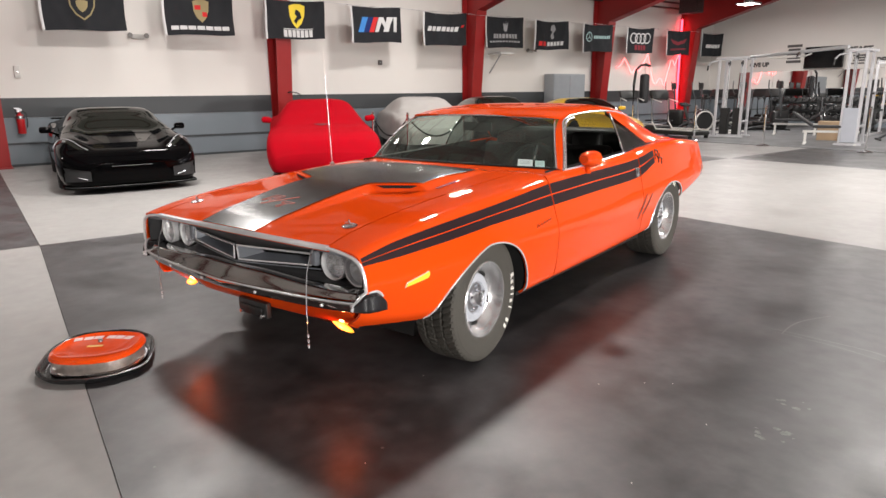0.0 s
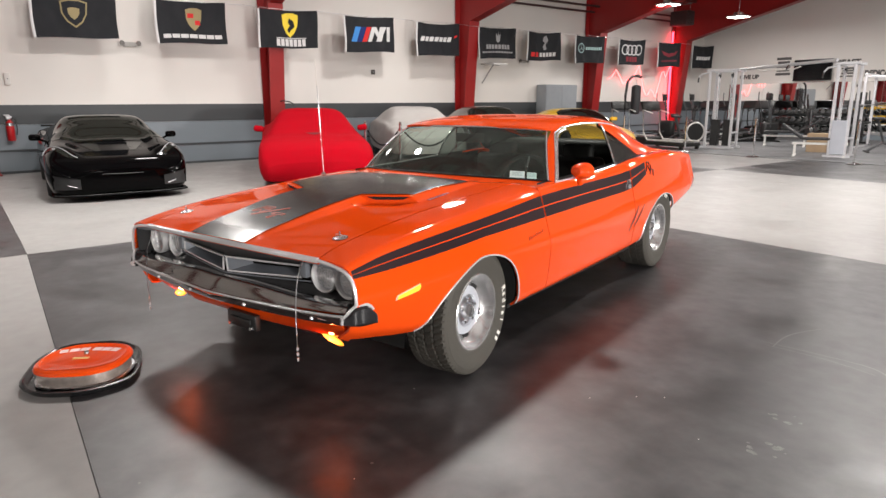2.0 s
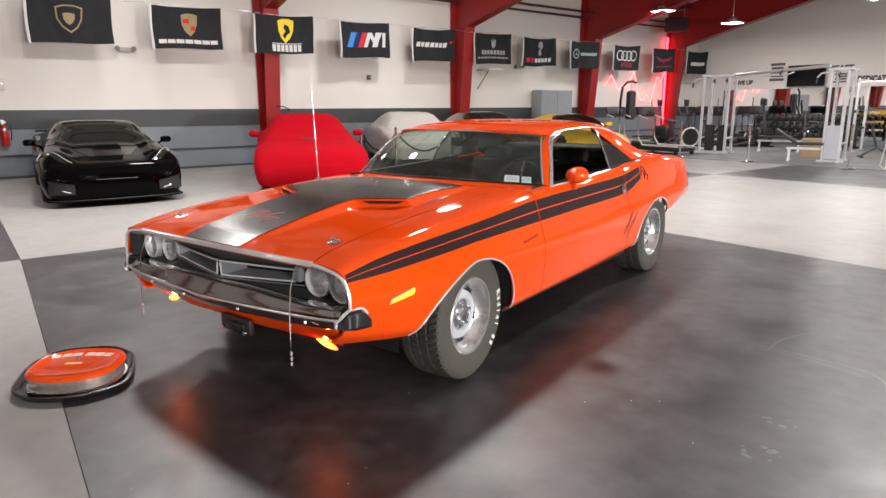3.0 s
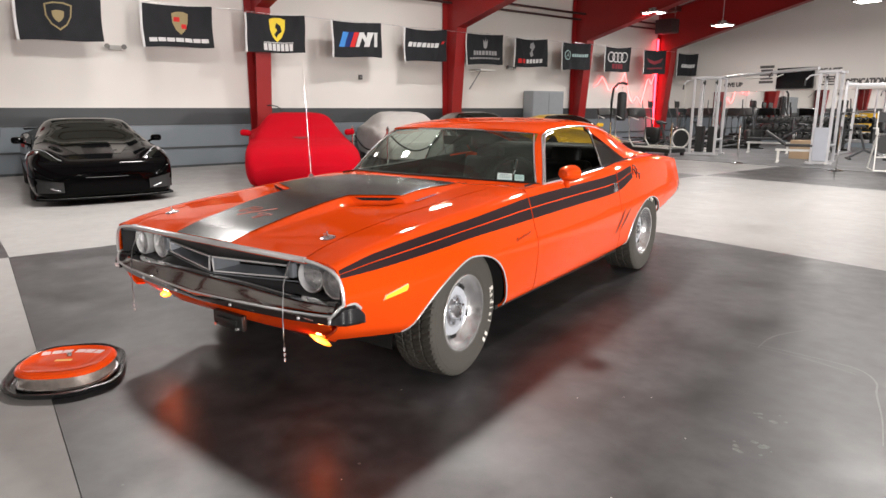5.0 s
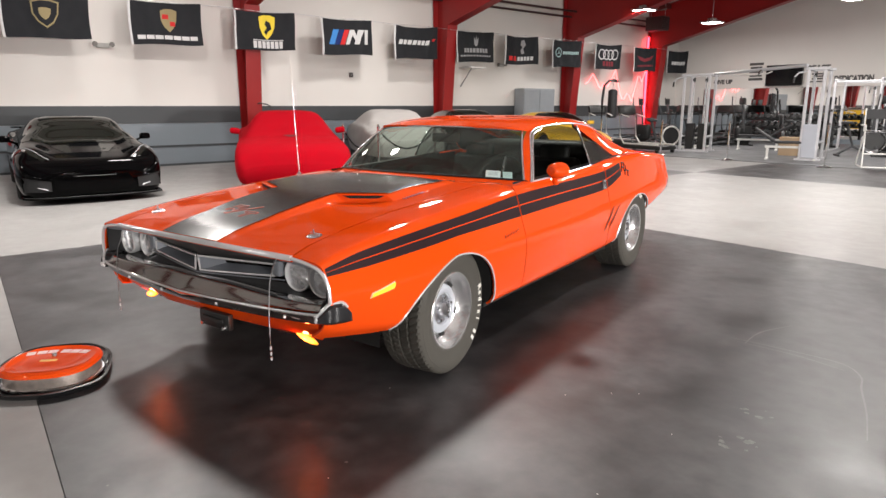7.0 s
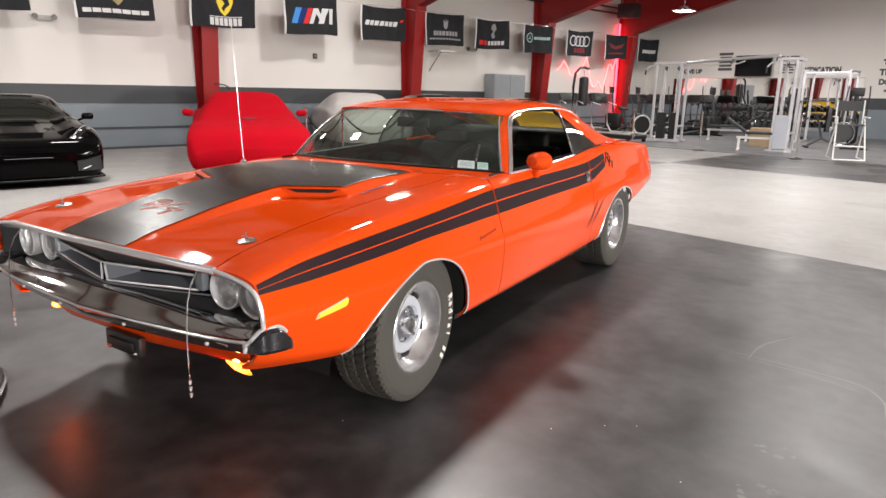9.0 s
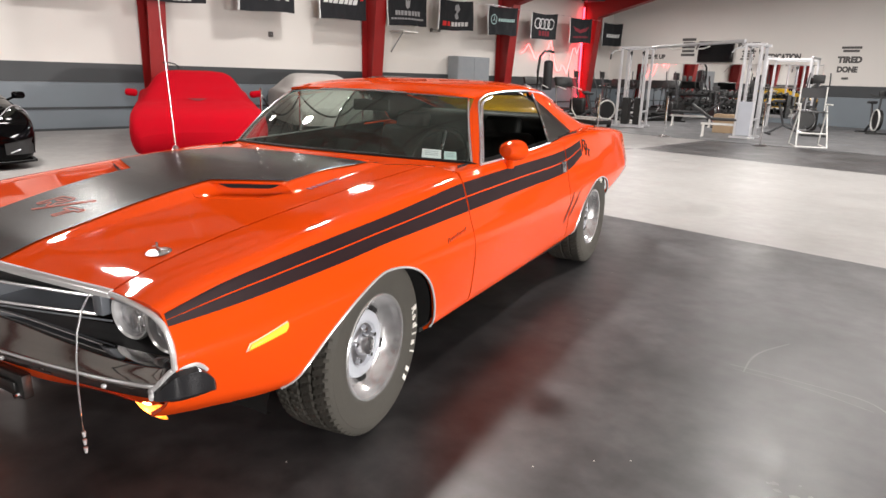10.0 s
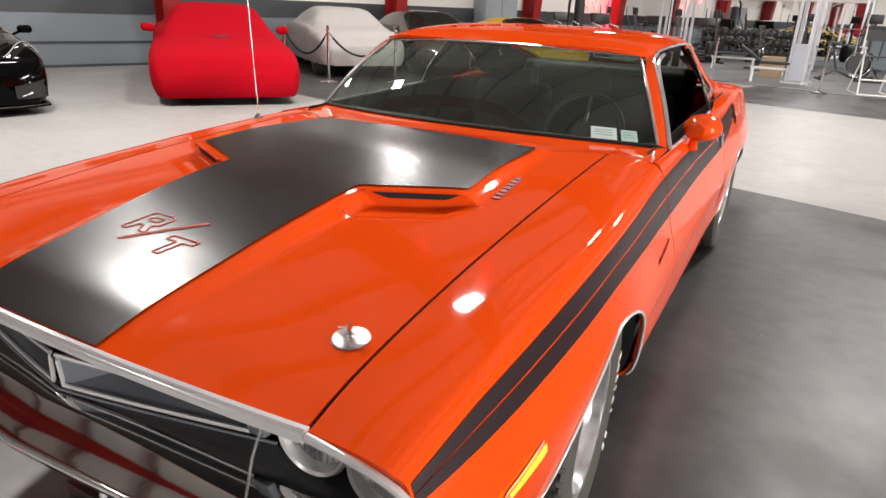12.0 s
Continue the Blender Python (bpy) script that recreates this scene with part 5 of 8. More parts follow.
em = thing("hood_emblem", "", "", pose(0, 0, 0))
em.parent = car
part("outline", on_hood(shear([(0, 0), (0.03, 0), (0.04, 0.035), (0.06, 0.035), (0.09, 0), (0.125, 0), (0.095, 0.04), (0.12, 0.05), (0.12, 0.10), (0.10, 0.115), (0, 0.115)], -0.185, -0.625)), EMBLEM, em, "orange-red outline block")
part("outline", on_hood(shear([(0.035, 0.065), (0.085, 0.065), (0.085, 0.09), (0.035, 0.09)], -0.185, -0.625)), EMBLEM, em)
part("outline", on_hood(shear([(-0.085, -0.085), (-0.07, -0.085), (0.035, 0.105), (0.02, 0.105)], 0.015, -0.60, 0.6)), EMBLEM, em, "orange-red slanted outline")
part("outline", on_hood(shear([(0.03, 0), (0.06, 0), (0.06, 0.075), (0.105, 0.075), (0.105, 0.10), (-0.02, 0.10), (-0.02, 0.075), (0.03, 0.075)], 0.045, -0.70)), EMBLEM, em, "orange-red outline block")
for s in (1, -1):
    bm = B()
    for k in range(7):
        y = 0.06 + k * 0.03
        x = mix(0.562, 0.545, k / 6)
        z = hood_z(x, y) + 0.002
        box(bm, s * x - 0.011, s * x + 0.011, y, y + (0.026 if k > 1 else 0.02), z - 0.001, z + 0.0015, m=None)
    part("hood_marking", bm, surface("dark red decal", (0.22, 0.02, 0.025), 0.5, bump=0), car, "small dark red side marking")
    # script on the fender: plain slanted strokes
    bm = B()
    for k in range(9):
        y = mix(0.495, 0.685, k / 9)
        z = 0.643 + 0.0022 * k
        h = (0.020, 0.009, 0.010, 0.008, 0.016, 0.008, 0.009, 0.008, 0.014)[k]
        x = side_x(y, z) + 0.0015
        tube(bm, [(s * x, y, z - h), (s * (x - 0.001), y + 0.006, z + h * 0.2), (s * (x - 0.002), y + 0.014, z + h * 0.8)], 0.0022, 5)
    part("fender_script", bm, SCRIPT, car, "small dark red script mark")
    # outline emblem at the end of the side stripe
    for strokes in (((0.0, -0.030), (0.022, 0.042), (0.058, 0.034), (0.062, 0.016), (0.046, 0.004), (0.014, 0.008)), ((0.036, 0.004), (0.056, -0.036)),
                    ((0.050, -0.058), (0.094, 0.026)), ((0.078, -0.020), (0.142, -0.036)), ((0.112, -0.028), (0.096, -0.084))):
        pts = []
        for (a, b), (c, d) in zip(strokes, strokes[1:]):
            for k in range(5):
                y, z = 2.488 + mix(a, c, k / 5) * 1.25, 0.885 + mix(b, d, k / 5) * 1.05
                pts.append((s * (side_x(y, min(z, f_zs(y) - 0.004)) + 0.001), y, z))
        part("quarter_emblem", tube(B(), pts, 0.0055, 6), STRIPE_SIDE, car, "dark outline emblem stroke")
    # flush bright door handle
    dh = thing("door_handle", "", "", pose(0, 0, 0))
    dh.parent = car
    bm = B()
    x = side_x(2.11, 0.785)
    box(bm, -0.004, 0.010, -0.033, 0.033, -0.034, 0.034, 0.004, 2, m=pose(s * x, 2.105, 0.788, 0, s * -6, 0))
    part("paddle", bm, STEEL, dh, "bright flush paddle")
    # two slanted gills ahead of the rear wheel: flat strips, their recess shade put into the colour
    for k in range(2):
        bm = B()
        g = []
        for i in range(11):
            q = i / 10
            z = mix(0.430 + 0.024 * k, 0.612 - 0.006 * k, q)
            y = mix(2.07 + 0.095 * k, 2.235 + 0.112 * k, q)
            wdt = 0.030 * math.sin(math.pi * (0.08 + 0.84 * q ** 0.7))
            g.append([bm.verts.new((s * (side_x(y, z) + 0.0025), y - wdt / 2, z)), bm.verts.new((s * (side_x(y, z) + 0.0025), y + wdt / 2, z))])
        for A, C in zip(g, g[1:]):
            bm.faces.new((A[0], A[1], C[1], C[0]))
        part("quarter_gill", bm, GILL, car, "dark red slanted gill")
# body-coloured mirror
mr = thing("door_mirror", "", "", pose(0.912, 1.262, 0.964, 0, 0, -12))
mr.parent = car
bm = B()
lathe(bm, [(0.0, -0.085), (0.030, -0.075), (0.050, -0.045), (0.058, 0.0), (0.058, 0.03), (0.054, 0.034), (0.0, 0.03)], 28, pose(0, 0, 0, 0, 0, 90))
bmesh.ops.scale(bm, vec=(1.25, 1, 0.92), verts=bm.verts)
part("shell", bm, ORANGE, mr)
bm = B()
lathe(bm, [(0.0, 0.0), (0.05, 0.0), (0.051, 0.002)], 28, pose(0, 0.036, 0, 0, 0, 90))
bmesh.ops.scale(bm, vec=(1.25, 1, 0.92), verts=bm.verts)
part("mirror_glass", bm, MIRROR, mr)
bm = B()
tube(bm, [(-0.02, 0.0, -0.045), (-0.03, 0.01, -0.07), (-0.035, 0.02, -0.092)], [0.022, 0.017, 0.024], 10, flat=0.7)
part("stalk", bm, ORANGE, mr)


# antenna on the right fender
an = thing("antenna", "", "", pose(-0.775, 0.52, 0.905))
an.parent = car
bm = B()
lathe(bm, [(0.02, -0.015), (0.018, 0.006), (0.008, 0.018), (0.0, 0.02)], 16, pose(0, 0, 0, 0, -90, 0))
part("base", bm, CHROME, an)
part("mast", rod(B(), (0, 0, 0.01), (0.004, -0.03, 0.62), 0.0024, 0.0018, seg=8), STEEL, an, "thin bright mast")
part("mast_tip", rod(B(), (0.004, -0.03, 0.62), (0.006, -0.036, 0.80), 0.0032, 0.0024, seg=8), WHITE_MARK, an, "pale thicker tip")

# stickers low on the windscreen
for a0, a1, b0, b1, col in ((0.855, 0.913, 0.015, 0.125, (0.62, 0.76, 0.74)), (0.922, 0.958, 0.012, 0.115, (0.45, 0.66, 0.62))):
    st = thing("windshield_sticker", "", "", pose(0, 0, 0))
    st.parent = car
    bm = B()
    sheet(bm, lambda a, b: ws_fn(mix(a0, a1, a), mix(b0, b1, b)) + Vector((0, -0.003, 0.003)), 6, 5)
    part("paper", bm, surface("pale green sticker", col, 0.4, vary=0.05), st, "pale green sticker")
    bm = B()
    for k in range(3):
        b = mix(b0, b1, 0.3 + 0.2 * k)
        sheet(bm, lambda u, w: ws_fn(mix(a0, a1, 0.15 + 0.7 * u), b + 0.008 * w) + Vector((0, -0.0045, 0.0045)), 4, 1)
    part("print_line", bm, surface("sticker print", (0.30, 0.42, 0.43), 0.5), st)

# ---- interior ----
inner = INTERIOR
bm = B()
box(bm, -0.74, 0.74, 0.9, 3.2, 0.26, 0.30)
part("cabin_floor", bm, inner, car)
bm = B()
sheet(bm, lambda a, b: (mix(-0.76, 0.76, a), mix(0.86, 1.24, b) + 0.04 * (2 * a - 1) ** 2, 0.885 + 0.035 * math.sin(math.pi * min(1, b * 0.9)) - 0.06 * b * b), 20, 8)
sheet(bm, lambda a, b: (mix(-0.76, 0.76, a), 1.24 + 0.04 * (2 * a - 1) ** 2 + 0.05 * b, mix(0.823, 0.55, b)), 20, 4)
part("dashboard", bm, inner, car, "black padded dashboard")
sw = thing("steering_wheel", "", "", pose(0.37, 1.42, 0.86, 62, 0, 0))
sw.parent = car
bm = B()
tube(bm, [(0.185 * math.cos(2 * math.pi * k / 32), 0.185 * math.sin(2 * math.pi * k / 32), 0) for k in range(32)], 0.013, 8, closed=True)
part("wheel_rim", bm, BLACK, sw)
for k in range(3):
    t = math.radians(90 + 120 * k)
    part("spoke", rod(B(), (0.03 * math.cos(t), 0.03 * math.sin(t), -0.01), (0.18 * math.cos(t), 0.18 * math.sin(t), 0), 0.009, seg=6), STEEL, sw)
part("hub", rod(B(), (0, 0, -0.02), (0, 0, 0.012), 0.045, seg=16), BLACK, sw)
for s in (1, -1):
    seat = thing("seat", "", "", pose(s * 0.37, 1.95, 0.30))
    seat.parent = car
    part("cushion", box(B(), -0.26, 0.26, -0.35, 0.22, 0.06, 0.25, 0.06, 3), inner, seat, "black bucket seat cushion")
    part("backrest", box(B(), -0.25, 0.25, -0.06, 0.06, 0.0, 0.52, 0.05, 3, m=pose(0, 0.24, 0.16, -14, 0, 0)), inner, seat)
    part("headrest", box(B(), -0.14, 0.14, -0.045, 0.045, 0.0, 0.17, 0.04, 3, m=pose(0, 0.36, 0.60, -10, 0, 0)), inner, seat)
part("rear_bench", box(B(), -0.62, 0.62, 2.72, 3.02, 0.35, 1.07, 0.06, 3), inner, car, "black rear bench")
part("parcel_shelf", box(B(), -0.6, 0.6, 2.95, 3.36, 0.90, 0.93, 0.01, 1), inner, car)
rm = thing("rear_view_mirror", "", "", pose(0, 1.27, 1.155))
rm.parent = car
part("mirror_glass", box(B(), -0.12, 0.12, 0.006, 0.01, -0.027, 0.027, 0.001, 1), MIRROR, rm)
part("mirror_back", box(B(), -0.125, 0.125, -0.012, 0.006, -0.032, 0.032, 0.006, 2), BLACK, rm)
part("arm", rod(B(), (0, 0, 0.02), (0, -0.03, 0.06), 0.006, seg=8), STEEL, rm)
bm = B()
sheet(bm, lambda a, b: (lambda p: (p[0] * 0.97, p[1] + 0.01, p[2] - 0.022))(roof_fn(mix(0.03, 0.98, a), mix(0.03, 0.97, b))), 16, 16)
part("headliner", bm, INTERIOR, car, "black headliner")
# black trim inside the doors and the roof pillars
for s in (1, -1):
    bm = B()
    sheet(bm, lambda a, b: (s * (side_x(mix(0.86, 2.6, a), mix(0.5, 0.87, b)) - 0.085), mix(0.86, 2.6, a), mix(0.40, f_bz(mix(0.86, 2.6, a)) + 0.012, b)), 24, 8)
    part("door_trim", bm, INTERIOR, car, "black vinyl door trim")
    bm = B()
    sheet(bm, lambda a, b: (lambda p: (s * (abs(p[0]) - 0.022), p[1] - 0.004, p[2] - 0.010))(sail_fn(mix(0.0, 0.75, a), b)), 16, 6)
    part("pillar_trim", bm, INTERIOR, car, "black pillar trim")

# ---- oval air cleaner lid lying on a black tray ----
tray = thing("plastic_tray", "black plastic tray with cut corners on the floor", "tray", pose(-0.80, -1.24, 0))
poly = [(0.01, -0.31), (0.17, -0.295), (0.345, -0.14), (0.375, 0.09), (0.03, 0.31), (-0.20, 0.30), (-0.385, 0.07), (-0.27, -0.12)]
for _ in range(2):
    poly = [(mix(a[0], b[0], k), mix(a[1], b[1], k)) for a, b in zip(poly, poly[1:] + poly[:1]) for k in (0.2, 0.8)]
bm = B()
rings = []
for k, z in ((1.02, 0.018), (1.05, 0.036), (1.01, 0.038), (0.93, 0.012), (0.88, 0.008)):
    rings.append([bm.verts.new((x * k, y * k, z)) for x, y in poly])
low = [bm.verts.new((x * 0.96, y * 0.96, 0.0)) for x, y in poly]
rings.insert(0, low)
for A, C in zip(rings, rings[1:]):
    for i in range(len(poly)):
        bm.faces.new((A[i], A[(i + 1) % len(poly)], C[(i + 1) % len(poly)], C[i]))
bm.faces.new(rings[-1])
bm.faces.new(low[::-1])
part("tray_body", bm, surface("glossy black plastic", (0.012, 0.012, 0.013), 0.22, vary=0.1, bump=0.01), tray)
lid = thing("air_cleaner", "oval orange engine air cleaner with a silver rim on a tray", "air cleaner", pose(-0.725, -1.255, 0.012, 0, 0, 42))


def oval(bm, prof, seg=56, ax=0.224, ay=0.212):
    rr = []
    for k, z in prof:
        ring = []
        for i in range(seg):
            t = 2 * math.pi * i / seg
            c, d = math.cos(t), math.sin(t)
            ring.append(bm.verts.new((ax * k * math.copysign(abs(c) ** 0.78, c), ay * k * math.copysign(abs(d) ** 0.78, d), z)))
        rr.append(ring)
    for A, C in zip(rr, rr[1:]):
        for i in range(seg):
            bm.faces.new((A[i], A[(i + 1) % seg], C[(i + 1) % seg], C[i]))
    bm.faces.new(rr[0][::-1])
    bm.faces.new(rr[-1])
    return bm


part("filter_ring", oval(B(), [(0.93, 0.0), (0.95, 0.004), (0.95, 0.070), (0.93, 0.076)]), surface("dull silver filter mesh", (0.46, 0.40, 0.36), 0.34, 0.7, vary=0.3, scale=30, bump=0.15), lid, "silver ribbed filter side")
part("base_pan", oval(B(), [(0.95, 0.0), (1.0, 0.003), (1.0, 0.012), (0.955, 0.014)]), STEEL, lid)
part("lid", oval(B(), [(0.97, 0.070), (1.0, 0.072), (1.0, 0.078), (0.97, 0.090), (0.88, 0.097), (0.86, 0.095), (0.5, 0.099), (0.1, 0.101)]), ORANGE, lid, "glossy orange lid", angle=30)
pale = surface("pale pink-white print", (0.72, 0.55, 0.52), 0.5, vary=0.1)
for k, (x, w, t) in enumerate(((-0.135, 0.04, 16), (-0.085, 0.045, 11), (-0.035, 0.045, 5), (0.03, 0.045, -3), (0.08, 0.045, -9), (0.13, 0.04, -15))):
    part("lid_print", box(B(), -w / 2, w / 2, -0.022, 0.022, 0.0, 0.002, 0.0005, 1, m=pose(x, 0.095 - 1.1 * x * x, 0.0985, 0, 0, t)), pale, lid, "pale printed block")
part("lid_print", box(B(), -0.04, 0.04, -0.012, 0.012, 0.0, 0.002, 0.0005, 1, m=pose(0.0, -0.035, 0.1005)), surface("yellow print", (0.8, 0.42, 0.05), 0.5), lid, "yellow printed bar")
bm = B()
lathe(bm, [(0.0, 0.014), (0.012, 0.012), (0.014, 0.0)], 16, pose(0, 0.03, 0.10, 0, -90, 0))
part("wing_nut", bm, CHROME, lid)

# ---- other cars along the wall; local x points to the nose ----
BLACK_PAINT = surface("black car paint", (0.0012, 0.0012, 0.0014), 0.06, vary=0.1, bump=0.0, coat=0.0, spec=0.10)
DARK_GLASS = surface("dark car glass", (0.010, 0.011, 0.009), 0.03, vary=0.1, bump=0.0, coat=0.0, spec=0.4)
YELLOW_PAINT = surface("yellow car paint", (0.80, 0.48, 0.02), 0.35, vary=0.05, bump=0.0, coat=0.8)
DARK_PAINT = surface("dark brown car paint", (0.05, 0.035, 0.03), 0.35, vary=0.1, bump=0.0, coat=0.7)
MESH_GREY = surface("grey grille mesh", (0.020, 0.021, 0.022), 0.5, vary=0.3, scale=60, bump=0.2)


def cloth(name, color, rough=0.85):
    return surface(name, color, rough, vary=0.07, scale=5, fine=140, bump=0.12, spec=0.25)


RED_CLOTH = surface("red stretch cover", (0.31, 0.002, 0.008), 0.9, vary=0.06, scale=5, fine=140, bump=0.06, spec=0.06)
SILVER_CLOTH = cloth("grey cover cloth", (0.36, 0.345, 0.33))


class Shell:
    """A car body from length tables: half width, lower edge, shoulder, top and roof half width."""

    def __init__(self, width, low, shoulder, top, roof, crest=None):
        self.crest = crest
        self.w, self.b, self.s, self.t, self.r = (spline(k) for k in (width, low, shoulder, top, roof))
        self.x0, self.x1 = width[0][0], width[-1][0]

    def point(self, x, k, out=0.0):
        """k runs from -1 (left lower edge) over the top to 1."""
        w, b, s, t, r = self.w(x), self.b(x), self.s(x), self.t(x), self.r(x)
        c = smooth(0.06, 0.22, t - s)
        flat = [(w * 0.94, b), (w * 0.985, mix(b, s, 0.25)), (w, mix(b, s, 0.6)), (w * 0.965, mix(b, s, 0.93)), (w * 0.82, mix(s, t, 0.45)), (w * 0.60, mix(s, t, 0.80)), (w * 0.3, mix(s, t, 0.97)), (0, t)]
        cab = [(w * 0.94, b), (w * 0.985, mix(b, s, 0.25)), (w, mix(b, s, 0.6)), (w * 0.955, s), (mix(w * 0.95, r, 0.35), mix(s, t, 0.30)), (r, mix(s, t, 0.86)), (r * 0.62, mix(s, t, 0.985)), (0, t)]
        P = [(mix(p[0], q[0], c), mix(p[1], q[1], c)) for p, q in zip(flat, cab)]
        P = P + [(-p[0], p[1]) for p in P[-2::-1]]
        y, z = catmull(P, (k + 1) / 2)
        if self.crest:
            x0, x1, h = self.crest
            q = abs(y) / max(w, 0.1)
            z += h * smooth(x0, x0 + 0.5, x) * (1 - smooth(x1 - 0.3, x1, x)) * smooth(0.45, 0.72, q) * (1 - smooth(0.80, 1.0, q))
        if out:
            m = Vector((0, y, z - mix(b, t, 0.4)))
            m.normalize()
            return Vector((x, y + m.y * out, z + m.z * out))
        return Vector((x, y, z))

    def body(self, nx=80, nk=56, wrinkle=0.0, cut=()):
        bm = B()
        rows = []
        for i in range(nx + 1):
            t = i / nx
            t = 0.5 - 0.5 * math.cos(math.pi * t)
            x = mix(self.x0, self.x1, t)
            row = []
            for j in range(nk + 1):
                p = self.point(x, 2 * j / nk - 1)
                if wrinkle:
                    q = noise.noise(Vector((p.x * 2.2, p.y * 2.2, p.z * 5))) * wrinkle + noise.noise(Vector((p.x * 7, p.y * 7, p.z * 1.5))) * wrinkle * 0.4
                    p += Vector((0.3, p.y * 0.6, 0.5)) * q
                for cx, r in cut:
                    d = math.hypot(p.x - cx, p.z - r * 0.97)
                    if d < r + 0.045 and abs(p.y) > 0.5:
                        p.y *= 0.72
                row.append(bm.verts.new(p))
            rows.append(row)
        for A, C in zip(rows, rows[1:]):
            for j in range(nk):
                bm.faces.new((A[j], A[j + 1], C[j + 1], C[j]))
        bm.faces.new(rows[0])
        bm.faces.new(rows[-1][::-1])
        return bm

    def patch(self, x0, x1, k0, k1, out=0.006, n=18, m=18, taper=0.0):
        bm = B()
        sheet(bm, lambda a, b: self.point(mix(x0, x1, a), mix(k0, k1, b) * (1 - taper * (1 - a)), out), n, m)
        return bm


def plain_wheel(parent, x, y, r, w, side, rim_mat, name="wheel"):
    wh = thing(name, "", "", pose(x, y, r, 0, 0, 90 if side > 0 else -90))
    wh.parent = parent
    h = w / 2
    bm = B()
    lathe(bm, [(r * 0.68, -h), (r * 0.93, -h), (r, -h * 0.8), (r, h * 0.8), (r * 0.93, h), (r * 0.68, h * 0.95)], 40)
    part("tyre", bm, surface("black tyre", (0.02, 0.02, 0.02), 0.7), wh)
    bm = B()
    lathe(bm, [(r * 0.70, h * 0.9), (r * 0.66, h * 0.95), (r * 0.60, h * 0.4), (0.05, h * 0.5), (0, h * 0.55)], 30)
    for k in range(10):
        rod(bm, (h * 0.6, 0, 0), (h * 0.75, r * 0.64 * math.cos(k * 0.628), r * 0.64 * math.sin(k * 0.628)), 0.02, 0.012, seg=5)
    part("rim", bm, rim_mat, wh)


# black mid-engined sports car, nose towards the hall
black = thing("black_sports_car", "glossy black low mid-engined sports car parked at the wall", "car", room(-9.50, 0.30, 0, -4))
SB = Shell([(-2.28, 0.80), (-2.1, 0.93), (-1.3, 0.985), (0.0, 0.94), (0.9, 0.955), (1.35, 0.985), (1.9, 0.975), (2.14, 0.935), (2.28, 0.84), (2.35, 0.70)],
           [(-2.28, 0.30), (-1.3, 0.16), (1.6, 0.13), (2.35, 0.13)],
           [(-2.28, 0.86), (-1.3, 0.92), (-0.2, 0.80), (0.9, 0.74), (1.6, 0.72), (2.0, 0.64), (2.2, 0.55), (2.35, 0.42)],
           [(-2.28, 0.92), (-1.6, 1.00), (-0.8, 1.16), (-0.25, 1.225), (0.15, 1.215), (0.6, 1.06), (1.05, 0.85), (1.35, 0.775), (1.8, 0.69), (2.15, 0.60), (2.35, 0.47)],
           [(-2.28, 0.55), (-0.8, 0.57), (0.1, 0.60), (0.7, 0.66), (1.2, 0.75), (2.35, 0.6)], (0.55, 2.1, 0.075))
part("body", SB.body(90, 64, cut=((1.30, 0.335), (-1.42, 0.35))), BLACK_PAINT, black, angle=45)
part("windshield", SB.patch(0.10, 1.14, -0.43, 0.43, 0.008, taper=0.14), DARK_GLASS, black, "dark windscreen", angle=60)
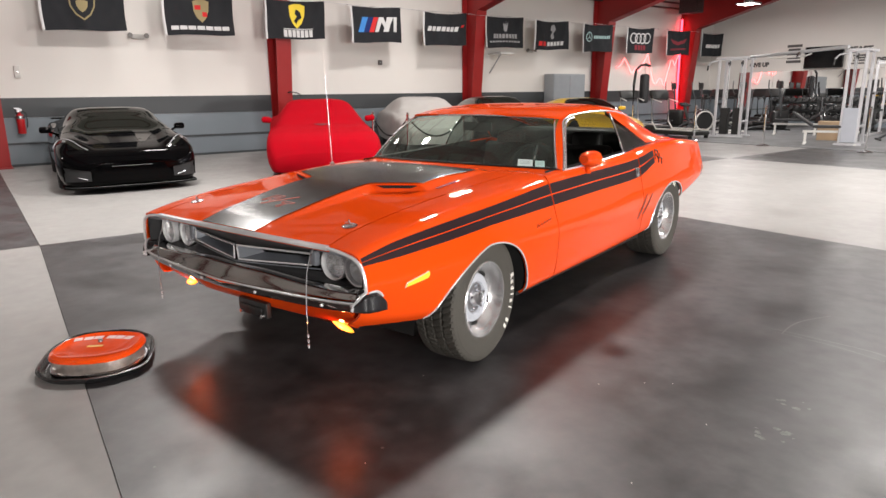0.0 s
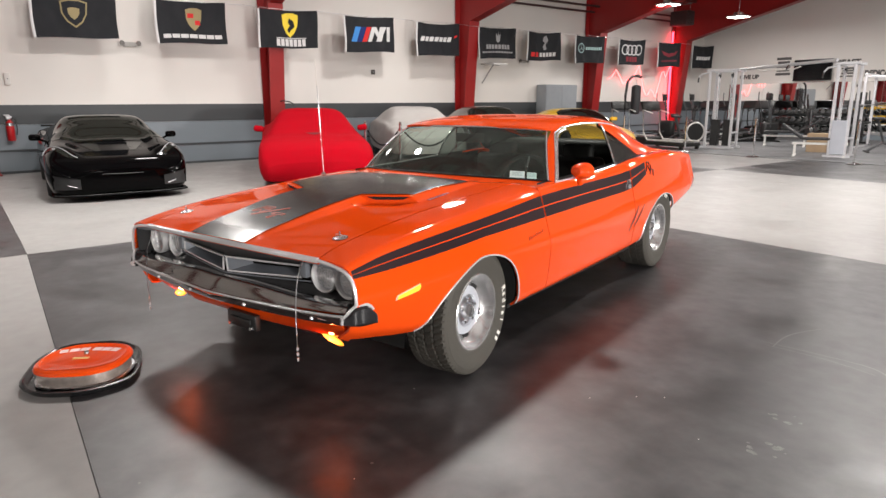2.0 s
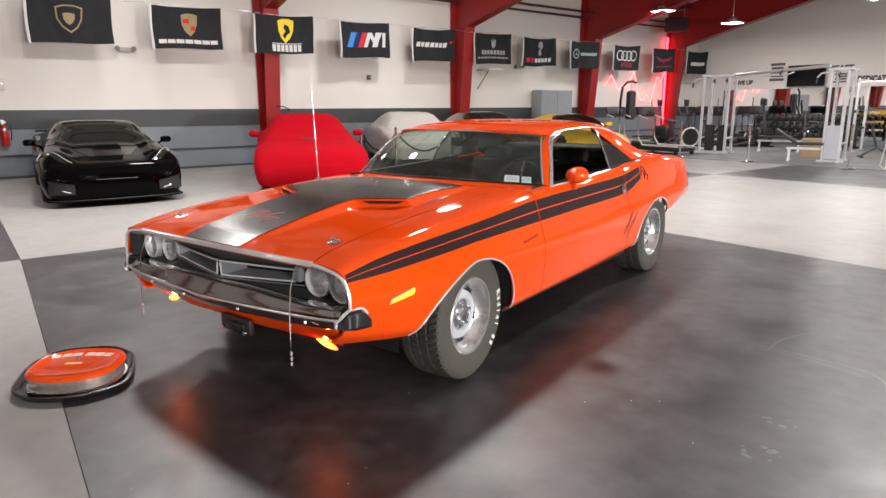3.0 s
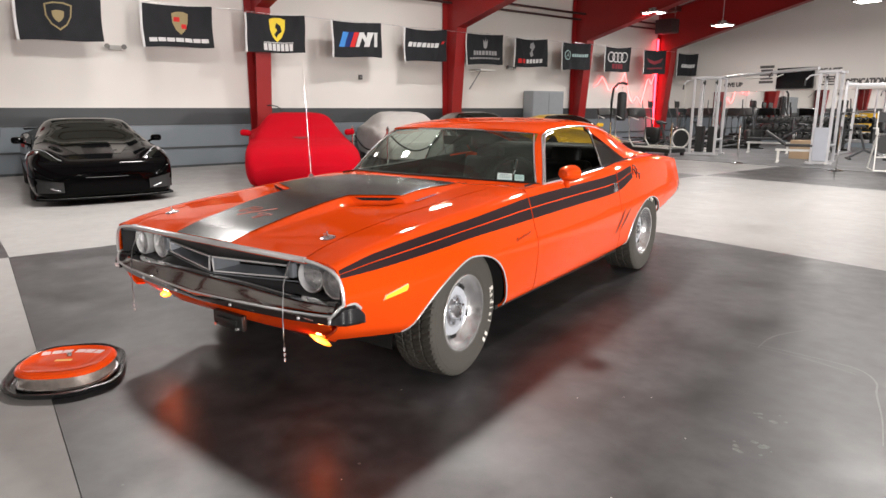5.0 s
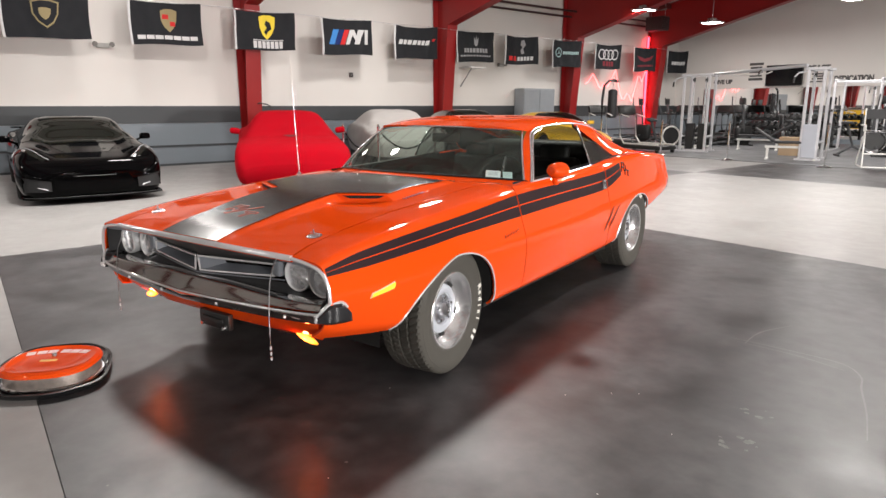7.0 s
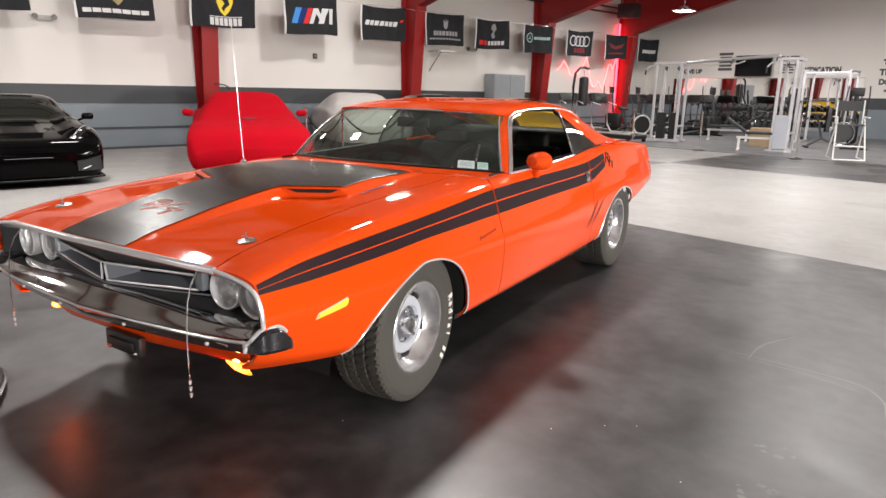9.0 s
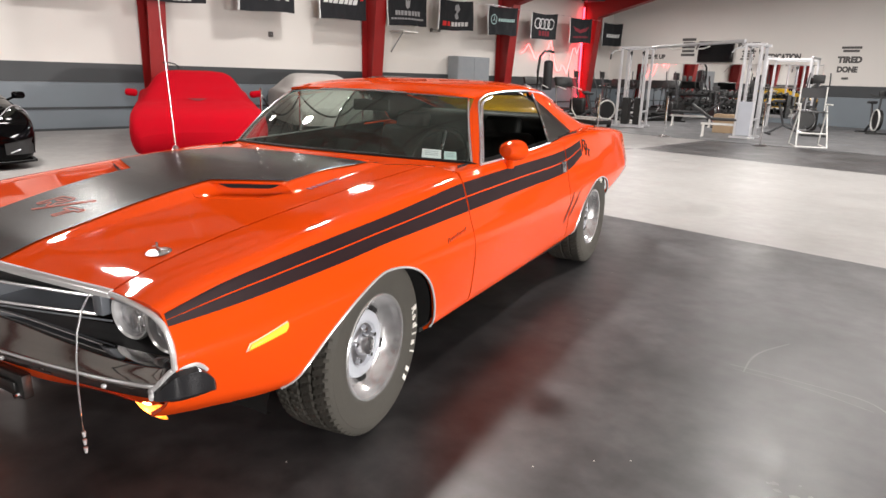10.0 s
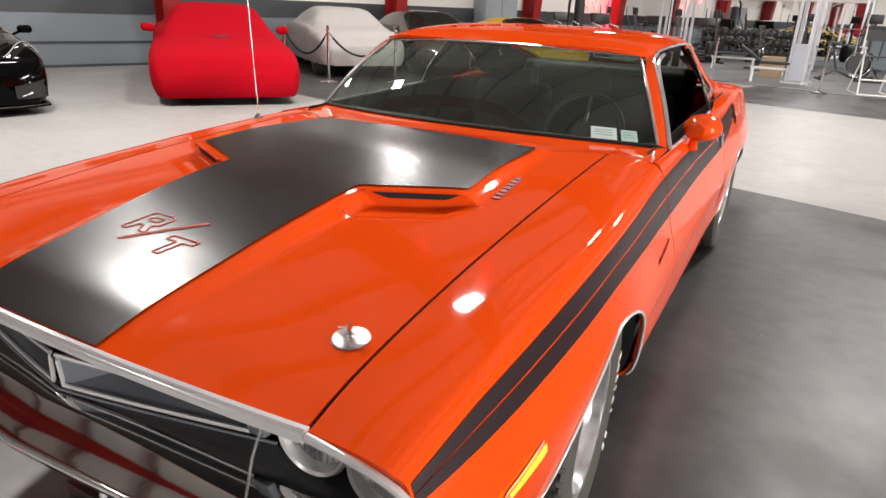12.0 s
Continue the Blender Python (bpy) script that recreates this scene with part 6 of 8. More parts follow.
for s in (1, -1):
    part("side_window", SB.patch(-0.55, 0.55, s * 0.46, s * 0.60, 0.008), DARK_GLASS, black, "dark side window")
    plain_wheel(black, 1.30, s * 0.845, 0.335, 0.24, s, MESH_GREY)
    plain_wheel(black, -1.42, s * 0.83, 0.35, 0.29, s, MESH_GREY)
    hl = thing("headlamp", "", "", pose(0, 0, 0))
    hl.parent = black
    bm = B()
    sheet(bm, lambda a, b: SB.point(mix(1.55, 2.06, a), s * mix(mix(0.52, 0.28, a), mix(0.62, 0.33, a), b), 0.008), 10, 5)
    part("lens", bm, DARK_GLASS, hl, "dark slanted lamp lens")
    bm = B()
    tube(bm, [SB.point(mix(1.62, 1.52, a / 4), s * mix(0.60, 0.515, a / 4), 0.011) for a in range(4)] + [SB.point(mix(1.52, 2.06, a / 8), s * mix(0.50, 0.265, a / 8), 0.012) for a in range(9)], 0.007, 6)
    part("light_strip", bm, surface("pale light strip", (0.28, 0.28, 0.29), 0.4), hl, "pale light strip")
    bm = B()
    lathe(bm, [(0.0, 0.035), (0.02, 0.028), (0.028, 0.0)], 14, Matrix.Translation(SB.point(1.80, s * 0.45, 0.0)))
    part("projector", bm, STEEL, hl, "bright lamp projector")
    mr = thing("door_mirror", "", "", pose(0.62, s * 1.03, 0.885))
    mr.parent = black
    bm = B()
    box(bm, -0.07, 0.06, -0.085, 0.085, -0.05, 0.055, 0.04, 3)
    part("shell", bm, BLACK_PAINT, mr)
    part("stalk", rod(B(), (0.0, -s * 0.06, -0.03), (0.04, -s * 0.22, -0.10), 0.018, seg=8), BLACK_PAINT, mr)
    def nose(a, b, out=0.008):
        y, z = mix(0.56, 0.90, a), mix(0.20, 0.20 + mix(0.15, 0.21, a), b)
        x = float(np.interp(y, [0.5, 0.70, 0.84, 0.935], [2.36, 2.352, 2.282, 2.145]))
        return (x + out, s * (y + out * 0.6), z)
    bm = B()
    sheet(bm, nose, 8, 6)
    part("side_grille", bm, MESH_GREY, black, "grey mesh side intake")
    bm = B()
    tube(bm, [nose(k / 8, 1, 0.010) for k in range(9)] + [nose(1, 1 - k / 5, 0.010) for k in range(1, 6)], 0.007, 6)
    part("intake_frame", bm, BLACK_PAINT, black)
    bm = B()
    tube(bm, [nose(0.15 + 0.5 * k / 6, 0.16 + 0.05 * k, 0.014) for k in range(5)], 0.008, 6)
    part("intake_blade", bm, STEEL, black, "bright intake blade")
    bm = B()
    sheet(bm, lambda a, b: (mix(-1.15, -0.55, a), s * (0.97 - 0.05 * b), mix(0.45, 0.78, b)), 6, 4)
    part("side_intake", bm, MESH_GREY, black, "side air intake")
bm = B()
prism(bm, [(-0.44, 0.19), (0.44, 0.19), (0.52, 0.30), (0.44, 0.425), (-0.44, 0.425), (-0.52, 0.30)], 2.34, 2.362, "x")
part("centre_grille", bm, BLACK_PAINT, black, "dark centre intake")
bm = B()
tube(bm, [(2.372 - 0.02 * (y / 0.4) ** 2, y, 0.40) for y in np.linspace(-0.28, 0.28, 9)], 0.007, 6)
part("nose_trim", bm, MESH_GREY, black, "dull grey nose trim")
bm = B()
sheet(bm, lambda a, b: (mix(2.40, 2.12, b) - 0.22 * abs(2 * a - 1) ** 4, mix(-0.93, 0.93, a), 0.110 + 0.01 * b), 24, 3)
sheet(bm, lambda a, b: (2.40 - 0.22 * abs(2 * a - 1) ** 4, mix(-0.93, 0.93, a), mix(0.085, 0.110, b)), 24, 1)
part("splitter", bm, BLACK_PAINT, black)
bm = B()
tube(bm, [(2.405 - 0.22 * abs(y / 0.93) ** 4, y, 0.112) for y in np.linspace(-0.90, 0.90, 25)], 0.006, 6)
part("splitter_edge", bm, MESH_GREY, black, "grey splitter edge")
bm = B()
box(bm, -2.30, -2.02, -0.86, 0.86, 0.985, 1.01, 0.008)
part("spoiler", bm, BLACK_PAINT, black, "black rear spoiler")
# patches of dark glass tone laid on the hood along its creases
for x, y0 in ((1.15, 0.30), (1.15, -0.30)):
    bm = B()
    sheet(bm, lambda a, b: SB.point(mix(1.25, 1.75, a), (y0 / 0.30) * mix(0.10, mix(0.22, 0.14, a), b), 0.004), 6, 4)
    part("hood_crease", bm, DARK_GLASS, black, "dark hood crease panel")

# red covered car
red = thing("red_covered_car", "low sports car under a bright red fitted cover", "covered car", room(-8.85, 4.03, 0, -23))
SR = Shell([(-2.28, 0.72), (-2.1, 0.92), (-1.2, 1.0), (0.2, 0.985), (1.4, 1.01), (1.95, 1.0), (2.2, 0.95), (2.32, 0.86)],
           [(-2.28, 0.22), (0, 0.20), (1.6, 0.17), (2.0, 0.12), (2.32, 0.11)],
           [(-2.28, 0.82), (-1.2, 0.90), (0.0, 0.80), (0.8, 0.74), (1.4, 0.71), (1.9, 0.65), (2.15, 0.56), (2.32, 0.36)],
           [(-2.28, 0.92), (-1.5, 1.02), (-0.7, 1.25), (-0.2, 1.31), (0.22, 1.29), (0.7, 1.06), (1.12, 0.86), (1.6, 0.80), (1.98, 0.735), (2.18, 0.64), (2.32, 0.42)],
           [(-2.28, 0.50), (-0.8, 0.54), (0.2, 0.60), (0.8, 0.70), (1.2, 0.80), (2.32, 0.7)], (0.9, 2.1, 0.02))
part("cover", SR.body(90, 70, wrinkle=0.014), RED_CLOTH, red, angle=80)
for s in (1, -1):
    bm = B()
    box(bm, -0.075, 0.075, -0.11, 0.08, -0.06, 0.055, 0.045, 3)
    part("mirror_pocket", bm, RED_CLOTH, red, "cover pocket over a mirror", m=pose(0.60, s * 0.99, 0.935, s * 6, 0, 0), angle=80)
    plain_wheel(red, 1.40, s * 0.80, 0.32, 0.24, s, MESH_GREY)
    plain_wheel(red, -1.35, s * 0.80, 0.33, 0.26, s, MESH_GREY)
bm = B()
sheet(bm, lambda a, b: SR.point(mix(1.13, 1.30, b), mix(-0.035, 0.035, a) * (1.6 - 1.2 * b), 0.010), 4, 4)
part("cover_print", bm, surface("dark red print", (0.12, 0.005, 0.008), 0.8), red, "small dark print")

# silver-grey covered car behind the ropes
grey = thing("grey_covered_car", "car under a pale grey cover behind rope barriers", "covered car", room(-10.7, 7.85, 0, -22))
SG = Shell([(-2.2, 0.68), (-2.0, 0.86), (-1.0, 0.93), (0.2, 0.93), (1.4, 0.92), (1.9, 0.86), (2.15, 0.70)],
           [(-2.2, 0.25), (0, 0.22), (2.15, 0.24)],
           [(-2.2, 0.80), (-1.0, 0.90), (0.0, 0.88), (1.0, 0.86), (1.6, 0.82), (2.15, 0.55)],
           [(-2.2, 0.88), (-1.6, 1.03), (-0.8, 1.27), (-0.2, 1.31), (0.3, 1.27), (0.8, 1.06), (1.15, 0.94), (1.7, 0.87), (2.15, 0.62)],
           [(-2.2, 0.5), (-0.8, 0.56), (0.3, 0.58), (1.0, 0.68), (2.15, 0.5)])
part("cover", SG.body(70, 60, wrinkle=0.04), SILVER_CLOTH, grey, angle=80)
for s in (1, -1):
    plain_wheel(grey, 1.3, s * 0.76, 0.32, 0.22, s, MESH_GREY)
    plain_wheel(grey, -1.2, s * 0.76, 0.32, 0.22, s, MESH_GREY)


def side_car(name, label, u, v, turn, paint, high=1.29):
    th = thing(name, label, "car", room(u, v, 0, turn))
    S = Shell([(-2.2, 0.66), (-2.0, 0.84), (-1.1, 0.93), (0.0, 0.92), (1.4, 0.93), (1.9, 0.86), (2.18, 0.66)],
              [(-2.2, 0.34), (-1.2, 0.20), (1.5, 0.18), (2.18, 0.26)],
              [(-2.2, 0.80), (-1.0, 0.90), (0.0, 0.82), (1.0, 0.72), (1.6, 0.66), (2.18, 0.50)],
              [(-2.2, 0.86), (-1.5, 1.02), (-0.8, high - 0.06), (-0.2, high), (0.2, high - 0.02), (0.75, 1.02), (1.10, 0.83), (1.6, 0.72), (2.0, 0.62), (2.18, 0.53)],
              [(-2.2, 0.48), (-0.8, 0.55), (0.2, 0.58), (0.9, 0.68), (2.18, 0.5)])
    part("body", S.body(80, 60, cut=((1.32, 0.32), (-1.28, 0.33))), paint, th, angle=45)
    part("windshield", S.patch(0.24, 0.98, -0.36, 0.36, 0.008, taper=0.12), DARK_GLASS, th, "dark windscreen", angle=60)
    part("rear_window", S.patch(-1.55, -0.85, -0.30, 0.30, 0.008), DARK_GLASS, th, "dark rear window", angle=60)
    for s in (1, -1):
        part("side_window", S.patch(-0.75, 0.55, s * 0.45, s * 0.575, 0.008), DARK_GLASS, th, "dark side window")
        plain_wheel(th, 1.32, s * 0.80, 0.32, 0.23, s, MESH_GREY)
        plain_wheel(th, -1.28, s * 0.80, 0.33, 0.25, s, MESH_GREY)
        bm = B()
        sheet(bm, lambda a, b: S.point(mix(1.75, 2.08, a), s * mix(0.44, 0.62, b), 0.008), 6, 5)
        part("headlamp", bm, LENS, th)
        mr = part("door_mirror", box(B(), -0.08, 0.06, -0.09, 0.09, -0.05, 0.055, 0.035, 3), paint, th, m=pose(0.62, s * 0.98, 0.93))
    return th


side_car("dark_coupe", "dark brown coupe parked at the wall", -10.0, 9.75, -18, DARK_PAINT, 1.30)
side_car("yellow_sports_car", "yellow sports car parked at the wall", -9.3, 12.42, -20, YELLOW_PAINT, 1.225)

# ---- flags along the wall ----
FLAG_BLACK = cloth("black flag cloth", (0.017, 0.018, 0.021), 0.8)
FLAG_WHITE = cloth("white flag print", (0.60, 0.60, 0.60))
GOLD = cloth("gold flag print", (0.30, 0.245, 0.13))
YELLOW = cloth("yellow flag print", (0.78, 0.60, 0.06))
RED_PRINT = cloth("red flag print", (0.55, 0.03, 0.03))
BLUE_PRINT = cloth("blue flag print", (0.06, 0.24, 0.60))
NAVY = cloth("navy flag print", (0.015, 0.03, 0.14))
GREY_PRINT = cloth("grey flag print", (0.30, 0.30, 0.31))
TEAL = cloth("pale teal flag print", (0.35, 0.50, 0.50))
DIM_RED = cloth("dim red flag print", (0.20, 0.03, 0.04))
FW, FH = 1.52, 0.90


def shield(cx, cz, w, h):
    return [(cx - w / 2, cz + h * 0.42), (cx - w * 0.2, cz + h * 0.5), (cx + w * 0.2, cz + h * 0.5), (cx + w / 2, cz + h * 0.42), (cx + w * 0.46, cz), (cx + w * 0.28, cz - h * 0.3), (cx, cz - h * 0.5), (cx - w * 0.28, cz - h * 0.3), (cx - w * 0.46, cz)]


def slab(x, z, w, h, k=0.0):
    return [(x, z), (x + w, z), (x + w + k * h, z + h), (x + k * h, z + h)]


def row_of(n, x, z, w, h, k=0.0, gap=0.22):
    d = w / n
    return [slab(x + i * d, z, d * (1 - gap), h, k) for i in range(n)]


def ring(cx, cz, r, r2, seg=18):
    a = [(cx + r * math.cos(2 * math.pi * i / seg), cz + r * math.sin(2 * math.pi * i / seg)) for i in range(seg)]
    b = [(cx + r2 * math.cos(2 * math.pi * i / seg), cz + r2 * math.sin(2 * math.pi * i / seg)) for i in range(seg)]
    return [[a[i], a[(i + 1) % seg], b[(i + 1) % seg], b[i]] for i in range(seg)]


FLAGS = [
    (-0.26, "black flag with a gold-outlined shield", [(GOLD, [shield(0.74, 0.47, 0.50, 0.56)]), (FLAG_BLACK, [shield(0.74, 0.475, 0.44, 0.49)]), (GOLD, [shield(0.73, 0.47, 0.22, 0.24)])]),
    (2.03, "black flag with a red and gold shield over white lettering bars", [(GOLD, [shield(0.80, 0.52, 0.36, 0.50)]), (RED_PRINT, [slab(0.66, 0.55, 0.13, 0.10), slab(0.82, 0.40, 0.11, 0.10)]), (FLAG_WHITE, row_of(7, 0.12, 0.11, 1.30, 0.085, 0, 0.12))]),
    (4.33, "black flag with a yellow shield over white lettering bars", [(YELLOW, [shield(0.78, 0.55, 0.42, 0.58)]), (FLAG_BLACK, [[(0.70, 0.44), (0.76, 0.36), (0.80, 0.44), (0.90, 0.52), (0.86, 0.66), (0.76, 0.72), (0.72, 0.62), (0.78, 0.55)]]), (FLAG_WHITE, row_of(7, 0.42, 0.05, 0.78, 0.17) + [slab(0.42, 0.235, 0.78, 0.018)])]),
    (6.62, "black flag with blue and red slanted bars, white block", [(BLUE_PRINT, [slab(0.16, 0.27, 0.17, 0.38, 0.45)]), (NAVY, [slab(0.34, 0.27, 0.15, 0.38, 0.45)]), (RED_PRINT, [slab(0.50, 0.27, 0.15, 0.38, 0.45)]), (FLAG_WHITE, [slab(0.68, 0.27, 0.12, 0.38, 0.40), slab(0.94, 0.27, 0.14, 0.38, 0.30), slab(1.22, 0.27, 0.12, 0.38, 0.12), [(0.83, 0.65), (0.95, 0.65), (1.05, 0.40), (0.98, 0.36)], [(1.14, 0.65), (1.26, 0.65), (1.08, 0.36), (1.04, 0.44)]])]),
    (8.90, "black flag with a white lettering bar", [(FLAG_WHITE, row_of(7, 0.12, 0.40, 1.10, 0.13, 0.3)), (RED_PRINT, [slab(1.28, 0.50, 0.12, 0.07, 0.8)])]),
    (11.17, "black flag with a small pale emblem over lettering bars", [(GREY_PRINT, [[(0.70, 0.52), (0.76, 0.46), (0.82, 0.52), (0.85, 0.76), (0.79, 0.62), (0.76, 0.80), (0.73, 0.62), (0.67, 0.76)]] + row_of(8, 0.28, 0.28, 0.98, 0.13) + row_of(12, 0.14, 0.16, 1.26, 0.05))]),
    (13.22, "black flag with a pale curved emblem over red and white bars", [(GREY_PRINT, [[(0.72, 0.34), (0.84, 0.38), (0.78, 0.52), (0.92, 0.66), (0.84, 0.82), (0.70, 0.78), (0.66, 0.64), (0.76, 0.60), (0.66, 0.46)]]), (RED_PRINT, row_of(2, 0.14, 0.13, 0.34, 0.14)), (FLAG_WHITE, row_of(5, 0.52, 0.13, 0.76, 0.13))]),
    (15.48, "black flag with a pale ringed star and lettering bar", [(TEAL, ring(0.30, 0.50, 0.17, 0.14) + [[(0.28, 0.50), (0.30, 0.65), (0.32, 0.50)], [(0.29, 0.51), (0.17, 0.42), (0.31, 0.48)], [(0.31, 0.51), (0.43, 0.42), (0.29, 0.48)]] + row_of(9, 0.54, 0.44, 0.84, 0.10))]),
    (17.80, "black flag with four linked rings over a red bar", [(FLAG_WHITE, [q for i in range(4) for q in ring(0.36 + 0.26 * i, 0.55, 0.20, 0.155)]), (DIM_RED, row_of(4, 0.44, 0.12, 0.66, 0.18))]),
    (20.15, "dark flag with dim winged emblem and lettering bars", [(DIM_RED, [[(0.2, 0.62), (0.7, 0.50), (0.76, 0.44), (0.82, 0.50), (1.32, 0.62), (1.1, 0.44), (0.76, 0.36), (0.42, 0.44)]] + row_of(10, 0.25, 0.18, 1.0, 0.07))]),
    (22.5, "black flag with a white rounded lettering bar", [(FLAG_WHITE, row_of(6, 0.30, 0.34, 1.0, 0.14, 0.2, 0.1))]),
]


def print_patch(bm, poly, place):
    """A flat printed shape laid on the waving cloth."""
    cx, cz = sum(p[0] for p in poly) / len(poly), sum(p[1] for p in poly) / len(poly)
    loops = []
    for r in (1.0, 0.66, 0.33):
        row = []
        n = len(poly)
        for i in range(n):
            p, q = poly[i], poly[(i + 1) % n]
            for s in range(3):
                row.append(bm.verts.new(place(mix(cx, mix(p[0], q[0], s / 3), r), mix(cz, mix(p[1], q[1], s / 3), r))))
        loops.append(row)
    c = bm.verts.new(place(cx, cz))
    n = len(loops[0])
    for A, C in zip(loops, loops[1:]):
        for i in range(n):
            bm.faces.new((A[i], A[(i + 1) % n], C[(i + 1) % n], C[i]))
    for i in range(n):
        bm.faces.new((loops[-1][i], loops[-1][(i + 1) % n], c))


def flag(v, label, prints, k):
    th = thing("flag", label, "flag", room(-11.98, v, 2.70), "flags along the wall")
    rnd = random.Random(40 + k)
    ph, amp, sag = rnd.uniform(0, 6), rnd.uniform(0.016, 0.034), rnd.uniform(0.02, 0.06)

    def at(x, z, out=0.0):
        a, b = x / FW, z / FH
        w = amp * math.sin(a * 9 + ph + 1.5 * b) * (0.4 + 0.6 * (1 - b)) + 0.5 * amp * math.sin(a * 17 + 2 * ph + 2 * b)
        fold = 0.020 * math.exp(-((a - 0.08 - 0.2 * (1 - b)) / 0.06) ** 2) + 0.020 * math.exp(-((a - 0.92 + 0.2 * (1 - b)) / 0.06) ** 2)
        zz = z - sag * math.sin(math.pi * a) * b - 0.012 * math.sin(a * 7 + ph) * (1 - b) + 0.05 * a
        return Vector((w + fold + out, x + 0.01 * math.sin(b * 5 + ph), zz))
    bm = B()
    g = {}
    for side, o in ((0, 0.0), (1, -0.003)):
        sheet(bm, lambda a, b: at(a * FW, b * FH, o), 30, 18)
    part("cloth", bm, FLAG_BLACK, th, angle=80)
    bm = B()
    sheet(bm, lambda a, b: at(mix(-0.025, 0.022, a), b * FH, 0.003), 2, 18)
    part("hem", bm, FLAG_WHITE, th, "white hem", angle=80)
    for lay, (mat, polys) in enumerate(prints):
        pieces = []
        for poly in polys:
            if pieces and set(pieces[-1][-1]) & set(poly):
                pieces[-1].append(poly)
            else:
                pieces.append([poly])
        for piece in pieces:
            bm = B()
            for poly in piece:
                print_patch(bm, poly, lambda x, z: at(x, z, 0.004 + 0.003 * lay))
            bmesh.ops.remove_doubles(bm, verts=bm.verts, dist=0.0002)
            part("print", bm, mat, th, angle=80)


for k, (v, label, prints) in enumerate(FLAGS):
    flag(v, label, prints, k)
bm = B()
tube(bm, [(-11.99, -8 + i * 1.0, 3.64 - 0.03 * (i % 2)) for i in range(33)], 0.006, 5)
tagged(part("flag_line", bm, STEEL, None, "thin cable carrying the flags", ROOM), category="cable")

# ---- small things on the flag wall ----
ex = thing("fire_extinguisher", "red fire extinguisher with silver head on the wall", "fire extinguisher", room(UA + 0.13, -0.86, 0.68))
RED_GLOSS = surface("red enamel", (0.45, 0.012, 0.015), 0.3, coat=0.5, vary=0.06)
bm = B()
lathe(bm, [(0.0, 0.0), (0.065, 0.0), (0.075, 0.015), (0.075, 0.33), (0.06, 0.38), (0.025, 0.41), (0.022, 0.43), (0, 0.43)], 24, pose(0, 0, 0, 0, -90, 0))
part("bottle", bm, RED_GLOSS, ex)
part("collar", rod(B(), (0, 0, 0.30), (0, 0, 0.36), 0.078, seg=20), STEEL, ex, "silver label band")
part("valve", box(B(), -0.02, 0.02, -0.05, 0.05, 0.43, 0.50, 0.008), STEEL, ex)
part("lever", box(B(), -0.012, 0.012, -0.09, 0.02, 0.505, 0.525, 0.004), STEEL, ex)
part("hose", tube(B(), [(0, 0.05, 0.46), (0.02, 0.11, 0.42), (0.03, 0.12, 0.25), (0.03, 0.10, 0.12)], 0.011, 8), BLACK, ex)

el = thing("emergency_light", "grey twin-headed emergency light on the wall", "emergency light", room(UA + 0.05, 1.60, 2.70))
part("case", box(B(), -0.05, 0.03, -0.13, 0.13, -0.05, 0.05, 0.012), surface("grey plastic", (0.36, 0.35, 0.33), 0.5), el)
for s in (1, -1):
    bm = B()
    lathe(bm, [(0.0, -0.03), (0.04, -0.02), (0.055, 0.03), (0.05, 0.035), (0, 0.03)], 18, pose(0.05, s * 0.17, 0.02, 0, 0, 0))
    part("lamp_head", bm, surface("dark lamp head", (0.12, 0.11, 0.10), 0.4), el)
copy_thing(el, room(UA + 0.05, 13.7, 2.72))
for v, z, w, h, lab in ((-0.78, 1.92, 0.10, 0.24, "white switch box on the wall"), (7.88, 2.25, 0.11, 0.13, "small dark box on the wall")):
    wbx = thing("wall_box", lab, "box", room(UA, v, z))
    part("case", box(B(), 0, 0.06, -w / 2, w / 2, -h / 2, h / 2, 0.008), surface("box paint", (0.6, 0.58, 0.55) if w < 0.105 else (0.10, 0.09, 0.085), 0.5), wbx)
    part("knob", rod(B(), (0.06, 0, 0), (0.075, 0, 0), 0.015, seg=10), STEEL, wbx)
wb = thing("wall_bracket", "white angled steel shelf bracket on the wall", "bracket", room(UA, 12.2, 2.55))
WHITE_STEEL = surface("white enamel steel", (0.70, 0.69, 0.67), 0.4, vary=0.05)
part("arm", box(B(), 0, 0.62, -0.30, 0.30, 0, 0.05, 0.01), WHITE_STEEL, wb)
part("strut", rod(B(), (0.02, -0.25, -0.55), (0.55, -0.25, 0.0), 0.02, seg=8), surface("grey strut", (0.3, 0.3, 0.3), 0.5), wb)
cab = thing("metal_cabinet", "grey sheet-metal cabinet against the wall", "cabinet", room(UA + 0.06, 15.15, 0))
GREY_STEEL = surface("grey cabinet enamel", (0.27, 0.29, 0.31), 0.45, vary=0.06)
part("body", box(B(), 0, 0.45, -0.78, 0.78, 0.05, 1.98, 0.012), GREY_STEEL, cab)
for s in (1, -1):
    dr = part("door", box(B(), 0.452, 0.468, min(0.01 * s, 0.76 * s), max(0.01 * s, 0.76 * s), 0.09, 1.94, 0.005, 1), GREY_STEEL, cab)
    part("handle", box(B(), 0.468, 0.49, 0.05 * s - 0.012, 0.05 * s + 0.012, 1.0, 1.14, 0.004, 1), STEEL, dr)
part("plinth", box(B(), 0.02, 0.42, -0.74, 0.74, 0.0, 0.05), BLACK, cab)
hk = thing("wall_hook", "black strap hook fixed to the red column", "hook", room(UA + 0.50, 4.95, 1.44))
part("hook_arm", tube(B(), [(0, -0.12, 0), (0.08, -0.06, 0.03), (0.10, 0.12, 0.0), (0.06, 0.22, -0.04), (0.0, 0.26, -0.10)], 0.014, 8), BLACK, hk)
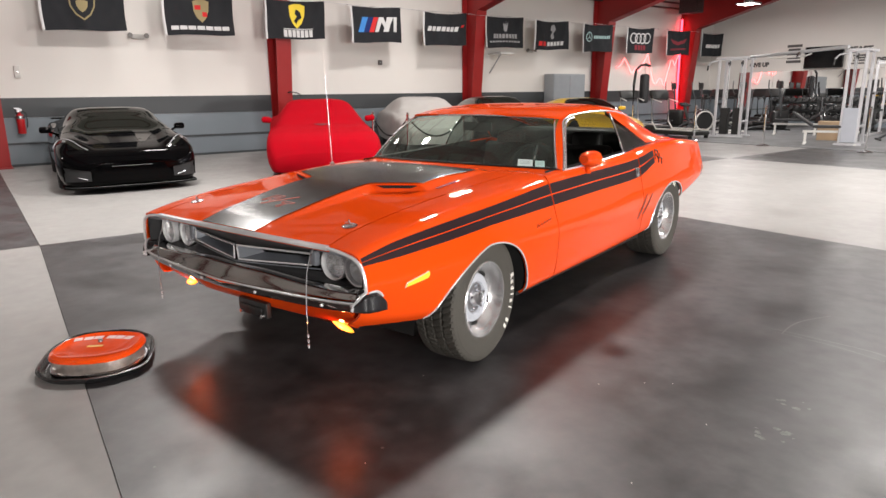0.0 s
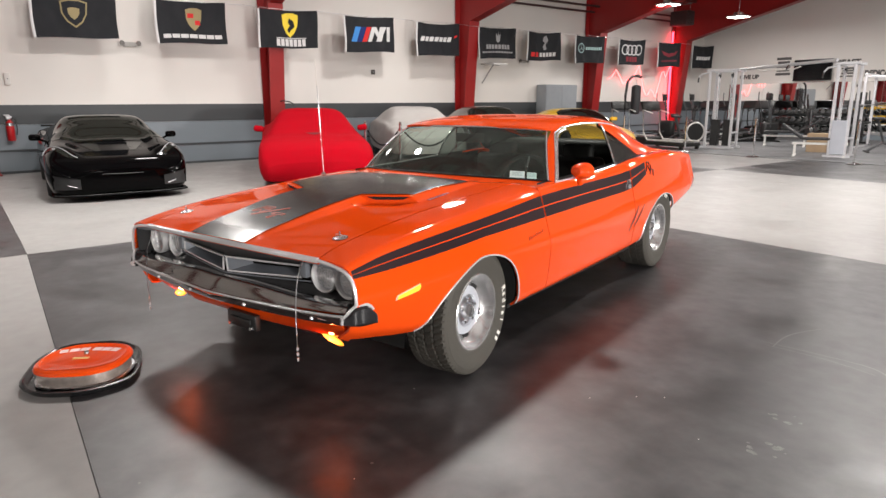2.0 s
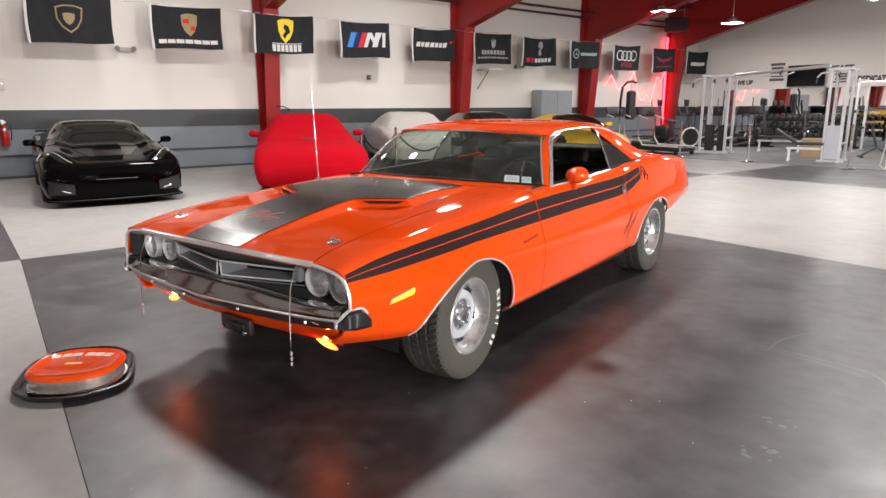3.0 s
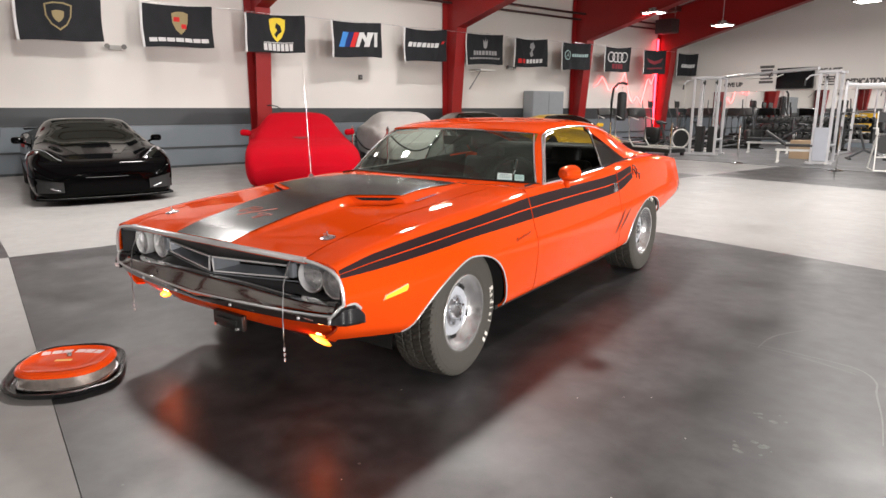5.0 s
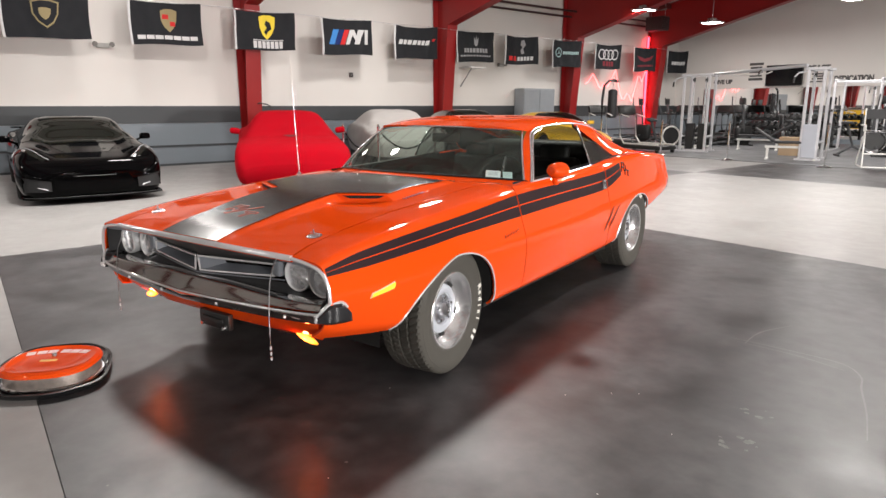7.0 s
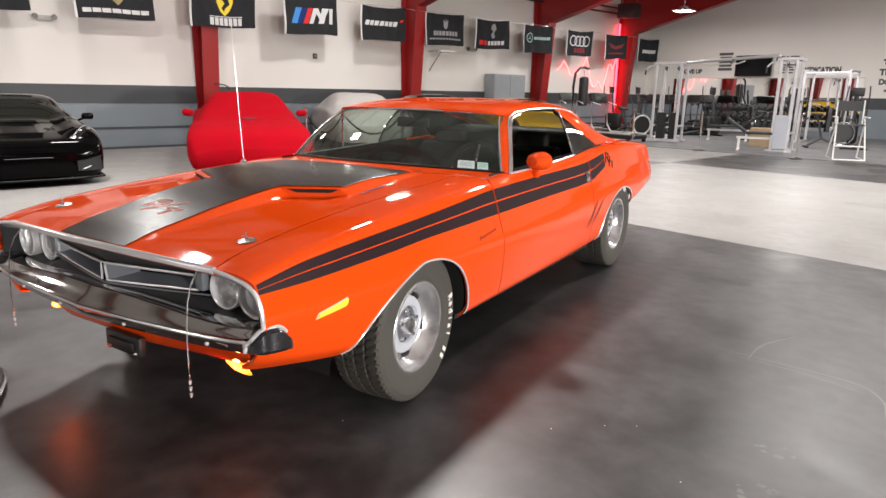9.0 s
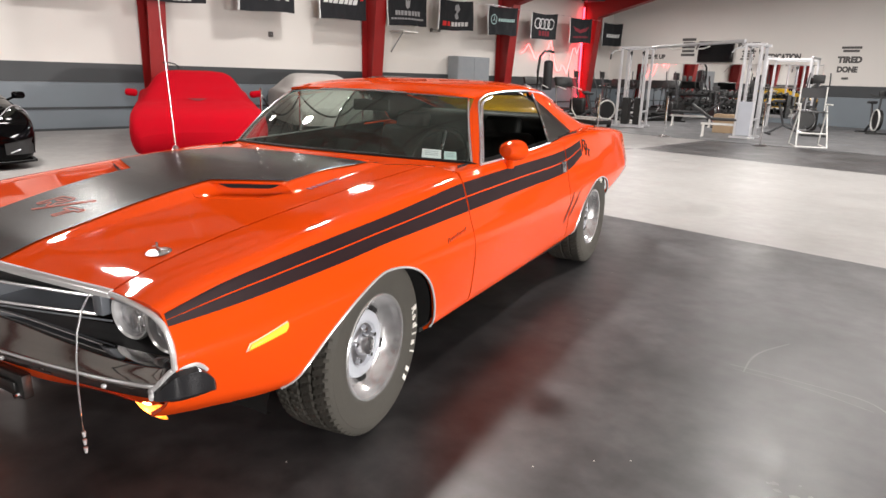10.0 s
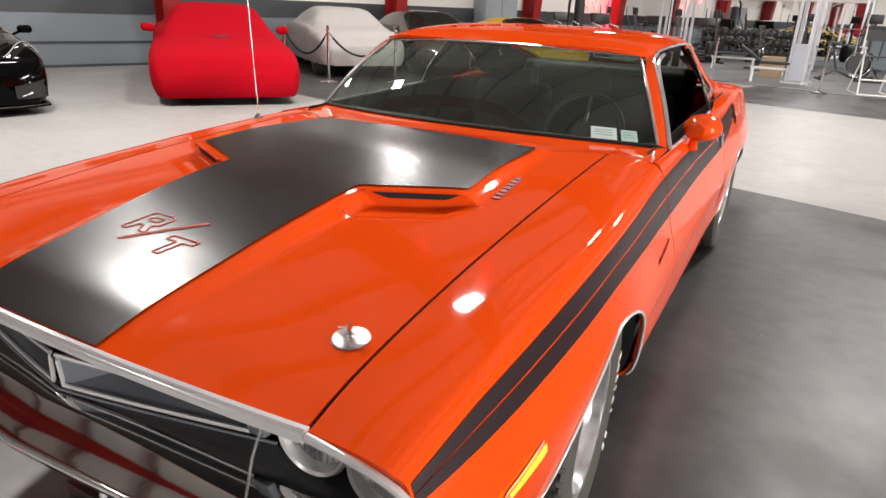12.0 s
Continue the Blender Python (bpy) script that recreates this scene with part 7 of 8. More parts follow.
part("tip", rod(B(), (0.0, -0.22, 0.02), (0.02, -0.12, 0.0), 0.016, seg=8), WHITE_STEEL, hk)


def stanchion(u, v, name="rope_post", group="rope posts"):
    th = thing(name, "polished steel barrier post on a round base", "barrier post", room(u, v), group)
    bm = B()
    lathe(bm, [(0.0, 0.0), (0.165, 0.0), (0.17, 0.012), (0.15, 0.025), (0.05, 0.045), (0.025, 0.055)], 28, pose(0, 0, 0, 0, -90, 0))
    part("base", bm, CHROME, th)
    part("post", rod(B(), (0, 0, 0.04), (0, 0, 0.93), 0.025, seg=16), CHROME, th)
    bm = B()
    lathe(bm, [(0.025, 0.92), (0.036, 0.925), (0.036, 0.95), (0.02, 0.965), (0.026, 0.985), (0.015, 1.0), (0, 1.005)], 18, pose(0, 0, 0, 0, -90, 0))
    part("cap", bm, CHROME, th)


POSTS = [(-9.6, 5.75), (-8.45, 5.95), (-7.8, 7.0), (-7.2, 8.4)]
for u, v in POSTS:
    stanchion(u, v)
ROPE = cloth("black velvet rope", (0.012, 0.011, 0.012))
for (u0, v0), (u1, v1) in zip(POSTS, POSTS[1:]):
    th = thing("barrier_rope", "black velvet rope hanging between posts", "rope", ROOM, "barrier ropes")
    pts = [(mix(u0, u1, k / 14), mix(v0, v1, k / 14), 0.90 - 0.42 * (1 - (2 * k / 14 - 1) ** 2)) for k in range(15)]
    part("rope", tube(B(), pts[1:-1], 0.019, 8), ROPE, th)
    part("hook", tube(B(), pts[:2], 0.012, 8), CHROME, th)
    part("hook", tube(B(), pts[-2:], 0.012, 8), CHROME, th)
for u, v in ((-9.2, 14.7), (-6.95, 14.5), (-4.92, 14.35), (-2.54, 14.2)):
    stanchion(u, v)

# ---- gym behind the barrier ----
SILVER_TUBE = surface("silver powder-coated tube", (0.62, 0.62, 0.64), 0.35, 0.3, vary=0.06)
WHITE_TUBE = surface("white enamel tube", (0.72, 0.71, 0.68), 0.35, vary=0.05)
PLATE_GREY = surface("light grey shroud", (0.45, 0.47, 0.52), 0.4, vary=0.05)
BLACK_PAD = surface("black upholstery", (0.018, 0.018, 0.02), 0.55, vary=0.2, bump=0.05)
CARD = surface("brown cardboard", (0.46, 0.33, 0.21), 0.8, vary=0.08, scale=3)

# mirror panes on the end wall
for k in range(5):
    a, c = mix(-11.368, -4.269, k / 5), mix(-11.368, -4.269, (k + 1) / 5)
    th = thing("wall_mirror", "large frameless mirror pane on the gym wall", "mirror", ROOM, "mirror panes")
    part("pane", box(B(), a + 0.004, c - 0.004, VB - 0.046, VB - 0.034, 0.18, 2.07, 0.002, 1), MIRROR, th)
    for x in (a + 0.3, c - 0.3):
        part("clip", box(B(), x - 0.02, x + 0.02, VB - 0.052, VB - 0.046, 2.05, 2.075), STEEL, th)
tv = thing("television", "switched-off flat black television on the gym wall", "television", room(-8.1, VB - 0.10, 2.528))
part("screen", box(B(), -0.66, 0.66, -0.035, -0.03, -0.36, 0.36, 0.002, 1), surface("black screen", (0.004, 0.004, 0.005), 0.12, bump=0), tv)
part("case", box(B(), -0.69, 0.69, -0.03, 0.02, -0.39, 0.39, 0.008), BLACK, tv)
part("mount", box(B(), -0.2, 0.2, 0.02, 0.098, -0.2, 0.2), STEEL, tv)
INK = surface("charcoal wall lettering", (0.085, 0.08, 0.078), 0.6, vary=0.1)


def lettering(text, u, z, size, width, label):
    cu = bpy.data.curves.new("lettering", "FONT")
    cu.body, cu.size, cu.align_x, cu.extrude = text, size, "CENTER", 0.003
    cu.offset = 0.016 * size / 0.25
    tmp = new("lettering_curve", cu)
    bpy.context.view_layer.update()
    me = bpy.data.meshes.new_from_object(tmp)
    bpy.data.objects.remove(tmp)
    xs = [v.co.x for v in me.vertices]
    k = width / (max(xs) - min(xs))
    me.transform(Matrix.Diagonal((k, 1, 1, 1)))
    me.materials.clear()
    th = thing("wall_lettering", label, "sign", room(u, VB - 0.005, z))
    part("letters", me, INK, th, m=pose(0, 0, 0, 90, 0, 0))
    return th


lettering("DEDICATION", -5.72, 2.236, 0.29, 1.28, "charcoal word DEDICATION painted on the white gym wall")
lettering("BEAST", -6.931, 2.674, 0.25, 0.80, "charcoal word BEAST painted on the white gym wall")
lettering("GIVE UP", -10.585, 2.277, 0.22, 0.80, "charcoal words GIVE UP painted on the white gym wall")
lettering("TIRED", -3.538, 2.152, 0.27, 0.74, "charcoal word TIRED painted on the white gym wall")
lettering("DONE", -3.57, 1.839, 0.25, 0.62, "charcoal word DONE painted on the white gym wall")


def sign_bars(u, z, w, lines, h, label):
    th = thing("wall_sign", label, "sign", room(u, VB - 0.004, z))
    for k in range(lines):
        ww = w * (1.0, 0.82, 0.94, 0.88, 1.0)[k % 5]
        part("bar", box(B(), -ww / 2, ww / 2, -0.004, 0, -k * h * 1.45 - h, -k * h * 1.45, 0.001, 1), INK, th)


sign_bars(-9.249, 3.05, 0.56, 5, 0.10, "charcoal lettering lines painted beside the television")
sign_bars(-3.538, 2.674, 0.60, 2, 0.075, "charcoal lettering lines painted on the wall")
sign_bars(-6.889, 2.57, 0.50, 3, 0.06, "charcoal emblem lines painted on the wall")
sign_bars(-6.931, 2.288, 0.5, 1, 0.05, "charcoal line painted on the wall")
pl = thing("wall_plate", "small dark plate on the gym wall", "plate", room(-3.59, VB - 0.002, 1.63))
part("face", box(B(), -0.10, 0.10, -0.02, 0, -0.035, 0.035, 0.004, 1), INK, pl)
part("screw", rod(B(), (0.07, -0.024, 0), (0.07, -0.02, 0), 0.006, seg=8), STEEL, pl)

# red neon: pulse line on the wall and an upright tube on the corner column
pulse = [(18.15, 2.24), (18.30, 2.28), (18.57, 2.58), (18.85, 2.30), (19.0, 2.08), (19.12, 2.06), (19.25, 2.22), (19.38, 2.24), (19.5, 2.10), (19.97, 2.76), (20.35, 1.85), (20.5, 1.66), (20.62, 1.66), (20.8, 1.88), (20.95, 1.82), (21.14, 1.55), (21.5, 2.56), (21.62, 2.58), (21.77, 2.36), (22.05, 2.88)]
ne = thing("neon_sign", "pink-red neon pulse line on the white wall", "neon sign", ROOM)
part("tube", tube(B(), [(UA + 0.09, v, z) for v, z in pulse], 0.017, 8), NEON_PINK, ne, "lit pink-red tube")
for v, z in pulse[2::5]:
    part("standoff", rod(B(), (UA, v, z - 0.02), (UA + 0.08, v, z), 0.012, seg=6), STEEL, ne)
nt = thing("neon_tube", "upright red neon tube on the red corner column", "neon tube", ROOM)
for k in range(2):
    z0, z1 = (0.35, 2.85) if k == 0 else (3.0, 4.15)
    part("tube", rod(B(), (UA + 0.12, 22.03, z0), (UA + 0.12, 22.03, z1), 0.04, seg=10), NEON, nt, "lit red tube")
part("socket", box(B(), UA + 0.07, UA + 0.17, 21.99, 22.07, 0.25, 0.35, 0.01), BLACK, nt)


def lamp_of(name, u, v, z, su, sz, watts, turn):
    data = bpy.data.lights.new(name, "AREA")
    data.shape, data.size, data.size_y, data.energy, data.color = "RECTANGLE", su, sz, watts, (1.0, 0.05, 0.06)
    ob = new(name, data)
    ob.matrix_basis = room(u, v, z) @ turn
    return ob


# the neon tube's own light
lamp_of("neon_light", UA + 0.30, 21.98, 2.2, 0.06, 3.4, 7, pose(0, 0, 0, 90, 0, 180))

# cable crossover: two stations and a bridge
def station(u, v, turn, shroud, hw):
    th = thing("cable_station", "silver cable machine tower with dark weight stacks", "gym machine", room(u, v, 0, turn), "cable towers")
    H = 2.25
    for x, y in ((-hw, -0.35), (hw, -0.35), (-hw, 0.35), (hw, 0.35)):
        part("upright", box(B(), x - 0.035, x + 0.035, y - 0.03, y + 0.03, 0.0, H, 0.008, 1), SILVER_TUBE, th)
    for y in (-0.35, 0.35):
        part("top_beam", box(B(), -hw - 0.1, hw + 0.1, y - 0.035, y + 0.035, H, H + 0.07, 0.01, 1), SILVER_TUBE, th)
        part("foot", box(B(), -hw - 0.12, hw + 0.12, y - 0.035, y + 0.035, 0.0, 0.06, 0.01, 1), SILVER_TUBE, th)
    for x in (-hw, hw):
        part("cross_beam", box(B(), x - 0.03, x + 0.03, -0.32, 0.32, H, H + 0.06, 0.008, 1), SILVER_TUBE, th)
        part("cross_beam", box(B(), x - 0.03, x + 0.03, -0.32, 0.32, 0.45, 0.50, 0.008, 1), SILVER_TUBE, th)
    for x in (-hw * 0.5, hw * 0.5):
        for y in (-0.06, 0.06):
            part("guide_rod", rod(B(), (x, y, 0.05), (x, y, H), 0.012, seg=8), SILVER_TUBE, th)
        st = part("weight_block", box(B(), x - hw * 0.3, x + hw * 0.3, -0.12, 0.12, 0.08, 0.86, 0.006, 1), BLACK, th, "dark weight plates")
        part("pulley", rod(B(), (x - 0.02, 0, H - 0.10), (x + 0.02, 0, H - 0.10), 0.075, seg=20), BLACK, th)
        part("cable", rod(B(), (x, 0.02, 0.86), (x, 0.02, H - 0.05), 0.005, seg=6), BLACK, th)
    if shroud:
        part("shroud", box(B(), -hw * 0.9, hw * 0.9, -0.40, -0.37, 0.08, 0.92, 0.01, 1), PLATE_GREY, th, "light grey shroud")
    arm = part("handle_arm", tube(B(), [(-hw, -0.35, H - 0.02), (-hw - 0.22, -0.40, H - 0.06), (-hw - 0.30, -0.42, H - 0.16)], 0.02, 8), SILVER_TUBE, th)
    part("grip", rod(B(), (-hw - 0.30, -0.42, H - 0.16), (-hw - 0.31, -0.43, H - 0.30), 0.024, seg=8), BLACK, arm)
    return th


station(-7.25, 16.85, 14, False, 0.36)
station(-3.60, 16.1, 10, True, 0.18)
br = thing("pull_up_bridge", "silver overhead beam joining the two cable towers", "gym machine", ROOM)
part("beam", rod(B(), (-6.75, 16.75, 2.30), (-3.70, 15.55, 2.36), 0.042, seg=12), SILVER_TUBE, br)
part("bar", tube(B(), [(-6.0, 16.2, 2.25), (-5.8, 16.1, 2.20), (-4.8, 15.75, 2.20), (-4.6, 15.65, 2.25)], 0.018, 8), WHITE_TUBE, br)
part("bar_knob", rod(B(), (-5.0, 15.9, 2.30), (-5.0, 15.8, 2.20), 0.035, seg=10), CHROME, br)


def bench(u, v, turn, label="black padded workout bench on a pale steel frame"):
    th = thing("workout_bench", label, "bench", room(u, v, 0, turn), "benches")
    part("pad", box(B(), -0.60, 0.40, -0.14, 0.14, 0.42, 0.49, 0.025, 2), BLACK_PAD, th)
    part("back_pad", box(B(), 0, 0.60, -0.14, 0.14, 0, 0.07, 0.025, 2, m=pose(0.42, 0, 0.44, 0, -35, 0)), BLACK_PAD, th)
    part("spine", box(B(), -0.62, 0.62, -0.03, 0.03, 0.30, 0.36, 0.008, 1), WHITE_TUBE, th)
    for x in (-0.55, 0.55):
        part("leg", box(B(), x - 0.03, x + 0.03, -0.03, 0.03, 0.0, 0.34, 0.006, 1), WHITE_TUBE, th)
        part("foot", box(B(), x - 0.03, x + 0.03, -0.28, 0.28, 0.0, 0.05, 0.01, 1), WHITE_TUBE, th)


bench(-3.95, 15.75, 200)
bench(-6.3, 18.9, 20)
bench(-8.3, 18.7, 100)

# treadmill-like platform with a pale rim
DARK_TUBE = surface("dark grey machine tube", (0.055, 0.057, 0.06), 0.4, 0.2, vary=0.1)


def treadmill(u, v, turn, rails=None, label="black treadmill with pale side rails"):
    th = thing("treadmill", label, "treadmill", room(u, v, 0, turn), "cardio machines")
    part("deck", box(B(), -0.95, 0.75, -0.36, 0.36, 0.10, 0.22, 0.03, 2), BLACK, th)
    part("belt", box(B(), -0.90, 0.55, -0.24, 0.24, 0.222, 0.23), RUBBER, th)
    part("hood", box(B(), 0.50, 0.95, -0.36, 0.36, 0.10, 0.34, 0.06, 3), BLACK, th)
    for s in (1, -1):
        part("side_rail", tube(B(), [(-0.9, s * 0.35, 0.25), (0.45, s * 0.35, 0.25), (0.62, s * 0.35, 0.45), (0.70, s * 0.35, 1.15), (0.30, s * 0.35, 1.05)], 0.022 if rails is None else 0.032, 8), rails or WHITE_TUBE, th)
        part("foot", box(B(), -0.9, -0.8, s * 0.34 - 0.03, s * 0.34 + 0.03, 0.0, 0.10), BLACK, th)
        part("foot", box(B(), 0.6, 0.7, s * 0.34 - 0.03, s * 0.34 + 0.03, 0.0, 0.10), BLACK, th)
    part("console", box(B(), -0.05, 0.05, -0.36, 0.36, 0, 0.30, 0.03, 2, m=pose(0.68, 0, 1.12, 0, 20, 0)), BLACK, th)


def bike(u, v, turn, fan):
    th = thing("exercise_bike", "dark exercise bike with a round flywheel", "exercise bike", room(u, v, 0, turn), "cardio machines")
    for x in (-0.45, 0.45):
        part("foot", box(B(), x - 0.03, x + 0.03, -0.28, 0.28, 0.0, 0.06, 0.012, 1), BLACK, th)
    part("spine", tube(B(), [(-0.45, 0, 0.05), (-0.1, 0, 0.28), (0.45, 0, 0.05)], 0.035, 8), DARK_TUBE, th)
    part("seat_post", rod(B(), (-0.08, 0, 0.25), (-0.28, 0, 0.90), 0.03, seg=10), DARK_TUBE, th)
    part("saddle", box(B(), -0.42, -0.14, -0.11, 0.11, 0.88, 0.96, 0.035, 3), BLACK_PAD, th)
    bm = B()
    rod(bm, (0.38, -0.05, 0.42), (0.38, 0.05, 0.42), 0.30 if fan else 0.24, seg=32)
    part("flywheel", bm, BLACK, th)
    bm = B()
    tube(bm, [(0.38 + 0.30 * math.cos(2 * math.pi * k / 28), -0.06, 0.42 + 0.30 * math.sin(2 * math.pi * k / 28)) for k in range(28)], 0.025 if fan else 0.012, 6, closed=True)
    part("guard", bm, WHITE_TUBE if fan else STEEL, th)
    part("bar_post", rod(B(), (0.30, 0, 0.30), (0.36, 0, 1.10), 0.03, seg=10), DARK_TUBE, th)
    part("handlebar", tube(B(), [(0.20, -0.25, 1.16), (0.36, -0.22, 1.12), (0.38, 0, 1.10), (0.36, 0.22, 1.12), (0.20, 0.25, 1.16)], 0.017, 8), BLACK, th)
    part("display", box(B(), 0.36, 0.40, -0.10, 0.10, 1.12, 1.26, 0.015, 2), BLACK, th)


def elliptical(u, v, turn):
    th = thing("elliptical_trainer", "dark elliptical trainer with tall handles", "elliptical trainer", room(u, v, 0, turn), "cardio machines")
    part("base", box(B(), -0.9, 0.8, -0.05, 0.05, 0.03, 0.12, 0.015, 1), BLACK, th)
    for x in (-0.85, 0.75):
        part("foot", box(B(), x - 0.04, x + 0.04, -0.32, 0.32, 0.0, 0.06, 0.01, 1), BLACK, th)
    part("housing", box(B(), 0.25, 0.85, -0.14, 0.14, 0.10, 0.70, 0.10, 3), BLACK, th)
    part("mast", rod(B(), (0.55, 0, 0.60), (0.45, 0, 1.45), 0.04, seg=10), DARK_TUBE, th)
    part("console", box(B(), 0.40, 0.46, -0.16, 0.16, 1.42, 1.66, 0.03, 2), BLACK, th)
    for s in (1, -1):
        part("handle", tube(B(), [(0.42, s * 0.26, 0.5), (0.38, s * 0.28, 1.1), (0.22, s * 0.27, 1.45), (0.20, s * 0.25, 1.70)], 0.018, 8), DARK_TUBE, th)
        part("pedal_arm", rod(B(), (0.55, s * 0.22, 0.30), (-0.75, s * 0.22, 0.18 + 0.08 * s), 0.028, seg=8), DARK_TUBE, th)
        part("pedal", box(B(), -0.30, 0.10, s * 0.22 - 0.08, s * 0.22 + 0.08, 0.27, 0.31, 0.012, 1), BLACK, th)


treadmill(-8.25, 15.55, 172)
treadmill(-10.9, 17.3, 160)
for u, v in ((-10.9, 22.4), (-9.75, 22.5), (-10.4, 20.6), (-8.6, 21.2)):
    treadmill(u, v, 84, DARK_TUBE, "black treadmill with dark side rails")
bike(-8.75, 17.2, 60, True)
bike(-10.1, 19.2, 40, False)
elliptical(-11.6, 19.6, 10)
elliptical(-11.3, 20.9, 5)
elliptical(-9.9, 21.6, -20)
bike(-2.0, 21.8, -60, True)
bike(-9.2, 19.9, 70, False)
bike(-5.7, 19.4, 130, False)
elliptical(-8.0, 20.3, 60)
elliptical(-2.9, 19.2, 110)
bike(-3.3, 18.3, 30, False)
elliptical(-5.3, 21.4, 100)

bag = thing("heavy_bag", "black heavy bag hanging in a black stand", "heavy bag", room(-11.35, 18.1, 0))
bm = B()
lathe(bm, [(0.0, 0.95), (0.13, 0.955), (0.165, 1.0), (0.17, 1.5), (0.165, 1.92), (0.10, 1.97), (0, 1.98)], 24, pose(0, 0, 0, 0, -90, 0))
part("bag", bm, BLACK_PAD, bag)
part("chain", rod(B(), (0, 0, 1.97), (0, 0, 2.24), 0.012, seg=6), STEEL, bag)
part("stand", tube(B(), [(0, 0.25, 2.26), (0, 0.0, 2.30), (0, -0.25, 2.27), (0, -0.52, 2.10), (0, -0.60, 1.6), (0, -0.60, 0.03)], 0.045, 10), BLACK, bag)
part("stand_base", box(B(), -0.45, 0.45, -0.70, 0.35, 0.0, 0.06, 0.015, 1), BLACK, bag)

# dumbbell rack below the mirror
RK = 22.9
rk = thing("dumbbell_rack", "long black three-tier dumbbell rack", "rack", room(-7.4, RK, 0))
for x in (-1.7, 0, 1.7):
    part("upright", box(B(), x - 0.04, x + 0.04, -0.10, 0.30, 0.0, 1.0, 0.01, 1), BLACK, rk)
for k in range(3):
    part("shelf", box(B(), -1.78, 1.78, -0.17, 0.17, 0, 0.03, 0.005, 1, m=pose(0, -0.08 + 0.14 * k, 0.28 + 0.30 * k, -12, 0, 0)), BLACK, rk)
db = thing("dumbbell", "black rubber dumbbell with steel grip", "dumbbell", room(0, 0, 0), "dumbbells on the rack")
part("grip", rod(B(), (0, -0.07, 0), (0, 0.07, 0), 0.016, seg=8), STEEL, db)
for s in (1, -1):
    part("head", rod(B(), (0, s * 0.06, 0), (0, s * 0.16, 0), 0.075, 0.07, seg=12), BLACK, db)
first = True
for k in range(3):
    for i in range(15):
        m = room(-7.4 - 1.62 + 3.24 * i / 14, RK - 0.08 + 0.14 * k - 0.02, 0.28 + 0.30 * k + 0.112, 0) @ pose(0, 0, 0, -12, 0, 0)
        if first:
            db.matrix_basis = m
            first = False
        else:
            copy_thing(db, m)

# power rack with a barbell
pr = thing("power_rack", "light grey steel power rack", "gym machine", room(-4.1, 20.6, 0, 6))
for x in (-0.6, 0.6):
    for y in (-0.55, 0.55):
        part("upright", box(B(), x - 0.035, x + 0.035, y - 0.035, y + 0.035, 0.0, 2.12, 0.008, 1), SILVER_TUBE, pr)
    part("top_beam", box(B(), x - 0.035, x + 0.035, -0.6, 0.6, 2.12, 2.18, 0.008, 1), SILVER_TUBE, pr)
    part("foot", box(B(), x - 0.035, x + 0.035, -0.75, 0.75, 0.0, 0.06, 0.008, 1), SILVER_TUBE, pr)
    part("spotter_arm", box(B(), x - 0.03, x + 0.03, -0.5, 0.5, 0.70, 0.76, 0.008, 1), BLACK, pr)
for y in (-0.55, 0.55):
    part("cross_beam", box(B(), -0.6, 0.6, y - 0.03, y + 0.03, 2.06, 2.12, 0.008, 1), SILVER_TUBE, pr)
bb = thing("barbell", "chrome barbell with black plates on the rack", "barbell", room(-4.1, 20.0, 1.27, 6))
part("bar", rod(B(), (-1.1, 0, 0), (1.1, 0, 0), 0.015, seg=10), CHROME, bb)
for s in (1, -1):
    part("weight_plate", rod(B(), (s * 0.82, 0, 0), (s * 0.87, 0, 0), 0.20, seg=28), BLACK, bb)
    part("collar", rod(B(), (s * 0.88, 0, 0), (s * 0.93, 0, 0), 0.03, seg=12), CHROME, bb)
for x in (-0.6, 0.6):
    part("hook", box(B(), x - 0.02, x + 0.02, -0.62, -0.53, 1.20, 1.25, 0.006, 1), BLACK, pr)

bx = thing("cardboard_box", "plain brown cardboard box on the gym mat", "box", room(-4.62, 17.3, 0.012, 12))
part("carton", box(B(), -0.26, 0.26, -0.20, 0.20, 0.0, 0.50, 0.004, 1), CARD, bx)
for s in (1, -1):
    part("flap", box(B(), -0.26, 0.26, min(0.002 * s, 0.20 * s), max(0.002 * s, 0.20 * s), 0.50, 0.505, 0.001, 1), CARD, bx)
part("tape", box(B(), -0.262, 0.262, -0.025, 0.025, 0.5055, 0.507), surface("brown tape", (0.38, 0.26, 0.15), 0.3), bx)

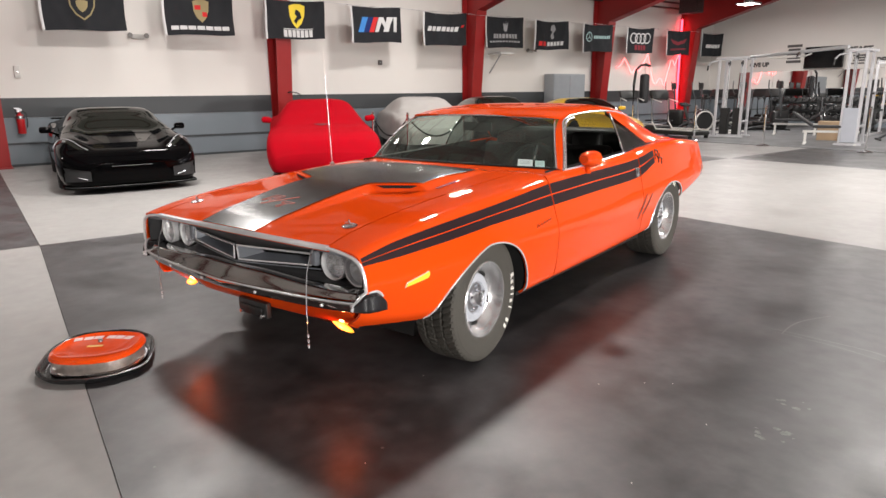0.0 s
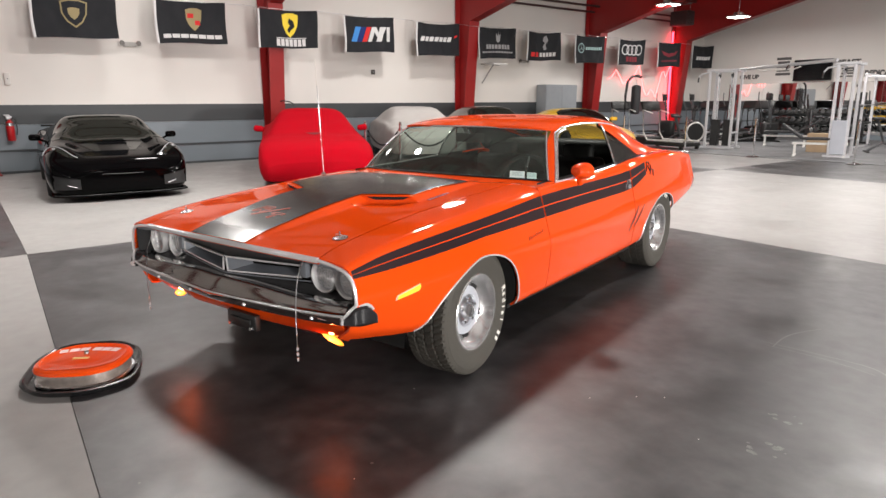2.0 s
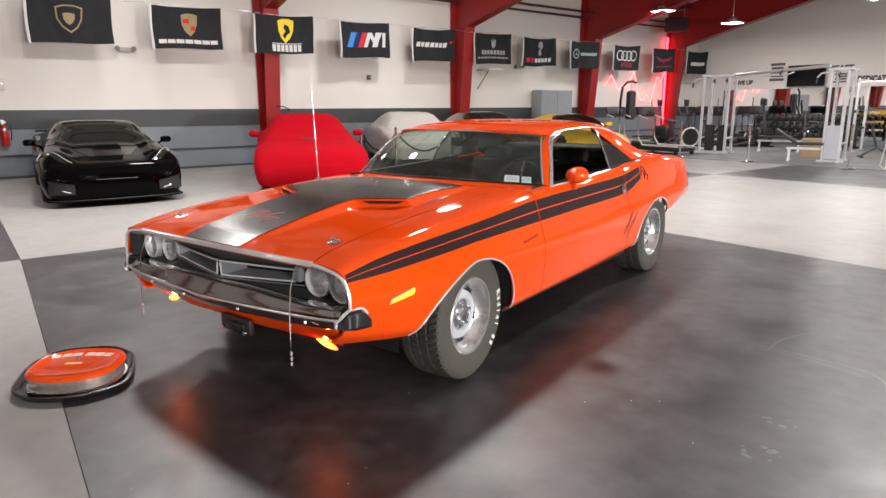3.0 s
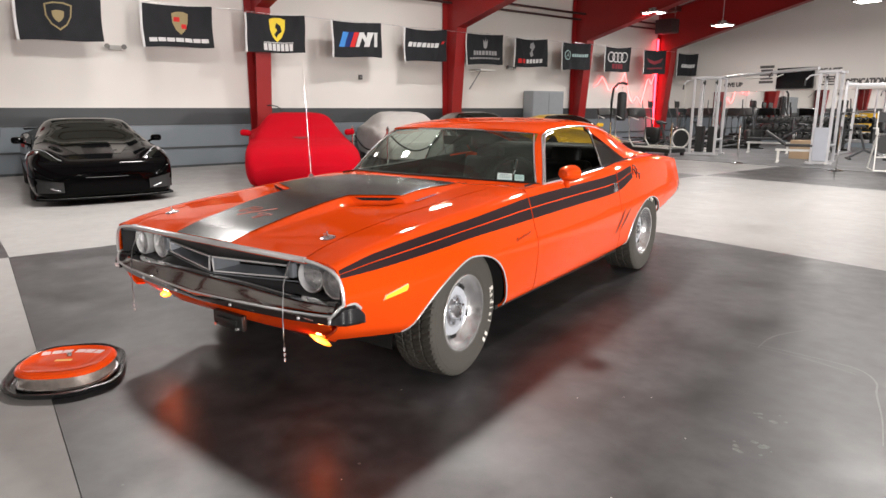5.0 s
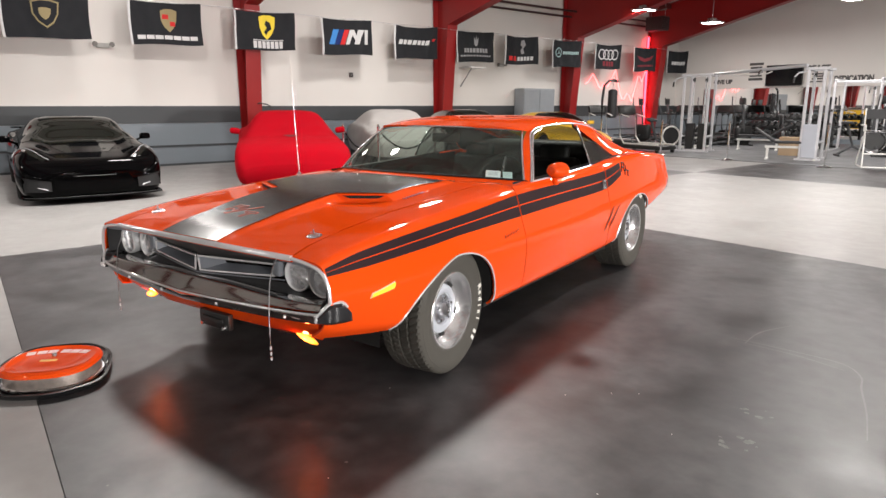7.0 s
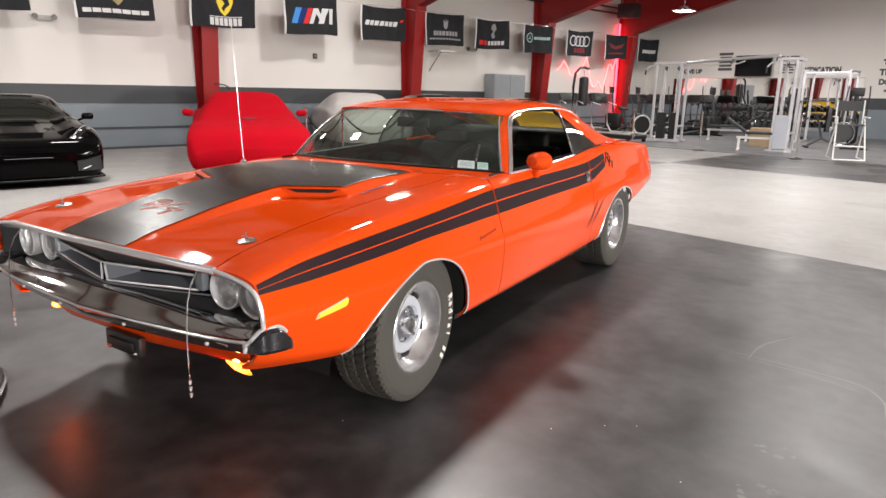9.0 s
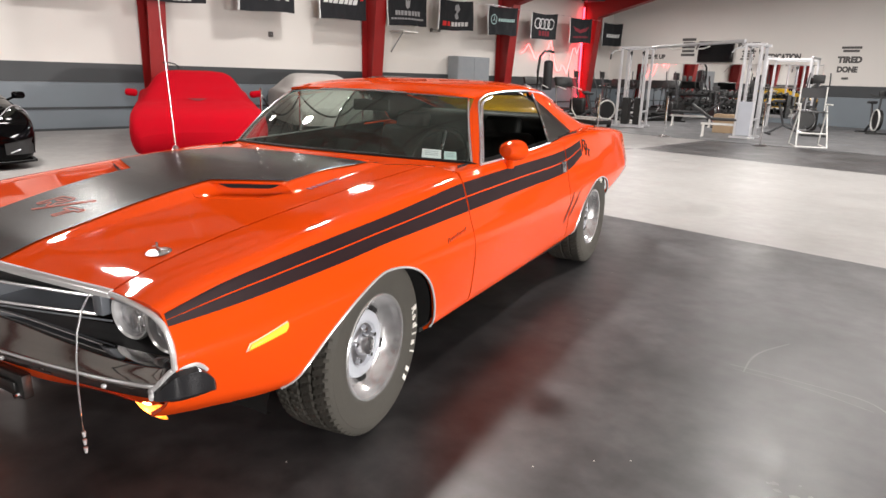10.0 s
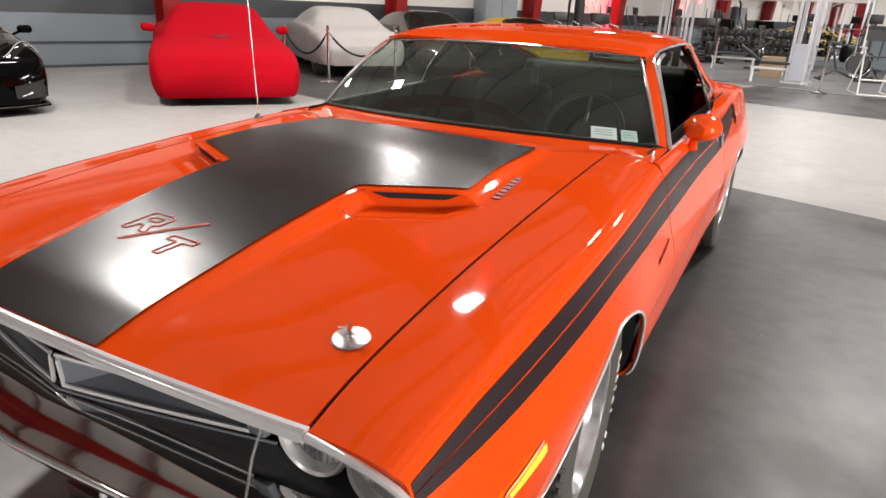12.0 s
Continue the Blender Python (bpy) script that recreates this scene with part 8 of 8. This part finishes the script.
# tall director's chair at the edge of the mat
ch = thing("director_chair", "tall folding chair with white tube legs and black sling", "chair", room(-1.86, 15.2, 0, 26))
for s in (1, -1):
    lg = s * 0.31
    part("front_leg", rod(B(), (lg, -0.46, 0.02), (lg * 0.86, -0.02, 0.92), 0.017, seg=8), WHITE_TUBE, ch)
    part("rear_leg", rod(B(), (lg, 0.44, 0.02), (lg * 0.86, -0.10, 0.86), 0.017, seg=8), WHITE_TUBE, ch)
    part("runner", rod(B(), (lg, -0.46, 0.018), (lg, 0.44, 0.018), 0.017, seg=8), WHITE_TUBE, ch)
    part("arm_rest", box(B(), lg - 0.03, lg + 0.03, -0.25, 0.22, 0.93, 0.96, 0.01, 1), WHITE_TUBE, ch)
    part("back_post", rod(B(), (lg * 0.86, 0.18, 0.80), (lg * 0.86, 0.24, 1.32), 0.015, seg=8), WHITE_TUBE, ch)
part("foot_bar", rod(B(), (-0.31, -0.46, 0.02), (0.31, -0.46, 0.02), 0.017, seg=8), WHITE_TUBE, ch)
part("foot_rest", box(B(), -0.28, 0.28, -0.36, -0.26, 0.30, 0.33, 0.008, 1), WHITE_TUBE, ch)
part("seat_sling", box(B(), -0.27, 0.27, -0.22, 0.22, 0.76, 0.78, 0.008, 1), BLACK_PAD, ch)
bm = B()
sheet(bm, lambda a, b: (mix(-0.27, 0.27, a), 0.21 + 0.03 * math.sin(math.pi * a) + 0.03 * b, mix(1.08, 1.30, b)), 10, 4)
sheet(bm, lambda a, b: (mix(-0.27, 0.27, a), 0.218 + 0.03 * math.sin(math.pi * a) + 0.03 * b, mix(1.08, 1.30, b)), 10, 4)
part("back_sling", bm, BLACK_PAD, ch)

uh = thing("unit_heater", "dark hanging unit heater under the roof", "heater", room(-11.2, 20.4, 4.15))
part("case", box(B(), -0.35, 0.35, -0.25, 0.25, 0, 0.5, 0.02), PIPE, uh)
for k in range(6):
    part("louvre", box(B(), 0.35, 0.38, -0.22, 0.22, 0.05 + 0.07 * k, 0.065 + 0.07 * k), BLACK, uh)
for s in (1, -1):
    part("hanger", rod(B(), (s * 0.3, 0, 0.5), (s * 0.3, 0, roof_z(-11.2) - 4.15), 0.01, seg=6), STEEL, uh)
